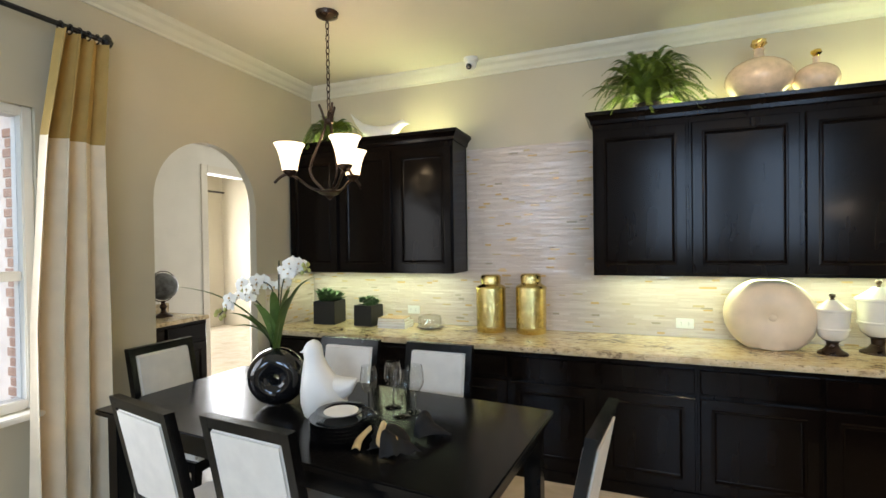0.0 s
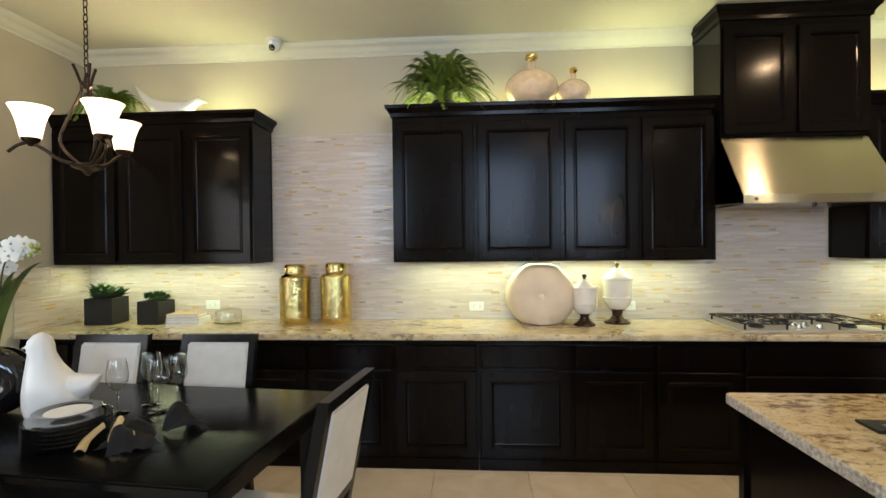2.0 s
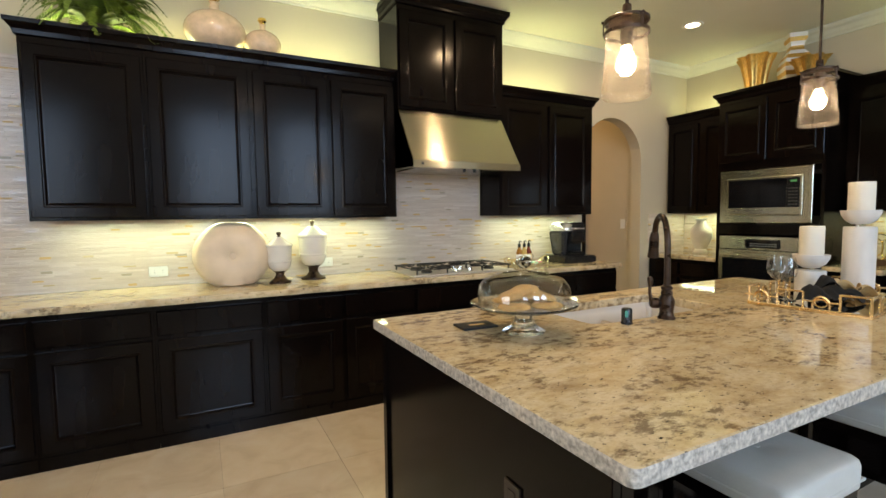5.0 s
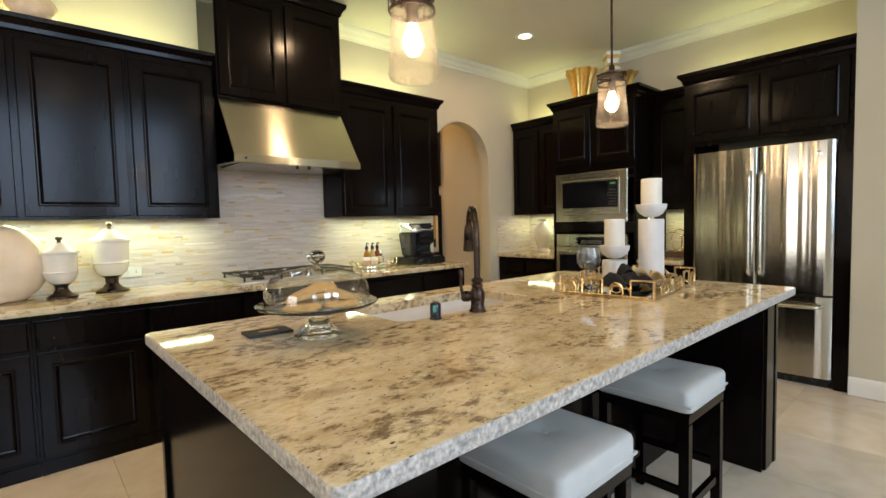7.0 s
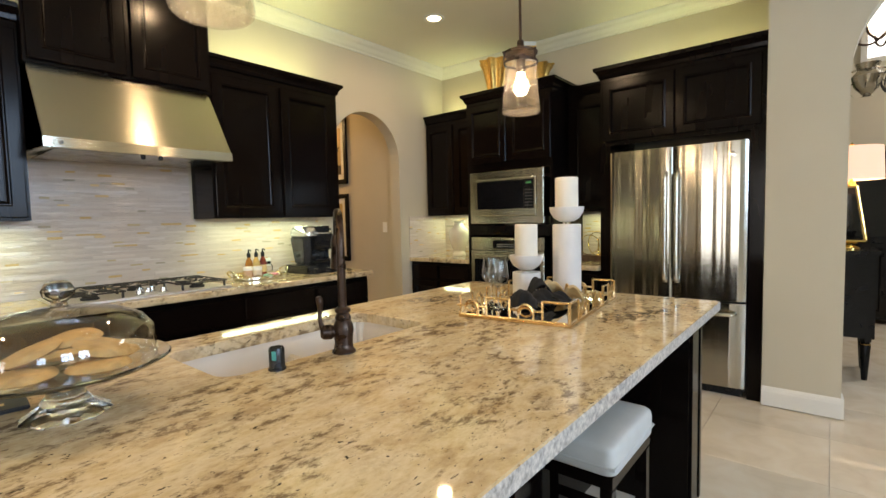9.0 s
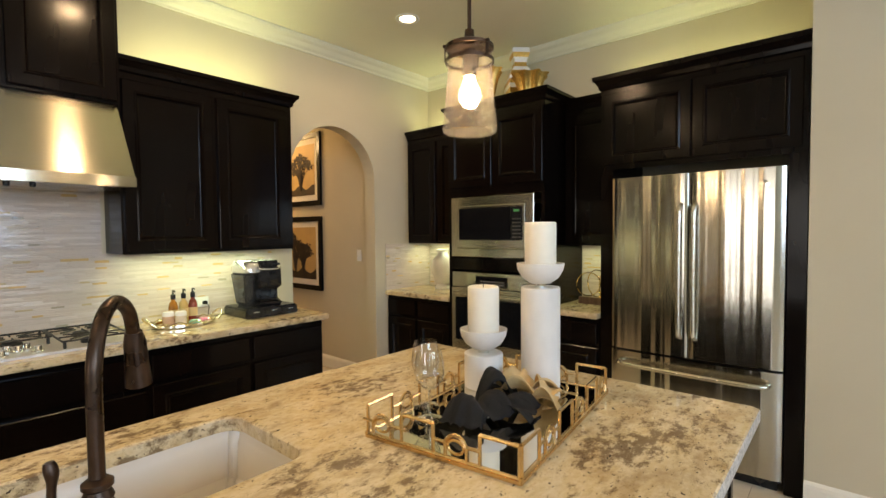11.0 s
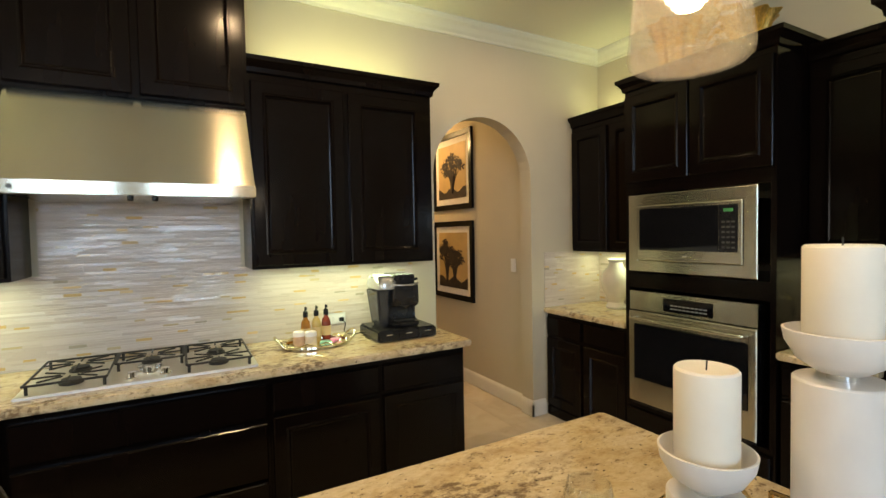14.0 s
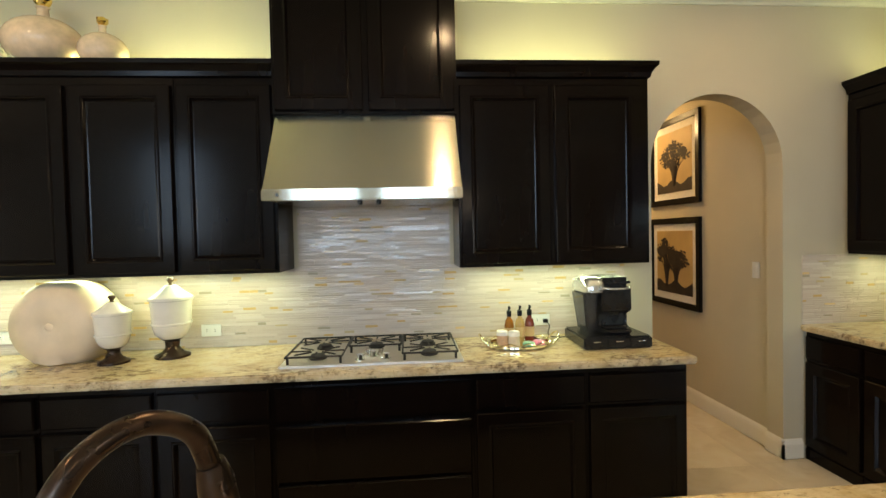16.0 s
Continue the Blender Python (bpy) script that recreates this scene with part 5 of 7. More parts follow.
def bird(name, prof, m, label, smooth=60):
    """A smooth bird figure: sections of (x, z, half height, half width) from tail to beak."""
    bm = bmesh.new()
    rings = []
    for x, z, hh, ww in prof:
        rings.append([bm.verts.new((x, ww * math.cos(2 * math.pi * k / 20), z + hh * math.sin(2 * math.pi * k / 20))) for k in range(20)])
    for a, b in zip(rings, rings[1:]):
        for k in range(20):
            bm.faces.new((a[k], b[k], b[(k + 1) % 20], a[(k + 1) % 20]))
    bm.faces.new(rings[0])
    bm.faces.new(rings[-1][::-1])
    return solid(name, bm, WHTC, label, "figurine", "bird figures", m, smooth)


bird("bird_figurine", [(-0.29, 0.27, 0.004, 0.01), (-0.24, 0.20, 0.03, 0.018), (-0.16, 0.12, 0.055, 0.035), (-0.06, 0.075, 0.068, 0.06), (0.05, 0.068, 0.066, 0.065), (0.13, 0.08, 0.06, 0.05), (0.18, 0.12, 0.04, 0.038),
     (0.215, 0.14, 0.032, 0.03), (0.245, 0.135, 0.014, 0.012), (0.285, 0.125, 0.003, 0.003)], pose(-3.40, -0.15, TOPZ), "white ceramic bird figure with a raised tail")

TT = 2.43 + 0.0845
for vx, vy, r, h in ((4.10, -1.02, 0.15, 0.34), (4.06, -1.50, 0.135, 0.185)):
    bm = lathe([(0, 0), (r * 0.5, 0), (r * 0.52, 0.02), (r * 0.62, h * 0.4), (r * 0.82, h * 0.8), (r * 1.05, h), (r * 1.0, h), (r * 0.75, h * 0.8), (r * 0.5, h * 0.3), (0, h * 0.2)], 60, wave=lambda a, z: 1 + 0.13 * math.sin(8 * a))
    solid("fluted_vase", bm, STRAW, "fluted golden vase flaring to a wavy rim", "vase", "gold vases", pose(vx, vy, TT), 40)
sv = thing("striped_vase", pose(4.28, -1.27, TT), "white and gold striped bottle-shaped vase", "vase")
prof = [(0.07, 0.0), (0.11, 0.06), (0.15, 0.14), (0.155, 0.22), (0.12, 0.30), (0.075, 0.355), (0.075, 0.40), (0.10, 0.44), (0.10, 0.50)]
pp = curve_pts([(r, 0, z) for r, z in prof], 40)
for k in range(13):
    lo, hi = 0.5 * k / 13, 0.5 * (k + 1) / 13
    pr = [(float(np.interp(z, [p.z for p in pp], [p.x for p in pp])), z) for z in (lo, (lo + hi) / 2, hi)]
    part("band", lathe([(0.02, lo)] + pr + [(0.02, hi)], 4, at=(0, 0, 0)), STRAW if k % 2 else WHTC, sv)

# ---- ceiling fittings ----
can = thing("recessed_downlight", pose(3.285, -0.915, CEIL), "white recessed ceiling downlight, lit", "ceiling light", "downlights")
part("ring", lathe([(0.058, -0.001), (0.062, -0.006), (0.085, -0.008), (0.092, -0.001)], 32), WHITEP, can, smooth=40)
part("lens", lathe([(0, -0.0015), (0.057, -0.0015), (0.057, -0.004), (0, -0.004)], 32), CANL, can)
area("downlight_lamp", pose(3.285, -0.915, CEIL - 0.012), 0.1, 0.1, 11, WARM)
# first placed from the hood's reflection; other three added out of view as fill
for cx, cy, watts in ((1.585, -1.56, 23), (-0.9, -1.5, 18), (0.0, -4.6, 5), (1.8, -4.6, 5)):
    copy_thing(can, pose(cx, cy, CEIL))
    area("downlight_lamp", pose(cx, cy, CEIL - 0.012), 0.1, 0.1, watts, WARM)

dome = thing("ceiling_camera", pose(-2.57, -0.155, CEIL), "white dome security camera by the ceiling moulding", "camera")
part("base", lathe([(0.058, -0.001), (0.058, -0.02), (0.05, -0.028), (0, -0.028)], 28), WHITEP, dome, smooth=40)
part("eyeball", lathe([(0, -0.095), (0.025, -0.09), (0.042, -0.07), (0.046, -0.045), (0.04, -0.022)], 24), WHITEP, dome, smooth=40)
part("lens", lathe([(0, 0), (0.022, 0), (0.024, 0.008), (0, 0.012)], 20), GLASSD, dome, m=pose(-0.005, -0.035, -0.075, 115), smooth=40)


def pendant(m, bottom):
    t = thing("pendant_lamp", m, "bronze pendant lamp with a seeded glass jar shade, lit", "pendant lamp", "pendants")
    z = bottom
    part("rod", tube([(0, 0, z + 0.30), (0, 0, CEIL - 0.02)], 0.006, 10), BRONZE, t)
    part("canopy", lathe([(0, CEIL - 0.001), (0.06, CEIL - 0.001), (0.06, CEIL - 0.012), (0.02, CEIL - 0.03), (0, CEIL - 0.03)], 24), BRONZE, t, smooth=40)
    part("cap", lathe([(0.069, z + 0.252), (0.073, z + 0.253), (0.073, z + 0.262), (0.066, z + 0.266), (0.03, z + 0.272), (0.016, z + 0.276), (0.014, z + 0.31), (0, z + 0.31)], 36), BRONZE, t, smooth=30)
    part("band", lathe([(0.0695, z + 0.212), (0.074, z + 0.212), (0.074, z + 0.222), (0.0695, z + 0.222)], 36), BRONZE, t, smooth=30)
    for k in range(3):
        a = radians(20 + 120 * k)
        part("strap", box(-0.006, 0.006, -0.003, 0, z + 0.213, z + 0.256, 0.001), BRONZE, t, m=pose(0.0735 * math.cos(a), 0.0735 * math.sin(a), 0, 0, 0, math.degrees(a) + 90))
        part("screw", lathe([(0, 0), (0.005, 0), (0.005, 0.008), (0, 0.009)], 10), BRONZE, t, m=pose(0.073 * math.cos(a), 0.073 * math.sin(a), z + 0.258, 0, 90, math.degrees(a)))
    g = part("glass_shade", lathe([(0.066, z + 0.25), (0.068, z + 0.18), (0.076, z + 0.08), (0.083, z + 0.018), (0.081, z + 0.008), (0.074, z + 0.002), (0, z), (0, z + 0.004), (0.073, z + 0.006), (0.079, z + 0.018), (0.0725, z + 0.08), (0.0645, z + 0.18), (0.063, z + 0.25)], 40), SEEDG, t, smooth=50)
    g.visible_shadow = False
    part("socket", lathe([(0.02, z + 0.25), (0.02, z + 0.18), (0.015, z + 0.172), (0, z + 0.172)], 16), BRONZE, t)
    part("bulb", lathe([(0, z + 0.078), (0.017, z + 0.081), (0.027, z + 0.100), (0.026, z + 0.125), (0.015, z + 0.158), (0.012, z + 0.173)], 20), BULB, t, smooth=50)


pendant(pose(0.525, -2.63, 0), 1.742)
pendant(pose(1.88, -2.575, 0), 1.762)

# chandelier over the dining table
CHX, CHY, CHZ, CHS = -3.18, -1.22, 1.875, 1.21
CHT = (CEIL - CHZ) / CHS
ch = thing("chandelier", pose(CHX, CHY, CHZ) @ Matrix.Scale(CHS, 4), "bronze three-arm chandelier with lit bell-shaped glass shades", "chandelier")
part("hub", lathe([(0, 0), (0.012, 0.004), (0.02, 0.02), (0.06, 0.035), (0.065, 0.045), (0.03, 0.055), (0, 0.058)], 24), BRONZE, ch, smooth=40)
part("collar", lathe([(0.012, 0.395), (0.024, 0.405), (0.024, 0.42), (0.012, 0.43), (0.006, 0.465), (0, 0.465)], 20), BRONZE, ch, smooth=40)
part("canopy", lathe([(0, CHT - 0.001), (0.06, CHT - 0.001), (0.055, CHT - 0.02), (0.01, CHT - 0.04), (0, CHT - 0.04)], 24), BRONZE, ch, smooth=40)
bm = None
zz, k = 0.465, 0
while zz < CHT - 0.05:
    q = [(0.009 * math.cos(a) if k % 2 else 0, 0 if k % 2 else 0.009 * math.cos(a), zz + 0.019 + 0.021 * math.sin(a)) for a in [2 * math.pi * i / 12 for i in range(12)]]
    bm = tube(q, 0.0028, 5, bm, closed=True)
    zz += 0.033
    k += 1
part("chain", bm, BRONZE, ch)
yaw0 = math.atan2(0.93, -0.366) - math.pi / 2
for deg in (185, 305, 65):
    a = radians(deg) + yaw0
    ca, sa = math.cos(a), math.sin(a)
    P = lambda r, z: (r * ca, r * sa, z)
    part("arm", tube(curve_pts([P(0.03, 0.045), P(0.10, 0.065), P(0.16, 0.11), P(0.21, 0.134), P(0.25, 0.122), P(0.285, 0.09)], 30), 0.0075, 8), BRONZE, ch, smooth=50)
    part("stem_scroll", tube(curve_pts([P(0.03, 0.05), P(0.085, 0.11), P(0.10, 0.17), P(0.06, 0.28), P(0.020, 0.385), P(0.03, 0.445), P(0.05, 0.50)], 36), 0.0065, 8), BRONZE, ch, smooth=50)
    cup = part("cup", lathe([(0.008, 0.12), (0.034, 0.145), (0.036, 0.16), (0, 0.16)], 20, at=P(0.205, 0)), BRONZE, ch, smooth=40)
    prof = [(0.038, 0.155), (0.044, 0.19), (0.052, 0.23), (0.066, 0.27), (0.079, 0.292)]
    inner = [(r - 0.003, z) for r, z in prof[::-1]]
    s = part("shade", lathe(prof + inner, 32, at=P(0.205, 0)), SHADE, ch, "lit frosted glass bell shade", 50)
    bulb_light("chandelier_bulb", (CHX + 0.205 * CHS * ca, CHY + 0.205 * CHS * sa, CHZ + 0.30 * CHS), 3, WARM, 0.04)

# ---- hall pictures and switches ----
def tree_picture(z0, z1, y0, y1, seed, trees):
    rnd = random.Random(seed)
    t = thing("framed_picture", N, "black framed sepia print of a dark tree", "picture", "tree prints")
    xw = 3.7585
    for a, b, c, d in ((y0, y1, z0, z0 + 0.055), (y0, y1, z1 - 0.055, z1), (y0, y0 + 0.055, z0 + 0.055, z1 - 0.055), (y1 - 0.055, y1, z0 + 0.055, z1 - 0.055)):
        part("frame", box(xw - 0.03, xw, a, b, c, d, 0.004), BLKW, t)
    part("mat_board", box(xw - 0.012, xw - 0.002, y0 + 0.055, y1 - 0.055, z0 + 0.055, z1 - 0.055), PAPER, t)
    m_ = 0.118
    pr = part("print", box(xw - 0.0145, xw - 0.0125, y0 + m_, y1 - m_, z0 + m_, z1 - m_), SEPIA, t, "sepia sky")
    H_, W_ = z1 - z0 - 2 * m_, y1 - y0 - 2 * m_
    cy, cz = (y0 + y1) / 2, z0 + m_
    bm = prism([(y0 + m_, cz)] + [(y0 + m_ + W_ * i / 10, cz + H_ * (0.16 + 0.05 * math.sin(i * 1.3 + seed))) for i in range(11)] + [(y1 - m_, cz)], "x", xw - 0.0165, xw - 0.015)
    clumps = []
    for tx, tw, th in trees:
        foot = cy + W_ * tx
        for q in range(24):
            a = rnd.uniform(0, 2 * math.pi)
            r = math.sqrt(rnd.random())
            cu_, cv = foot + W_ * tw * r * math.cos(a), cz + H_ * (th + 0.17 * r * math.sin(a) - 0.05 * (r * math.cos(a)) ** 2)
            clumps.append((cu_, cv))
            mid = (foot + (cu_ - foot) * 0.35 + rnd.uniform(-0.01, 0.01), cz + H_ * 0.14 + (cv - cz - H_ * 0.14) * 0.6)
            tube(curve_pts([(xw - 0.016, foot + rnd.uniform(-0.006, 0.006), cz + H_ * 0.10), (xw - 0.016, *mid), (xw - 0.016, cu_, cv)], 8), [0.009, 0.008, 0.007, 0.006, 0.005, 0.004, 0.003, 0.0025, 0.002], 5, bm)
    q = 0
    for cu_, cv in clumps:
        for k in range(20):
            a, r = rnd.uniform(0, 2 * math.pi), rnd.random() ** 0.6
            u, v = cu_ + 0.062 * r * math.cos(a), cv + 0.040 * r * math.sin(a)
            s_ = rnd.uniform(0.005, 0.015)
            ph = rnd.random() * 6
            u, v = max(y0 + m_ + s_, min(y1 - m_ - s_, u)), min(z1 - m_ - s_, v)
            prism([(u + s_ * rnd.uniform(0.7, 1.1) * math.cos(2 * math.pi * i / 6 + ph), v + s_ * 0.8 * math.sin(2 * math.pi * i / 6 + ph)) for i in range(6)], "x", xw - 0.0178 - q * 0.000004, xw - 0.0152, bm)
            q += 1
    part("tree", bm, INK, pr, "dark tree silhouette")


tree_picture(1.765, 2.56, 0.885, 1.68, 1, [(-0.02, 0.36, 0.62)])
tree_picture(0.83, 1.645, 0.885, 1.70, 2, [(-0.07, 0.24, 0.56), (0.20, 0.24, 0.66)])
sw = thing("light_switch", pose(3.7595, 0.275, 1.235, 0, 0, -90), "white light switch plate on the hall wall", "light switch")
part("plate", box(-0.036, 0.036, -0.006, 0, -0.058, 0.058, 0.003), WHITEP, sw)
part("rocker", box(-0.016, 0.016, -0.010, -0.0062, -0.033, 0.033, 0.002), WHITEP, sw)
io = thing("island_outlet", pose(-0.1005, -2.85, 0.62, 0, 0, -90), "dark brown outlet plate on the island end", "outlet")
DKP = mat("dark_brown_plastic", (0.03, 0.02, 0.015), 0.35)
part("plate", box(-0.036, 0.036, -0.006, 0, -0.058, 0.058, 0.003), DKP, io)
for z in (-0.024, 0.024):
    part("socket", box(-0.016, 0.016, -0.009, -0.0062, z - 0.014, z + 0.014, 0.003), DKP, io)

# ---- dining set ----
TX0, TX1, TY0, TY1, TZ = -1.07, 1.07, -0.475, 0.475, 0.76
tb = thing("dining_table", pose(-2.868, -1.794, 0, 0, 0, -5), "black-stained rectangular wooden dining table", "table")
bm = box(TX0, TX1, TY0, TY1, TZ - 0.03, TZ, 0.006)
part("tabletop", bm, BLKW, tb)
for y0, y1 in ((TY0 + 0.05, TY0 + 0.075), (TY1 - 0.075, TY1 - 0.05)):
    part("apron", box(TX0 + 0.10, TX1 - 0.10, y0, y1, TZ - 0.125, TZ - 0.031), BLKW, tb)
for x0, x1 in ((TX0 + 0.05, TX0 + 0.075), (TX1 - 0.075, TX1 - 0.05)):
    part("apron", box(x0, x1, TY0 + 0.10, TY1 - 0.10, TZ - 0.125, TZ - 0.031), BLKW, tb)
for x in (TX0 + 0.04, TX1 - 0.12):
    for y in (TY0 + 0.04, TY1 - 0.12):
        part("leg", box(x, x + 0.08, y, y + 0.08, 0, TZ - 0.031, 0.004), BLKW, tb)


def dining_chair():
    """Faces +y; its back stands at y = 0 and leans."""
    c = thing("dining_chair", N, "black wooden dining chair with white upholstered seat and back", "chair", "dining chairs")
    W = 0.415
    lean = 0.11
    def back_y(z):
        return -lean * max(0, z - 0.45) / 0.55
    for s in (-1, 1):
        x0, x1 = (s * W / 2 - 0.0, s * (W / 2 - 0.036))
        x0, x1 = min(x0, x1), max(x0, x1)
        pts = [(0.0 - 0.05, 0), (0.0, 0.45), (back_y(1.0), 1.0), (back_y(1.0) + 0.038, 1.0), (0.04, 0.45), (-0.015, 0)]
        part("back_post", prism(pts, "x", x0, x1), BLKW, c)
        part("leg", box(x0, x1, 0.42, 0.456, 0, 0.43, 0.003), BLKW, c)
        part("side_rail", box(x0 + 0.006, x1 - 0.006, 0.04, 0.42, 0.37, 0.43), BLKW, c)
    def tilt(z0, z1, off0, off1, x0, x1):
        return prism([(back_y(z0) + off0, z0), (back_y(z1) + off0, z1), (back_y(z1) + off1, z1), (back_y(z0) + off1, z0)], "x", x0, x1)
    part("top_rail", tilt(0.958, 1.0, 0.0, 0.038, -W / 2 + 0.037, W / 2 - 0.037), BLKW, c)
    part("lower_rail", tilt(0.54, 0.575, 0.0, 0.038, -W / 2 + 0.037, W / 2 - 0.037), BLKW, c)
    bm = tilt(0.577, 0.956, -0.004, 0.045, -W / 2 + 0.038, W / 2 - 0.038)
    bmesh.ops.bevel(bm, geom=bm.edges[:], offset=0.010, segments=3, affect="EDGES")
    part("back_pad", bm, FABW, c, "white upholstered back", 40)
    part("front_rail", box(-W / 2 + 0.037, W / 2 - 0.037, 0.425, 0.45, 0.37, 0.43), BLKW, c)
    part("seat", box(-W / 2 + 0.004, W / 2 - 0.004, 0.045, 0.47, 0.431, 0.49, 0.018, seg=4), FABW, c, "white upholstered seat", 40)
    return c


c0 = dining_chair()
c0.matrix_world = pose(-2.455, -1.30 + 0.02, 0, 0, 0, 180)
for x, y, r in ((-3.05, -1.30, 180), (-3.12, -2.44, -11), (-2.60, -2.455, -5), (-4.02, -1.70, -92), (-1.585, -2.08, 83)):
    copy_thing(c0, pose(x, y, 0, 0, 0, r))

# ring vase with orchids
vs = thing("orchid_vase", pose(-3.13, -1.79, TZ), "glossy black ring-shaped vase holding white orchids", "vase")
bm = bmesh.new()
R0, r0 = 0.080, 0.069
n1, n2 = 40, 20
grid = [[bm.verts.new(((R0 + r0 * math.cos(2 * math.pi * j / n2)) * math.cos(2 * math.pi * i / n1), 0.088 * math.sin(2 * math.pi * j / n2), 0.147 + (R0 + r0 * math.cos(2 * math.pi * j / n2)) * math.sin(2 * math.pi * i / n1))) for j in range(n2)] for i in range(n1)]
for i in range(n1):
    for j in range(n2):
        bm.faces.new((grid[i][j], grid[(i + 1) % n1][j], grid[(i + 1) % n1][(j + 1) % n2], grid[i][(j + 1) % n2]))
part("ring", bm, BLKC, vs, smooth=60, m=pose(0, 0, 0, 0, 0, 28))
part("mouth", lathe([(0.03, 0.262), (0.034, 0.282), (0.03, 0.284), (0.026, 0.27), (0, 0.268)], 20), BLKC, vs, smooth=40)
part("foot", lathe([(0, 0), (0.045, 0), (0.04, 0.008), (0, 0.01)], 20), BLKC, vs)
orc = thing("orchid", pose(-3.13, -1.79, TZ + 0.272), "white moth orchids with long green strap leaves", "flowers")
rnd = random.Random(8)
V = lambda u, w, z: (0.93 * u + 0.366 * w, 0.366 * u - 0.93 * w, z)
for u, w, z, wd, dr_ in ((-0.46, 0.1, 0.37, 0.013, 0.0), (0.20, 0.05, 0.40, 0.026, 0.0), (0.13, 0.12, 0.32, 0.022, 0.0), (-0.15, 0.05, 0.34, 0.022, 0.03), (-0.08, 0.10, 0.28, 0.022, 0.0), (0.05, -0.08, 0.33, 0.022, 0.0), (-0.26, 0.0, 0.24, 0.018, 0.02), (0.02, 0.1, 0.34, 0.020, 0.0), (-0.20, 0.06, 0.20, 0.016, 0.04), (0.09, 0.02, 0.36, 0.020, 0.0)):
    bm = bmesh.new()
    base_, tip_ = Vector((0, 0, -0.01)), Vector(V(u, w, z))
    rows = []
    side = tip_.cross(Vector((0, 0, 1))).normalized()
    side = (side + Vector((0.3, -0.4, 0.0))).normalized()
    for i in range(13):
        s = i / 12
        p = base_ + Vector((tip_.x * s ** 1.5, tip_.y * s ** 1.5, tip_.z * math.sin(s * 1.45))) + Vector((0, 0, -dr_ * s ** 3))
        ww = 1.35 * wd * (math.sin(math.pi * min(1, 0.12 + 0.88 * s)) ** 0.7) if i < 12 else 0.001
        rows.append([bm.verts.new(p - side * ww), bm.verts.new(p + Vector((0, 0, -ww * 0.3))), bm.verts.new(p + side * ww)])
    for a, b in zip(rows, rows[1:]):
        bm.faces.new((a[0], a[1], b[1], b[0]))
        bm.faces.new((a[1], a[2], b[2], b[1]))
    part("leaf", bm, LEAF, orc, smooth=60)


def orchid_flower(bm, c, face, s):
    face = Vector(face).normalized()
    e1 = face.cross(Vector((0, 0, 1))).normalized()
    e2 = e1.cross(face)
    c = Vector(c)
    for k, (ang, L, W) in enumerate(((90, 1.0, 0.42), (210, 0.95, 0.40), (330, 0.95, 0.40), (20, 1.05, 0.62), (160, 1.05, 0.62))):
        a = radians(ang)
        d = e1 * math.cos(a) + e2 * math.sin(a)
        p = e1 * -math.sin(a) + e2 * math.cos(a)
        pts = [c + face * 0.002 * k, c + d * L * s * 0.5 + p * W * s * 0.8 + face * 0.10 * s, c + d * L * s + face * 0.02 * s, c + d * L * s * 0.5 - p * W * s * 0.8 + face * 0.10 * s]
        mid = bm.verts.new(c + d * L * s * 0.55 + face * 0.16 * s)
        q = [bm.verts.new(x) for x in (pts[0], pts[0] * 0.45 + pts[1] * 0.55 + p * W * s * 0.2, pts[1], pts[1] * 0.5 + pts[2] * 0.5 + p * W * s * 0.2, pts[2], pts[2] * 0.5 + pts[3] * 0.5 - p * W * s * 0.2, pts[3], pts[0] * 0.45 + pts[3] * 0.55 - p * W * s * 0.2)]
        for i in range(8):
            bm.faces.new((mid, q[i], q[(i + 1) % 8]))


def spray(ctrl, blooms, size, buds):
    pts = curve_pts([V(*p) for p in ctrl], 30)
    st_ = part("stem", tube(pts, 0.0035, 6), STEM, orc)
    for i in range(blooms):
        s = 0.52 + 0.42 * i / max(1, blooms - 1)
        p = pts[min(len(pts) - 1, int(s * (len(pts) - 1)))]
        off = Vector((rnd.uniform(-1, 1), rnd.uniform(-1, 1), rnd.uniform(-0.6, 0.8))) * 0.045
        bm = bmesh.new()
        orchid_flower(bm, p + off, Vector((0.4, -1.0, 0.1)) + Vector((rnd.uniform(-0.6, 0.6), 0, rnd.uniform(-0.4, 0.3))), size * rnd.uniform(0.85, 1.1))
        fl = part("flower", bm, PETAL, orc, "white orchid bloom", 60)
        part("lip", lathe([(0, 0), (0.006, 0.002), (0.004, 0.008), (0, 0.01)], 8, at=tuple(p + off + Vector((0.004, -0.012, 0)))), NAPG, fl)
    for k in range(buds):
        p = pts[-1] + Vector((rnd.uniform(-1, 1), rnd.uniform(-1, 1), rnd.uniform(-1, 1))) * 0.03
        part("bud", lathe([(0, -0.014), (0.009, -0.006), (0.010, 0.004), (0, 0.016)], 10, at=tuple(p)), mat("bud_green", (0.42, 0.42, 0.14), 0.5), orc, "pale green bud", 50)


spray([(0, 0, 0), (0.02, 0.0, 0.22), (0.05, 0.02, 0.38), (0.11, 0.03, 0.45), (0.19, 0.05, 0.44)], 13, 0.038, 6)
spray([(0, 0, 0), (-0.03, 0.02, 0.18), (-0.10, 0.05, 0.29), (-0.17, 0.06, 0.30), (-0.26, 0.08, 0.21)], 8, 0.036, 7)
spray([(0, 0, 0), (-0.01, -0.02, 0.20), (-0.04, -0.04, 0.34), (-0.12, -0.03, 0.36), (-0.18, 0.0, 0.30)], 7, 0.037, 3)
part("stake", tube([(0.01, 0.0, -0.01), (0.02, 0.005, 0.48)], 0.004, 6), STEM, orc)

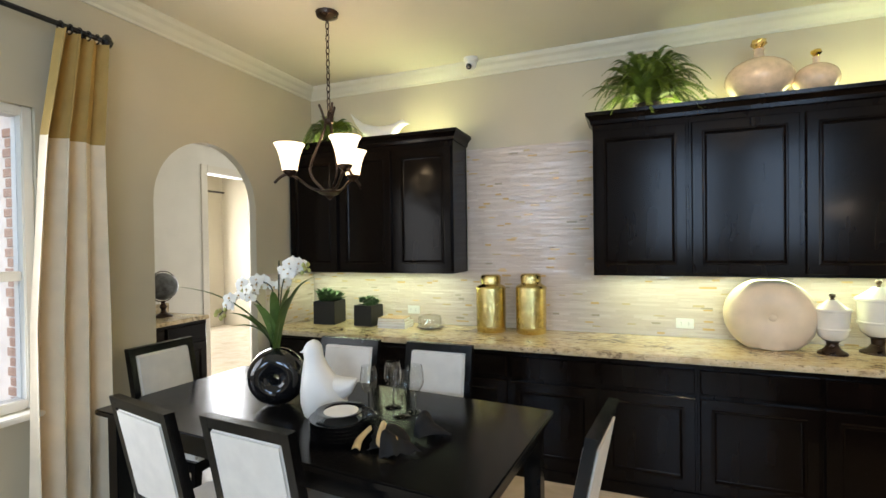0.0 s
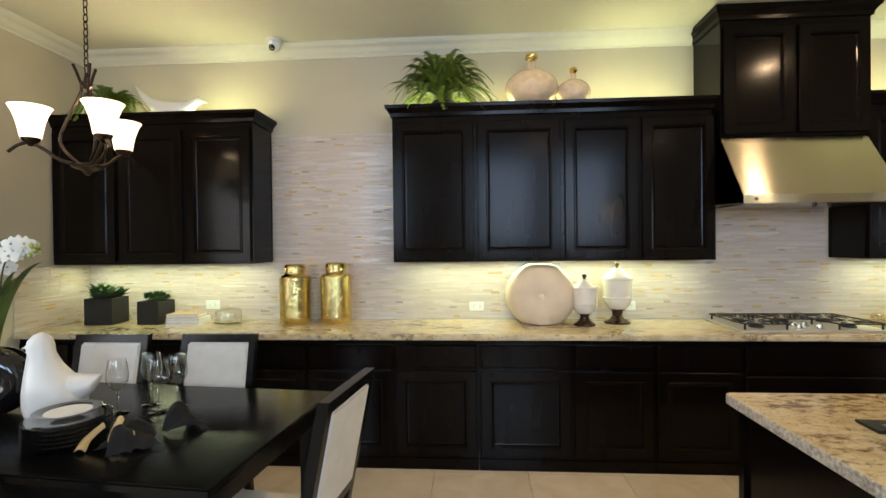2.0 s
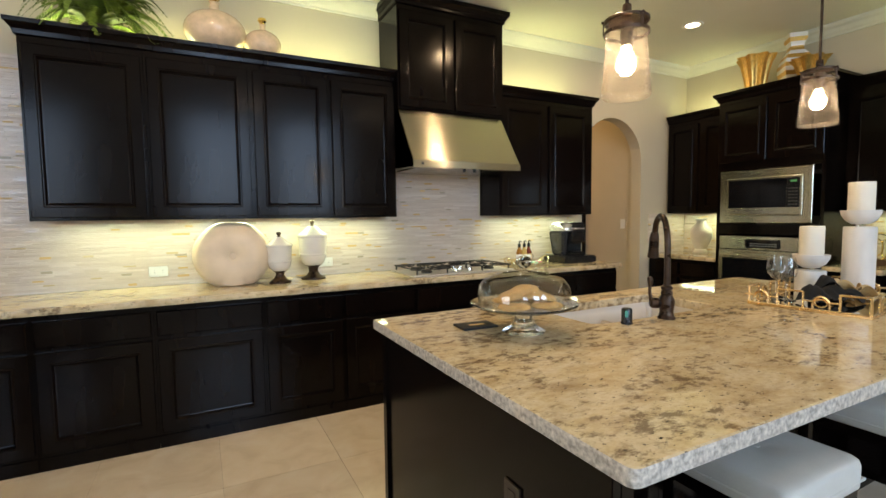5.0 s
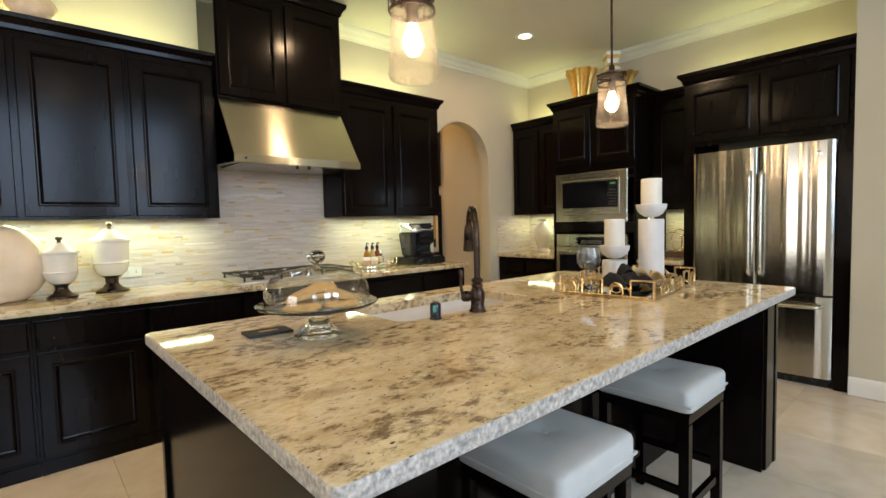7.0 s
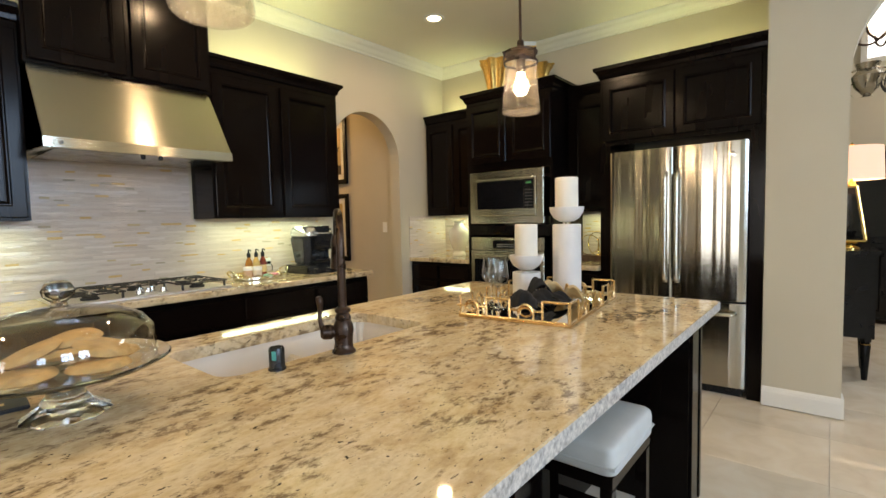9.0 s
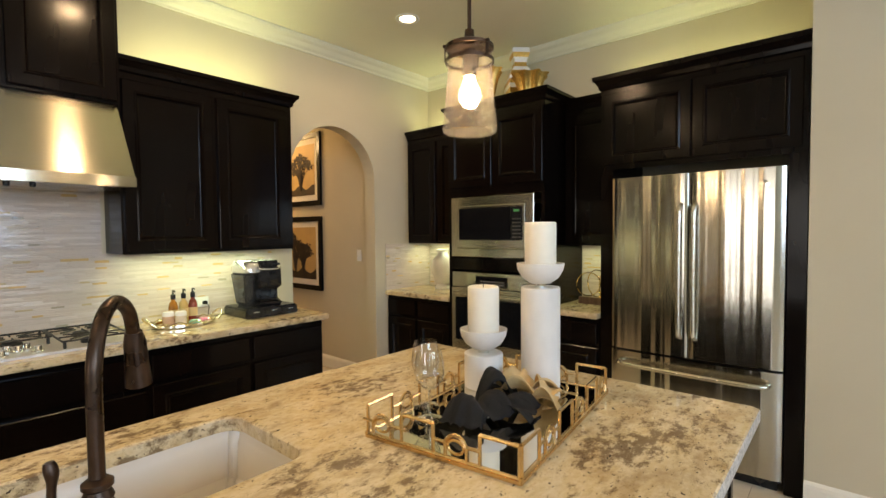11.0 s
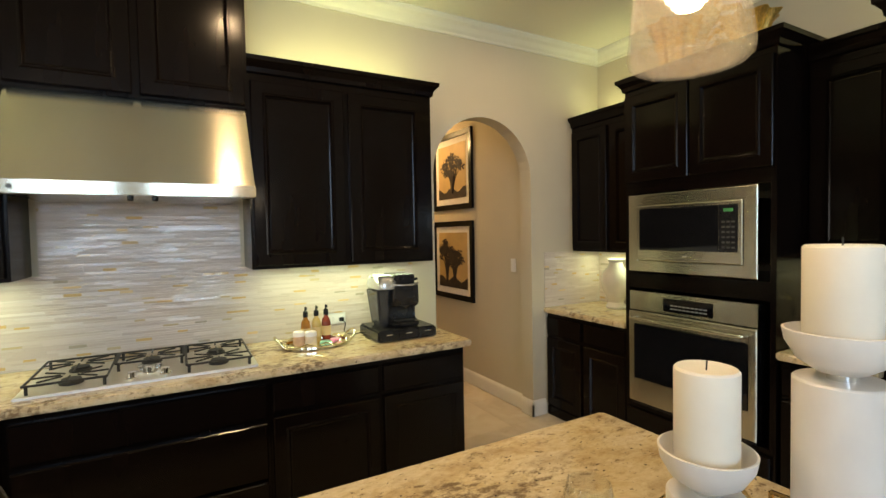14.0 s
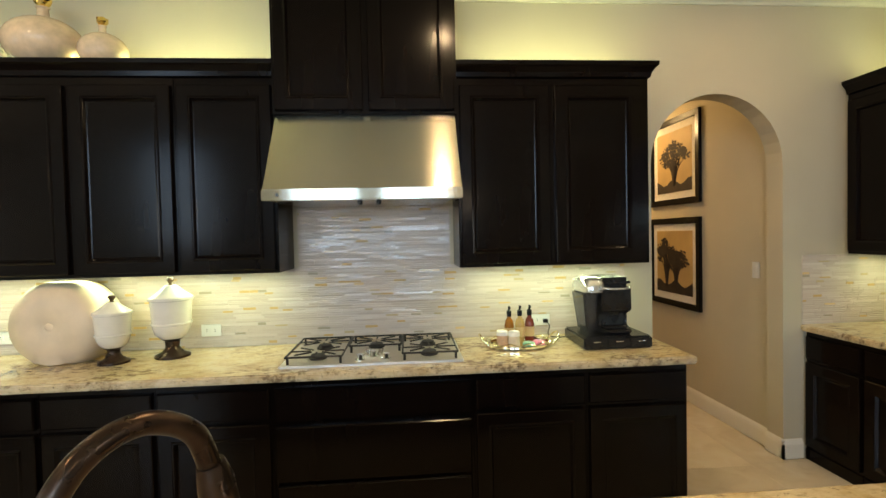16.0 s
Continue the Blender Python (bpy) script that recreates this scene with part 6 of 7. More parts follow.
# white dove
bm = bmesh.new()
secs = [(0.0, 0.0, 0.070, 0.065), (0.004, 0.012, 0.090, 0.078), (0.006, 0.07, 0.108, 0.092), (0.002, 0.13, 0.105, 0.090), (-0.012, 0.19, 0.085, 0.074), (-0.028, 0.24, 0.062, 0.055), (-0.036, 0.285, 0.047, 0.045), (-0.040, 0.315, 0.048, 0.046),
        (-0.040, 0.342, 0.042, 0.040), (-0.038, 0.362, 0.026, 0.026), (-0.037, 0.372, 0.006, 0.006)]
rr = [[bm.verts.new((cx + ax * math.cos(2 * math.pi * k / 28) * (1.0 + (0.0 if math.cos(2 * math.pi * k / 28) < 0 else 0.12 * math.exp(-((z - 0.10) / 0.06) ** 2))), ay * math.sin(2 * math.pi * k / 28), z)) for k in range(28)] for cx, z, ax, ay in secs]
for a, b in zip(rr, rr[1:]):
    for k in range(28):
        bm.faces.new((a[k], a[(k + 1) % 28], b[(k + 1) % 28], b[k]))
bm.faces.new(rr[0])
bm.faces.new(rr[-1])
tail = [(0.06, 0.125, 0.075, 0.065), (0.11, 0.135, 0.055, 0.052), (0.145, 0.150, 0.038, 0.040), (0.168, 0.172, 0.014, 0.030), (0.174, 0.180, 0.004, 0.012)]
tr_ = [[bm.verts.new((x, w * math.cos(2 * math.pi * k / 16), z + h * math.sin(2 * math.pi * k / 16))) for k in range(16)] for x, z, h, w in tail]
for a, b in zip(tr_, tr_[1:]):
    for k in range(16):
        bm.faces.new((a[k], a[(k + 1) % 16], b[(k + 1) % 16], b[k]))
bm.faces.new(tr_[-1])
lathe([(0.012, 0), (0.008, 0.012), (0, 0.03)], 10, bm, at=(0, 0, 0))
for v in bm.verts[-21:]:
    v.co = Vector((-0.078 - v.co.z, v.co.x, 0.318 + v.co.y - 0.3 * v.co.z))
solid("dove_figurine", bm, WHTC, "plain matt white ceramic dove on the dining table", "figurine", "bird figures", pose(-2.80, -1.86, TZ, 0, 0, 18), 60)

# plates
for k in range(6):
    p = thing("dinner_plate", pose(-2.575 + 0.002 * (k % 2), -2.035, TZ + 0.0005 + 0.0155 * k), "glossy black dinner plate in a stack", "plate", "stacked plates")
    part("plate", lathe([(0, 0.002), (0.08, 0.002), (0.085, 0.0), (0.09, 0.003), (0.135, 0.012), (0.138, 0.014), (0.134, 0.015), (0.09, 0.0068), (0, 0.0062)], 48), BLKC, p, smooth=40)
sp = thing("side_plate", pose(-2.578, -2.03, TZ + 0.104), "white side plate with a broad black rim", "plate", "stacked plates")
part("rim", lathe([(0.075, 0.002), (0.105, 0.010), (0.108, 0.012), (0.104, 0.0125), (0.075, 0.006)], 48), BLKC, sp, "black rim", 40)
part("centre", lathe([(0, -0.001), (0.0745, 0.0), (0.0745, 0.006), (0.06, 0.0055), (0, 0.005)], 48), WHTC, sp, "white centre", 40)


def wine_glass(m, h, r, group, label="clear stemmed wine glass, empty"):
    t = thing("wine_glass", m, label, "wine glass", group)
    s = h * 0.42
    part("foot", lathe([(0, 0), (r * 0.95, 0), (r * 0.95, 0.002), (r * 0.3, 0.006), (0.004, 0.014), (0, 0.014)], 32), GLASS, t, smooth=40)
    part("stem", lathe([(0.0038, 0.0142), (0.003, s * 0.5), (0.0045, s - 0.002), (0, s - 0.001)], 12), GLASS, t, smooth=40)
    out = [(0.001, s), (r * 0.5, s + h * 0.05), (r * 0.9, s + h * 0.16), (r, s + h * 0.26), (r * 0.93, s + h * 0.42), (r * 0.78, h)]
    inn = [(max(0.0, x - 0.0016), z + (0.002 if i < 2 else 0)) for i, (x, z) in enumerate(out)][::-1]
    part("bowl", lathe(out + inn, 32), THINGL, t, smooth=60)
    return t


for x, y in ((-2.60, -1.76), (-2.53, -1.64), (-2.43, -1.74), (-2.39, -1.67)):
    wine_glass(pose(x, y, TZ), 0.235, 0.043, "table glasses")


def napkin(name, m, w, h, seed, material, label, group):
    """A crumpled fan of cloth."""
    rn = random.Random(seed)
    bm = bmesh.new()
    n = 14
    rows = []
    ph = rn.uniform(0, 6)
    for i in range(n + 1):
        row = []
        for j in range(n + 1):
            u, v = i / n - 0.5, j / n
            spread = 0.25 + 0.75 * v ** 0.8
            x = w * u * spread * 2 * 0.5
            fold = math.sin(u * 17 + ph) * 0.10 * v + math.sin(u * 7 + v * 5 + ph) * 0.05
            y = -w * 0.8 * v + fold * w * 0.3
            z = 0.006 + h * math.sin(math.pi * min(1, v * 1.05)) ** 0.8 * (0.6 + 0.4 * math.cos(u * 3 + ph)) + abs(fold) * h * 1.3
            row.append(bm.verts.new((x, y, max(0.003, z))))
        rows.append(row)
    for i in range(n):
        for j in range(n):
            bm.faces.new((rows[i][j], rows[i + 1][j], rows[i + 1][j + 1], rows[i][j + 1]))
    ob = solid(name, bm, material, label, "napkin", group, m, 60)
    md = ob.modifiers.new("thick", "SOLIDIFY")
    md.thickness, md.offset = 0.002, 1
    return ob


for k, (x, y, rz, w, h) in enumerate(((-2.33, -2.03, 40, 0.17, 0.075), (-2.27, -1.99, -70, 0.20, 0.045), (-2.37, -2.06, 190, 0.15, 0.055), (-2.25, -1.96, 150, 0.16, 0.085))):
    napkin("black_napkin", pose(x, y, TZ, 0, 0, rz), w, h, k + 3, NAPB, "crumpled black cloth napkin on the table", "table napkins")


def ribbon(name, m, path, width, material, label, group):
    """A folded strip of cloth along a bent path, standing a little on edge."""
    bm = bmesh.new()
    pts = curve_pts(path, 20)
    rows = []
    for i, c in enumerate(pts):
        d = (pts[min(i + 1, len(pts) - 1)] - pts[max(i - 1, 0)]).normalized()
        sd = d.cross(Vector((0.25, -0.5, 0.85))).normalized()
        w = width * (0.55 + 0.45 * i / len(pts))
        rows.append([bm.verts.new(c + sd * w * q + Vector((0, 0, 0.006 * math.cos(q * 6)))) for q in (-0.5, -0.17, 0.17, 0.5)])
    for lo, hi in zip(rows, rows[1:]):
        for q in range(3):
            bm.faces.new((lo[q], lo[q + 1], hi[q + 1], hi[q]))
    ob = solid(name, bm, material, label, "napkin", group, m, 60)
    md = ob.modifiers.new("thick", "SOLIDIFY")
    md.thickness, md.offset = 0.002, 1


ribbon("gold_napkin", pose(-2.34, -2.075, TZ), [(-0.02, 0.03, 0.095), (-0.022, 0.005, 0.06), (-0.01, -0.02, 0.035), (0.03, -0.03, 0.036), (0.065, -0.015, 0.052)], 0.042, NAPG, "folded gold cloth napkin among black ones on the table", "table napkins")
ribbon("gold_napkin", pose(-2.43, -2.105, TZ), [(0.02, 0.04, 0.075), (0.0, 0.02, 0.055), (-0.012, -0.005, 0.035), (-0.005, -0.04, 0.012)], 0.034, NAPG, "folded gold cloth napkin among black ones on the table", "table napkins")

# ---- curtain and rod ----
cu = thing("curtain", N, "floor-length curtain, ochre band above cream, on a black rod", "curtain")


def pleats(z0, z1, n=90, rows=16):
    """Cloth gathered under its rings and spreading towards the floor, in a few deep folds."""
    bm = bmesh.new()
    g = []
    for r in range(rows + 1):
        z = z0 + (z1 - z0) * r / rows
        f = z / 2.72
        ya = float(np.interp(z, [0, 1.2, 2.14, 2.72], [-2.40, -2.385, -2.315, -2.22]))
        yb = float(np.interp(z, [0, 1.2, 2.14, 2.72], [-2.02, -2.01, -2.02, -1.985]))
        row = []
        for i in range(n + 1):
            u = i / n
            amp = 0.038 + 0.022 * (1 - f) + 0.010 * math.sin(u * 5 + 1)
            ph = u * math.pi * 6.4 + 0.35 * math.sin(z * 1.1 + u * 2)
            y = ya + (yb - ya) * u + 0.012 * math.sin(2 * ph)
            row.append(bm.verts.new((XL + 0.10 + amp * math.sin(ph) + 0.006 * math.sin(u * 27 + z * 2), y, z)))
        g.append(row)
    for a, b in zip(g, g[1:]):
        for i in range(n):
            bm.faces.new((a[i], a[i + 1], b[i + 1], b[i]))
    return bm


part("upper_band", pleats(2.155, 2.72), CURTG, cu, "ochre upper band", 60)
part("lower_cloth", pleats(0.012, 2.155), CURTW, cu, "cream lower cloth", 60)
rod = thing("curtain_rod", N, "black curtain rod with a ball finial", "curtain rod")
part("rod", tube([(XL + 0.10, -2.0, 2.745), (XL + 0.10, -4.5, 2.745)], 0.014, 12), BLKP, rod, smooth=40)
part("finial", lathe([(0, -0.035), (0.02, -0.028), (0.032, 0), (0.02, 0.028), (0.01, 0.04), (0, 0.042)], 20, at=(XL + 0.10, -1.965, 2.745)), BLKP, rod, smooth=40)
part("bracket", box(XL + 0.001, XL + 0.10, -2.09, -2.075, 2.72, 2.745, 0.002), BLKP, rod)
for k in range(5):
    y = -2.02 - 0.045 * k
    part("ring", tube([(XL + 0.10 + 0.024 * math.cos(a), y, 2.738 + 0.026 * math.sin(a)) for a in [2 * math.pi * i / 16 for i in range(16)]], 0.004, 6, closed=True), BLKP, rod)

# ---- on the island ----
CSX, CSY = 0.288, -2.377
cs = thing("cake_stand", pose(CSX, CSY, IT), "clear glass footed cake stand with a glass dome", "cake stand")
part("foot", lathe([(0, 0.001), (0.076, 0.001), (0.080, 0.005), (0.070, 0.012), (0.048, 0.026), (0.034, 0.048), (0.030, 0.064), (0.036, 0.080), (0.052, 0.090), (0, 0.0905)], 32, wave=lambda a, z: 1 + 0.05 * math.sin(10 * a)), GLASS, cs, smooth=50)
part("plate", lathe([(0, 0.0925), (0.15, 0.094), (0.190, 0.104), (0.200, 0.112), (0.197, 0.115), (0.187, 0.109), (0.15, 0.101), (0, 0.099)], 56), GLASS, cs, smooth=40)
out = [(0.170, 0.106), (0.173, 0.109), (0.172, 0.15), (0.167, 0.176), (0.148, 0.201), (0.11, 0.219), (0.06, 0.229), (0.02, 0.232)]
part("dome", lathe(out + [(max(0.012, r - 0.0025), z - 0.0025 if r < 0.169 else z) for r, z in out[::-1]], 56), THINGL, cs, smooth=40)
part("knob", lathe([(0.017, 0.2322), (0.014, 0.243), (0.027, 0.256), (0.030, 0.268), (0.022, 0.283), (0.010, 0.288), (0, 0.2885)], 24), GLASS, cs, smooth=40)
for k, (x, y, z, r, tip) in enumerate(((-0.075, -0.045, 0, 0.060, 0), (0.045, -0.075, 0, 0.058, 0), (0.09, 0.025, 0, 0.058, 0), (-0.02, 0.075, 0, 0.058, 0), (0.0, -0.005, 1, 0.058, 10), (0.06, -0.03, 1.35, 0.055, -16), (-0.045, 0.01, 1.6, 0.055, 18), (0.03, 0.03, 2.2, 0.052, 8))):
    bm = lathe([(0, 0), (r * 0.8, 0.0), (r, 0.007), (r * 0.9, 0.015), (r * 0.5, 0.019), (0, 0.020)], 22, wave=lambda a, z_: 1 + 0.04 * math.sin(3 * a) + 0.02 * math.sin(7 * a))
    solid("cookie", bm, COOKIE, "golden brown cookie on the cake stand", "cookie", "cookies", pose(CSX + x, CSY + y, IT + 0.1015 + 0.0205 * z, tip, tip * 0.5, 40 * k), 50)
co = thing("coaster", pose(0.175, -2.215, IT, 0, 0, -4), "flat black card with a gold print", "card")
part("card", box(-0.075, 0.075, -0.05, 0.05, 0.001, 0.010, 0.002), mat("black_card", (0.012, 0.012, 0.012), 0.5), co)
part("print", box(-0.03, 0.035, -0.012, 0.006, 0.0102, 0.0106), NAPG, co, "gold printed mark")
ag = thing("air_gap_cap", pose(0.728, -2.47, IT), "black cylindrical dishwasher air gap by the sink", "air gap")
part("cap", lathe([(0, 0.0), (0.024, 0.0), (0.024, 0.005), (0.021, 0.007), (0.021, 0.056), (0.018, 0.062), (0, 0.063)], 28), BLKP, ag, smooth=40)
part("sticker", box(-0.006, 0.006, -0.0225, -0.0212, 0.030, 0.055, 0.0005), mat("teal_sticker", (0.05, 0.32, 0.28), 0.5), ag, "small teal sticker", m=pose(0, 0, 0, 0, 0, -50))

ty = thing("mirror_tray", pose(1.60, -2.925, IT, 0, 0, 7), "mirrored tray with an openwork brass geometric rail", "tray")
TW, TD = 0.70, 0.46
part("base", box(0, TW, 0, TD, 0.001, 0.012, 0.002), GOLDR, ty)
part("mirror", box(0.012, TW - 0.012, 0.012, TD - 0.012, 0.0125, 0.015), mat("tray_mirror", (0.75, 0.74, 0.68), 0.03, 1.0, vary=0.0), ty)


def rail_side(L, along):
    n = max(3, round(L / 0.115))
    step = L / n
    for i in range(n):
        bm = None
        u0, u1 = i * step + 0.008, (i + 1) * step - 0.008
        if i % 2 == 0:
            pts = [(u0, 0.014), (u0, 0.088), (u1, 0.088), (u1, 0.014)]
            for a, b in zip(pts, pts[1:]):
                bm = tube([along(*a), along(*b)], 0.0048, 6, bm)
        else:
            c = (u0 + u1) / 2
            rr_ = min(0.030, (u1 - u0) / 2)
            bm = tube([along(c - rr_, 0.014)] + [along(c - rr_ * math.cos(math.pi * k / 14), 0.042 + rr_ * math.sin(math.pi * k / 14)) for k in range(15)] + [along(c + rr_, 0.014)], 0.0048, 6)
            bm = tube([along(c + rr_ * 0.75 * math.cos(2 * math.pi * k / 20), 0.044 + rr_ * 0.55 * math.sin(2 * math.pi * k / 20)) for k in range(20)], 0.004, 6, bm, closed=True)
            bm = tube([along(u0 - 0.016, 0.050), along(c - rr_, 0.050)], 0.0045, 6, bm)
            bm = tube([along(c + rr_, 0.050), along(u1 + 0.016, 0.050)], 0.0045, 6, bm)
        part("rail_link", bm, GOLDR, ty, smooth=50)
    part("rail_foot", tube([along(0, 0.014), along(L, 0.014)], 0.005, 6), GOLDR, ty)


rail_side(TW, lambda u, z: (u, 0.005, z))
rail_side(TW, lambda u, z: (u, TD - 0.005, z))
rail_side(TD, lambda u, z: (0.005, u, z))
rail_side(TD, lambda u, z: (TW - 0.005, u, z))
TRZ = IT + 0.0155


def candle_holder(m, ph, label):
    t = thing("candle_holder", m, label, "candle holder", "marble holders")
    part("pillar", lathe([(0, 0), (0.064, 0), (0.067, 0.003), (0.067, ph - 0.003), (0.064, ph), (0, ph)], 40), MARB, t, smooth=40)
    part("joint", lathe([(0.02, ph), (0.02, ph + 0.012)], 20), CHROME, t)
    part("bowl", lathe([(0, ph + 0.012), (0.035, ph + 0.013), (0.062, ph + 0.032), (0.078, ph + 0.06), (0.082, ph + 0.082), (0.078, ph + 0.083), (0.07, ph + 0.062), (0.055, ph + 0.047), (0, ph + 0.045)], 40), MARB, t, smooth=50)
    return ph + 0.0455


def candle(m, h):
    t = thing("pillar_candle", m, "ivory wax pillar candle, unlit", "candle", "candles")
    part("wax", lathe([(0, 0), (0.052, 0), (0.054, 0.003), (0.054, h - 0.004), (0.050, h), (0.040, h - 0.003), (0, h - 0.005)], 40), WAX, t, smooth=40)
    part("wick", tube([(0, 0, h - 0.006), (0.002, 0, h + 0.012)], 0.0015, 6), IRON, t)


z = candle_holder(pose(2.19, -2.64, TRZ), 0.345, "tall white marble candle holder with a bowl top")
candle(pose(2.19, -2.64, TRZ + z + 0.0005), 0.178)
z = candle_holder(pose(2.06, -2.49, TRZ), 0.118, "short white marble candle holder with a bowl top")
candle(pose(2.06, -2.49, TRZ + z + 0.0005), 0.185)
wine_glass(pose(1.715, -2.55, TRZ), 0.205, 0.044, "island glasses")
wine_glass(pose(1.785, -2.47, TRZ), 0.205, 0.044, "island glasses")
for k, (x, y, rz, w, h, g) in enumerate(((1.84, -2.60, -20, 0.15, 0.11, 0), (1.90, -2.58, 60, 0.14, 0.10, 0), (1.82, -2.64, -80, 0.13, 0.07, 0), (1.88, -2.67, 20, 0.14, 0.07, 0), (1.97, -2.60, 50, 0.15, 0.13, 1), (2.03, -2.66, 80, 0.15, 0.10, 1), (1.98, -2.71, 30, 0.12, 0.07, 1), (2.05, -2.74, 110, 0.11, 0.07, 1), (1.98, -2.66, 150, 0.11, 0.05, 0))):
    napkin("gold_napkin" if g else "black_napkin", pose(x, y, TRZ, 0, 0, rz), w, h, 30 + k, NAPG if g else NAPB, "tan gold cloth napkin on the tray" if g else "crumpled black cloth napkin on the tray", "tray napkins")


def stool(m):
    t = thing("counter_stool", m, "backless counter stool with a tufted white leather seat", "stool", "counter stools")
    bm = bmesh.new()
    levels = []
    for ins, z in ((0.006, 0.545), (0.001, 0.55), (0, 0.57), (0, 0.615), (0.003, 0.628), (0.010, 0.635), (0.03, 0.640), (0.08, 0.643), (0.13, 0.642), (0.165, 0.638), (0.182, 0.633)):
        a, r = 0.196 - ins, max(0.004, min(0.03, (0.196 - ins) * 0.6))
        pts = []
        for cx, cy, a0 in ((a - r, a - r, 0), (r - a, a - r, 90), (r - a, r - a, 180), (a - r, r - a, 270)):
            pts += [(cx + r * math.cos(radians(a0 + 18 * q)), cy + r * math.sin(radians(a0 + 18 * q))) for q in range(6)]
        levels.append([bm.verts.new((x, y, z)) for x, y in pts])
    for lo, hi in zip(levels, levels[1:]):
        for q in range(24):
            bm.faces.new((lo[q], lo[(q + 1) % 24], hi[(q + 1) % 24], hi[q]))
    bm.faces.new(levels[0])
    bm.faces.new(levels[-1])
    part("seat", bm, LEAW, t, "white leather cushion", 50)
    part("button", lathe([(0, 0.637), (0.010, 0.635), (0.010, 0.630)], 16), LEAW, t, smooth=50)
    part("piping", tube([(sx * 0.195, sy * 0.195, 0.572) for sx, sy in ((-1, -1), (1, -1), (1, 1), (-1, 1))], 0.005, 6, closed=True), LEAW, t)
    part("seat_frame", box(-0.186, 0.186, -0.186, 0.186, 0.50, 0.544, 0.004), ESP, t)
    for sx in (-1, 1):
        for sy in (-1, 1):
            part("leg", box(sx * 0.166 - 0.019, sx * 0.166 + 0.019, sy * 0.166 - 0.019, sy * 0.166 + 0.019, 0, 0.499, 0.003), ESP, t)
    for s in (-1, 1):
        part("stretcher", box(-0.147, 0.147, s * 0.166 - 0.011, s * 0.166 + 0.011, 0.15, 0.18), ESP, t)
        part("stretcher", box(s * 0.166 - 0.011, s * 0.166 + 0.011, -0.147, 0.147, 0.21, 0.24), ESP, t)


stool(pose(0.72, -2.98, 0))
stool(pose(1.565, -2.965, 0))

# ---- right-hand counters ----
solid("urn_vase", lathe([(0, 0), (0.075, 0), (0.08, 0.015), (0.06, 0.05), (0.10, 0.14), (0.118, 0.22), (0.105, 0.29), (0.06, 0.335), (0.05, 0.37), (0.07, 0.395), (0.062, 0.395), (0.04, 0.36), (0, 0.33)], 36, wave=lambda a, z: 1 + 0.012 * math.sin(z * 260)), CREAM,
      "cream ribbed ceramic urn vase on the counter", "vase", m=pose(4.30, -0.36, CT), smooth=40)
rg = thing("ring_sculpture", pose(4.27, -1.95, CT), "interlocked gold wire rings on a wooden block", "sculpture")
part("block", box(-0.05, 0.05, -0.11, 0.11, 0, 0.055, 0.003), mat("brown_block", (0.14, 0.08, 0.05), 0.5, vary=0.3, vscale=8, stretch=(1, 8, 1)), rg)
for cy, cz, r, tlt in ((-0.02, 0.16, 0.105, 25), (0.05, 0.15, 0.09, -35), (-0.05, 0.14, 0.08, 60)):
    bm = tube([(0.0 + r * math.cos(a) * math.sin(radians(tlt)), cy + r * math.cos(a) * math.cos(radians(tlt)), cz + r * math.sin(a)) for a in [2 * math.pi * i / 40 for i in range(40)]], 0.004, 6, closed=True)
    part("ring", bm, GOLD, rg, smooth=50)

# ---- next room ----
cn = thing("console_cabinet", pose(4.80, -3.90, 0), "black painted console cabinet on turned gilt-ringed legs", "console table")
part("case", box(0.0, 0.46, 0.0, 1.0, 0.33, 0.97, 0.004), BLKW, cn)
part("top", box(-0.02, 0.48, -0.02, 1.02, 0.971, 1.0, 0.005), BLKW, cn)
for x in (0.05, 0.41):
    for y in (0.05, 0.5, 0.95):
        lg = part("leg", lathe([(0, 0), (0.018, 0), (0.022, 0.05), (0.034, 0.27), (0.024, 0.29), (0.036, 0.30), (0.036, 0.33), (0, 0.33)], 16, at=(x, y, 0)), BLKW, cn, smooth=40)
        part("ring", lathe([(0.030, 0.275), (0.034, 0.28), (0.030, 0.285)], 16, at=(x, y, 0)), GOLD, lg)
for y in (0.05, 0.5, 0.95):
    part("stretcher", box(0.07, 0.39, y - 0.012, y + 0.012, 0.10, 0.125), BLKW, cn)
lp = thing("table_lamp", pose(5.0, -3.74, 1.0), "gold A-frame table lamp with a white drum shade, lit", "table lamp")
part("base", lathe([(0, 0), (0.07, 0), (0.07, 0.015), (0.04, 0.03), (0.045, 0.045), (0, 0.05)], 24), GOLD, lp, smooth=40)
bm = tube([(0, -0.10, 0.07), (0, -0.035, 0.50)], 0.012, 8)
tube([(0, 0.10, 0.07), (0, 0.035, 0.50)], 0.012, 8, bm)
tube([(0, -0.10, 0.06), (0, 0.10, 0.06)], 0.012, 8, bm)
tube([(0, -0.035, 0.50), (0, 0.035, 0.50)], 0.014, 8, bm)
part("frame", bm, GOLD, lp, smooth=40)
part("neck", lathe([(0.035, 0.50), (0.03, 0.53), (0.012, 0.54), (0.012, 0.62), (0, 0.62)], 16), GOLD, lp)
part("shade", lathe([(0.20, 0.545), (0.188, 0.80), (0.185, 0.80), (0.197, 0.545)], 36), LAMPS, lp, "white drum shade", 40)
part("finial", lathe([(0.008, 0.62), (0.005, 0.81), (0.014, 0.825), (0, 0.84)], 12), GOLD, lp)
bulb_light("lamp_bulb", (5.0, -3.74, 1.68), 8, WARM, 0.04)
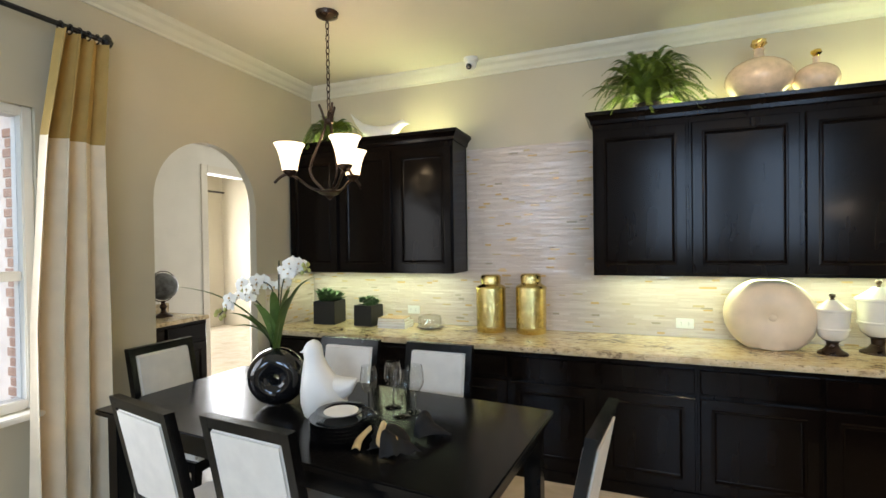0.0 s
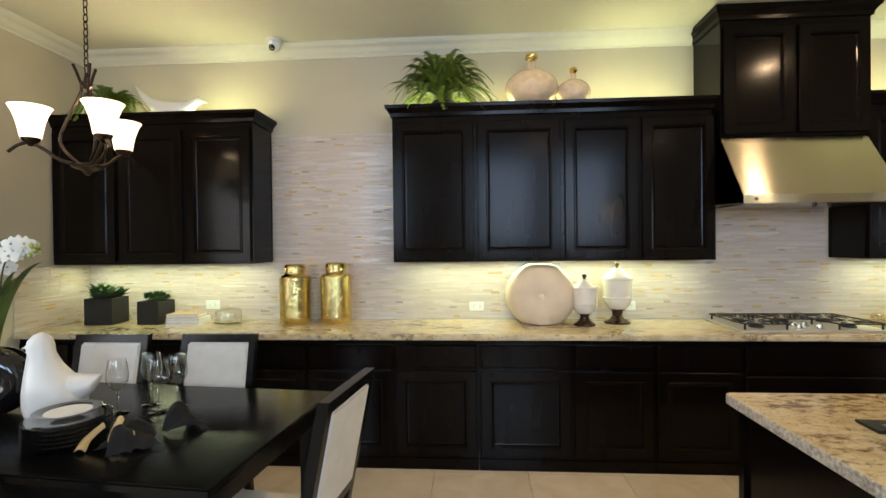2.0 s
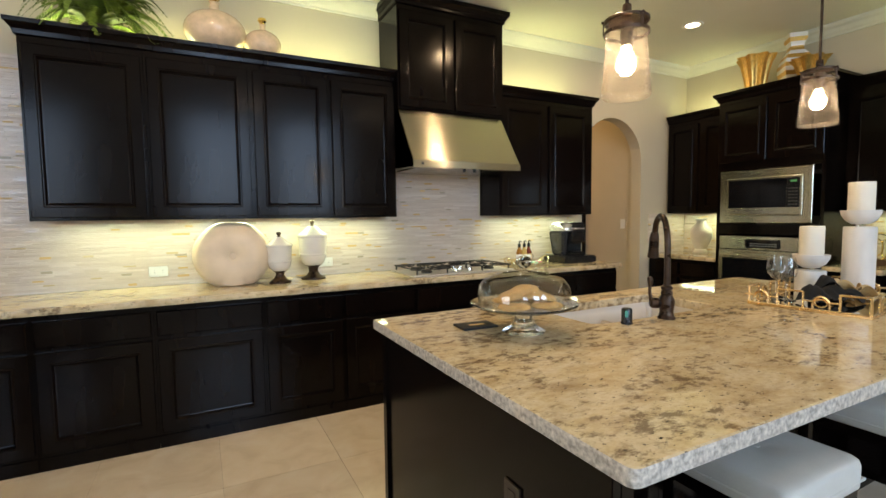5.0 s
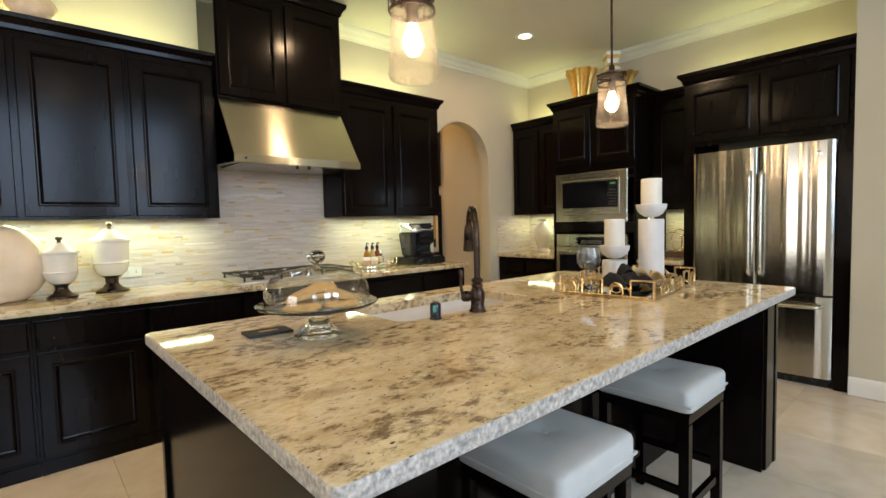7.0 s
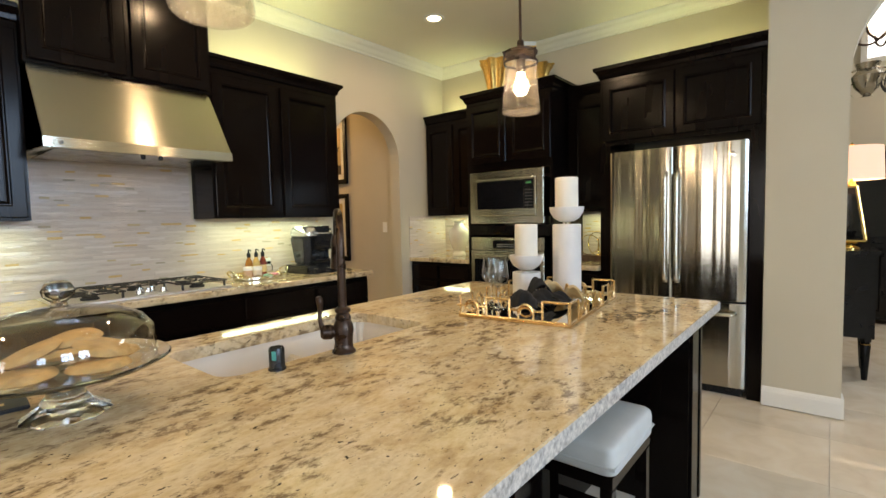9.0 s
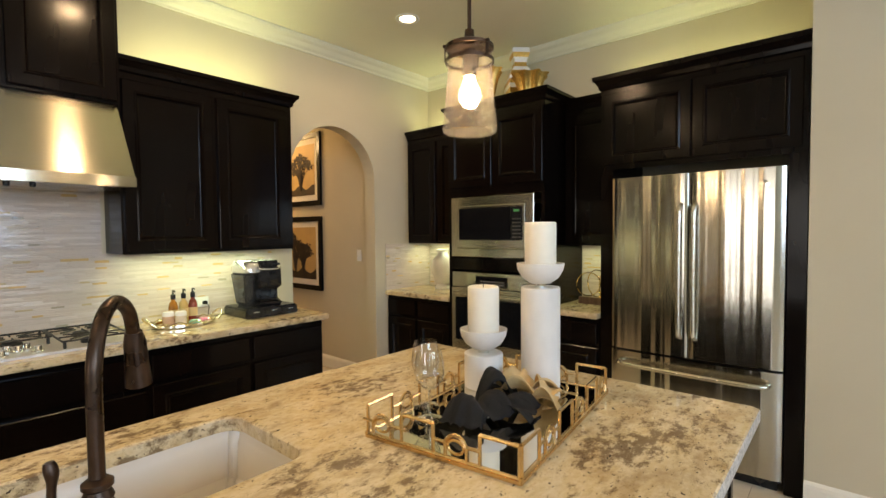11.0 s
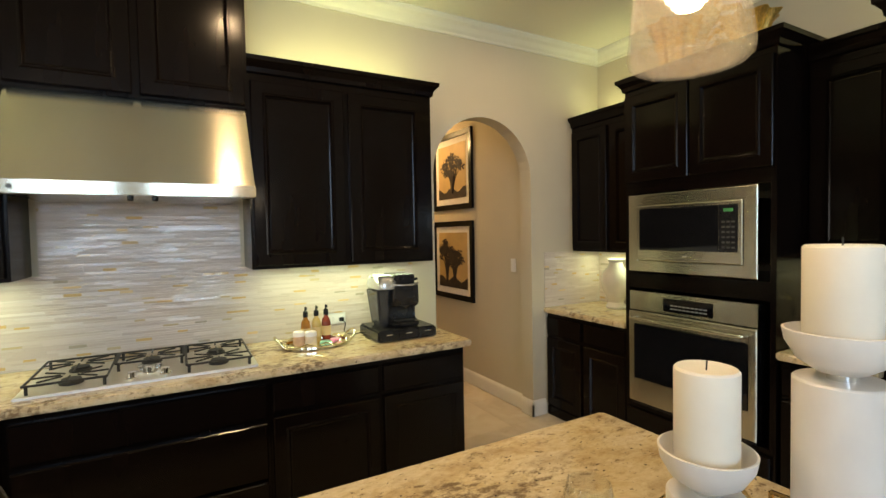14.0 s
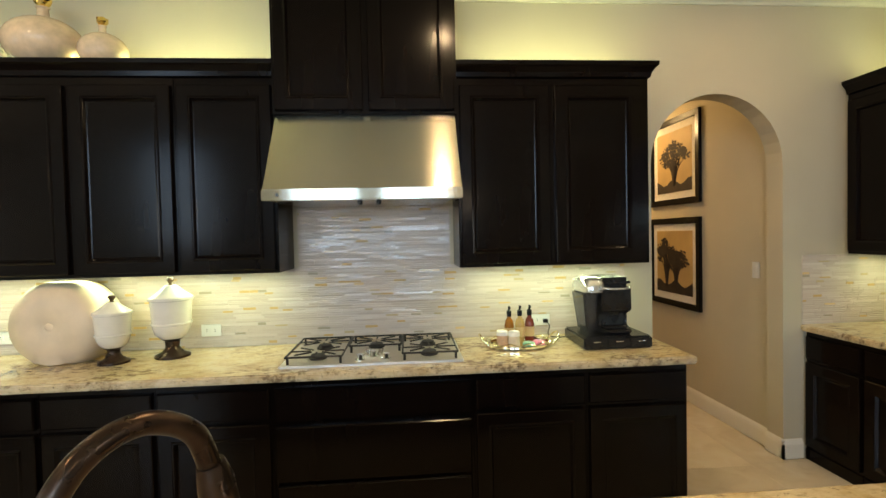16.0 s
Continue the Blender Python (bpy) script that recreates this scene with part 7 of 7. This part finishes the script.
ec = thing("media_cabinet", pose(7.3, -5.4, 0), "large black media cabinet in the next room", "cabinet")
part("body", box(0, 0.6, 0, 2.5, 0.05, 1.95, 0.004), BLKW, ec)
for k in range(4):
    part("door", rect_rings(0.58, 0.85, DOOR_EDGE), BLKW, ec, m=pose(-0.001, 0.62 * k + 0.60, 0.08, 0, 0, -90))
part("screen", box(-0.02, -0.002, 0.5, 2.0, 1.0, 1.8, 0.004), GLASSD, ec, "dark glossy television screen")
struct("trim_ledge", box(7.0, 8.0, -5.6, -2.74, 1.99, 2.53), WALL, "pinkish beige plant ledge high on the wall", "ledge")
fern(pose(7.35, -3.62, 2.535), 0.3, 0.30, 6, "green fern on the high ledge", 24)
ur = thing("silver_urn", pose(7.2, -3.90, 2.531) @ Matrix.Scale(0.72, 4), "silver two-handled urn on the high ledge", "urn")
part("body", lathe([(0, 0), (0.10, 0), (0.10, 0.03), (0.05, 0.07), (0.16, 0.20), (0.20, 0.36), (0.12, 0.46), (0.16, 0.55), (0, 0.55)], 28), STEEL, ur, smooth=40)
for s in (-1, 1):
    part("handle", tube(curve_pts([(0, s * 0.12, 0.48), (0, s * 0.27, 0.42), (0, s * 0.25, 0.30), (0, s * 0.18, 0.26)], 18), 0.014, 8), STEEL, ur)
dc = thing("den_chandelier", pose(6.1, -4.02, 2.98), "bronze chandelier with lit amber bell shades in the next room", "chandelier")
part("rod", tube([(0, 0, 0.10), (0, 0, 1.41)], 0.012, 8), BRONZE, dc)
part("hub", lathe([(0, -0.12), (0.03, -0.10), (0.05, -0.02), (0.03, 0.10), (0, 0.11)], 20), BRONZE, dc, smooth=40)
for k in range(6):
    a = radians(60 * k + 20)
    Q = lambda r, z: (r * math.cos(a), r * math.sin(a), z)
    part("arm", tube(curve_pts([Q(0.03, -0.03), Q(0.14, -0.12), Q(0.26, -0.08), Q(0.31, 0.02)], 18), 0.010, 8), BRONZE, dc, smooth=50)
    part("shade", lathe([(0.028, 0.02), (0.045, 0.06), (0.062, 0.12), (0.075, 0.15), (0.072, 0.15), (0.058, 0.12), (0.042, 0.06), (0.026, 0.024)], 20, at=Q(0.31, 0)), SHADE, dc, "lit amber glass shade", 50)
wb = thing("wire_ball", pose(7.2, -4.18, 2.531), "open grey wire ball on the high ledge", "ornament")
for k in range(7):
    tl_ = math.pi * k / 7
    part("hoop", tube([(0.17 * math.cos(q) * math.cos(tl_), 0.17 * math.cos(q) * math.sin(tl_), 0.175 + 0.17 * math.sin(q)) for q in [2 * math.pi * i / 28 for i in range(28)]], 0.007, 6, closed=True), IRON, wb)
wd_ = thing("window_4", pose(7.985, -3.86, 3.10, 0, 0, -90), "bright transom window high on the wall", "window", kind="structure")
part("window_frame", rect_rings(1.4, 1.1, [(0, 0), (0, 0.03), (0.06, 0.03), (0.06, 0.012)]), TRIM, wd_)
part("pane", box(0.065, 1.335, -0.018, -0.013, 0.065, 1.035), DAYGLOW, wd_, "glowing pane standing in for daylight")

# ---- pantry behind the west arch ----
pc = thing("base_cabinet", pose(-5.949, -1.595, 0, 0, 0, 90), "dark espresso cabinet in the small room behind the arch", "cabinet", "pantry cabinets")
part("body", box(0.0, 1.38, -0.56, -0.002, 0, 0.86, 0.002), ESP, pc)
for k in range(3):
    add_door(pc, 0.02 + 0.455 * k, 0.10, 0.43, 0.55, 0.561)
    add_drawer(pc, 0.02 + 0.455 * k, 0.68, 0.43, 0.15, 0.561)
gt = thing("pantry_countertop", N, "beige granite top with a short splash behind the arch", "countertop", "granite tops")
part("top", box(-5.948, -5.36, -1.597, -0.20, 0.861, 0.90, 0.006), GRAN, gt)
part("splash", box(-5.947, -5.925, -1.597, -0.20, 0.901, 1.0, 0.003), GRAN, gt)
gl = thing("desk_globe", pose(-5.70, -0.44, 0.9005), "dark grey globe on a turned bronze stand", "globe")
part("stand", lathe([(0, 0), (0.08, 0), (0.08, 0.015), (0.03, 0.04), (0.02, 0.07), (0.035, 0.10), (0.015, 0.14), (0.03, 0.155), (0, 0.16)], 20), BRONZE, gl, smooth=40)
part("ball", lathe([(0.135 * math.cos(q), 0.30 + 0.135 * math.sin(q)) for q in [radians(x) for x in range(-90, 91, 10)]], 28), mat("globe_print", (0.10, 0.11, 0.12), 0.3, vary=0.7, vscale=14), gl, smooth=60)
part("meridian", tube([(0.0, 0.15 * math.cos(a), 0.30 + 0.15 * math.sin(a)) for a in [2 * math.pi * i / 40 for i in range(40)]], 0.005, 6, closed=True), BRONZE, gl)
sc = thing("wall_scroll", pose(-5.94, -0.52, 1.7), "dark metal ring ornament on the wall", "wall ornament")
part("ring", tube([(0.0, 0.10 * math.cos(a), 0.40 + 0.10 * math.sin(a)) for a in [2 * math.pi * i / 30 for i in range(30)]], 0.006, 6, closed=True), BRONZE, sc)
part("ring", tube([(0.0, 0.08 * math.cos(a), 0.10 + 0.08 * math.sin(a)) for a in [2 * math.pi * i / 30 for i in range(30)]], 0.006, 6, closed=True), BRONZE, sc)
for nm, a in (("trim_door_casing_1", (0.24, 0.328, 0, 2.53)), ("trim_door_casing_2", (1.102, 1.19, 0, 2.53)), ("trim_door_casing_3", (0.33, 1.10, 2.442, 2.53))):
    struct(nm, box(-5.949, -5.93, a[0], a[1], a[2] + 0.001, a[3], 0.004), TRIM, "white painted door casing", "door casing")
dl = thing("door_1", pose(-6.10, 0.345, 0, 0, 0, 172), "white panelled door standing open into the far room", "door", kind="structure")
part("leaf", rect_rings(0.74, 2.42, DOOR_EDGE), TRIM, dl, m=pose(0, -0.001, 0.01))
for z in (0.3, 1.2, 2.1):
    part("hinge", tube([(0, -0.03, z), (0, -0.03, z + 0.1)], 0.008, 8), BRONZE, dl)
w5 = thing("window_5", pose(-9.055, 3.2, 0.3, 0, 0, 90), "bright far window behind sheer curtains", "window", kind="structure")
w5.matrix_world = pose(-9.055, 0.6, 0.3, 0, 0, 90)
part("window_frame", rect_rings(2.4, 2.3, [(0, 0), (0, 0.03), (0.06, 0.03), (0.06, 0.012)]), TRIM, w5)
part("pane", box(0.065, 2.335, -0.018, -0.013, 0.065, 2.235), DAYGLOW, w5, "glowing pane standing in for daylight")
sh = thing("sheer_curtain", N, "white sheer curtain on a black rod in the far room", "curtain")
bm = bmesh.new()
g0 = [[bm.verts.new((-8.7 + 0.04 * math.sin(i * 0.9), 1.3 + 0.02 * i, z)) for i in range(60)] for z in (0.02, 2.64)]
for i in range(59):
    bm.faces.new((g0[0][i], g0[0][i + 1], g0[1][i + 1], g0[1][i]))
part("cloth", bm, SHEER, sh, smooth=60)
part("rod", tube([(-8.7, 0.4, 2.62), (-8.7, 3.2, 2.62)], 0.02, 8), BLKP, sh)

# ---- bricks outside and floor tiles ----
bme = box(0, 0.20, -0.01, 0, 0, 0.062, 0.004, seg=1)
me_b = bpy.data.meshes.new("brick")
bme.to_mesh(me_b)
bme.free()
me_b.materials.append(BRICK)
for r in range(34):
    o = new("brick", me_b)
    o.parent = bw
    o.location = (-5.66 - (0.03 if r % 2 else 0), -1.701, 0.0 + 0.073 * r)

T = 0.60
bmt = box(0.0008, T - 0.0008, 0.0008, T - 0.0008, -0.0115, 0.0, 0.0006, seg=1)
me_t = bpy.data.meshes.new("tile")
bmt.to_mesh(me_t)
bmt.free()
me_t.materials.append(FLOOR)
floor_ob = bpy.data.objects["floor"]
for i in range(-8, 14):
    for j in range(-14, 7):
        x, y = i * T - 0.13, j * T - 0.05
        inside = (-4.7 < x < 4.3 and -8.2 < y < 0.0) or (2.4 < x < 3.9 and -0.1 < y < 4) or (x > 3.4 and -7.6 < y < -2.6)
        if not inside:
            continue
        o = new("tile", me_t)
        o.parent = floor_ob
        o.location = (x, y, 0)
struct("floor_pantry", box(-9.2, XL - 0.15, -1.6, 3.6, -0.0115, -0.001), FLOOR, "cream tiled floor of the small rooms", "floor")
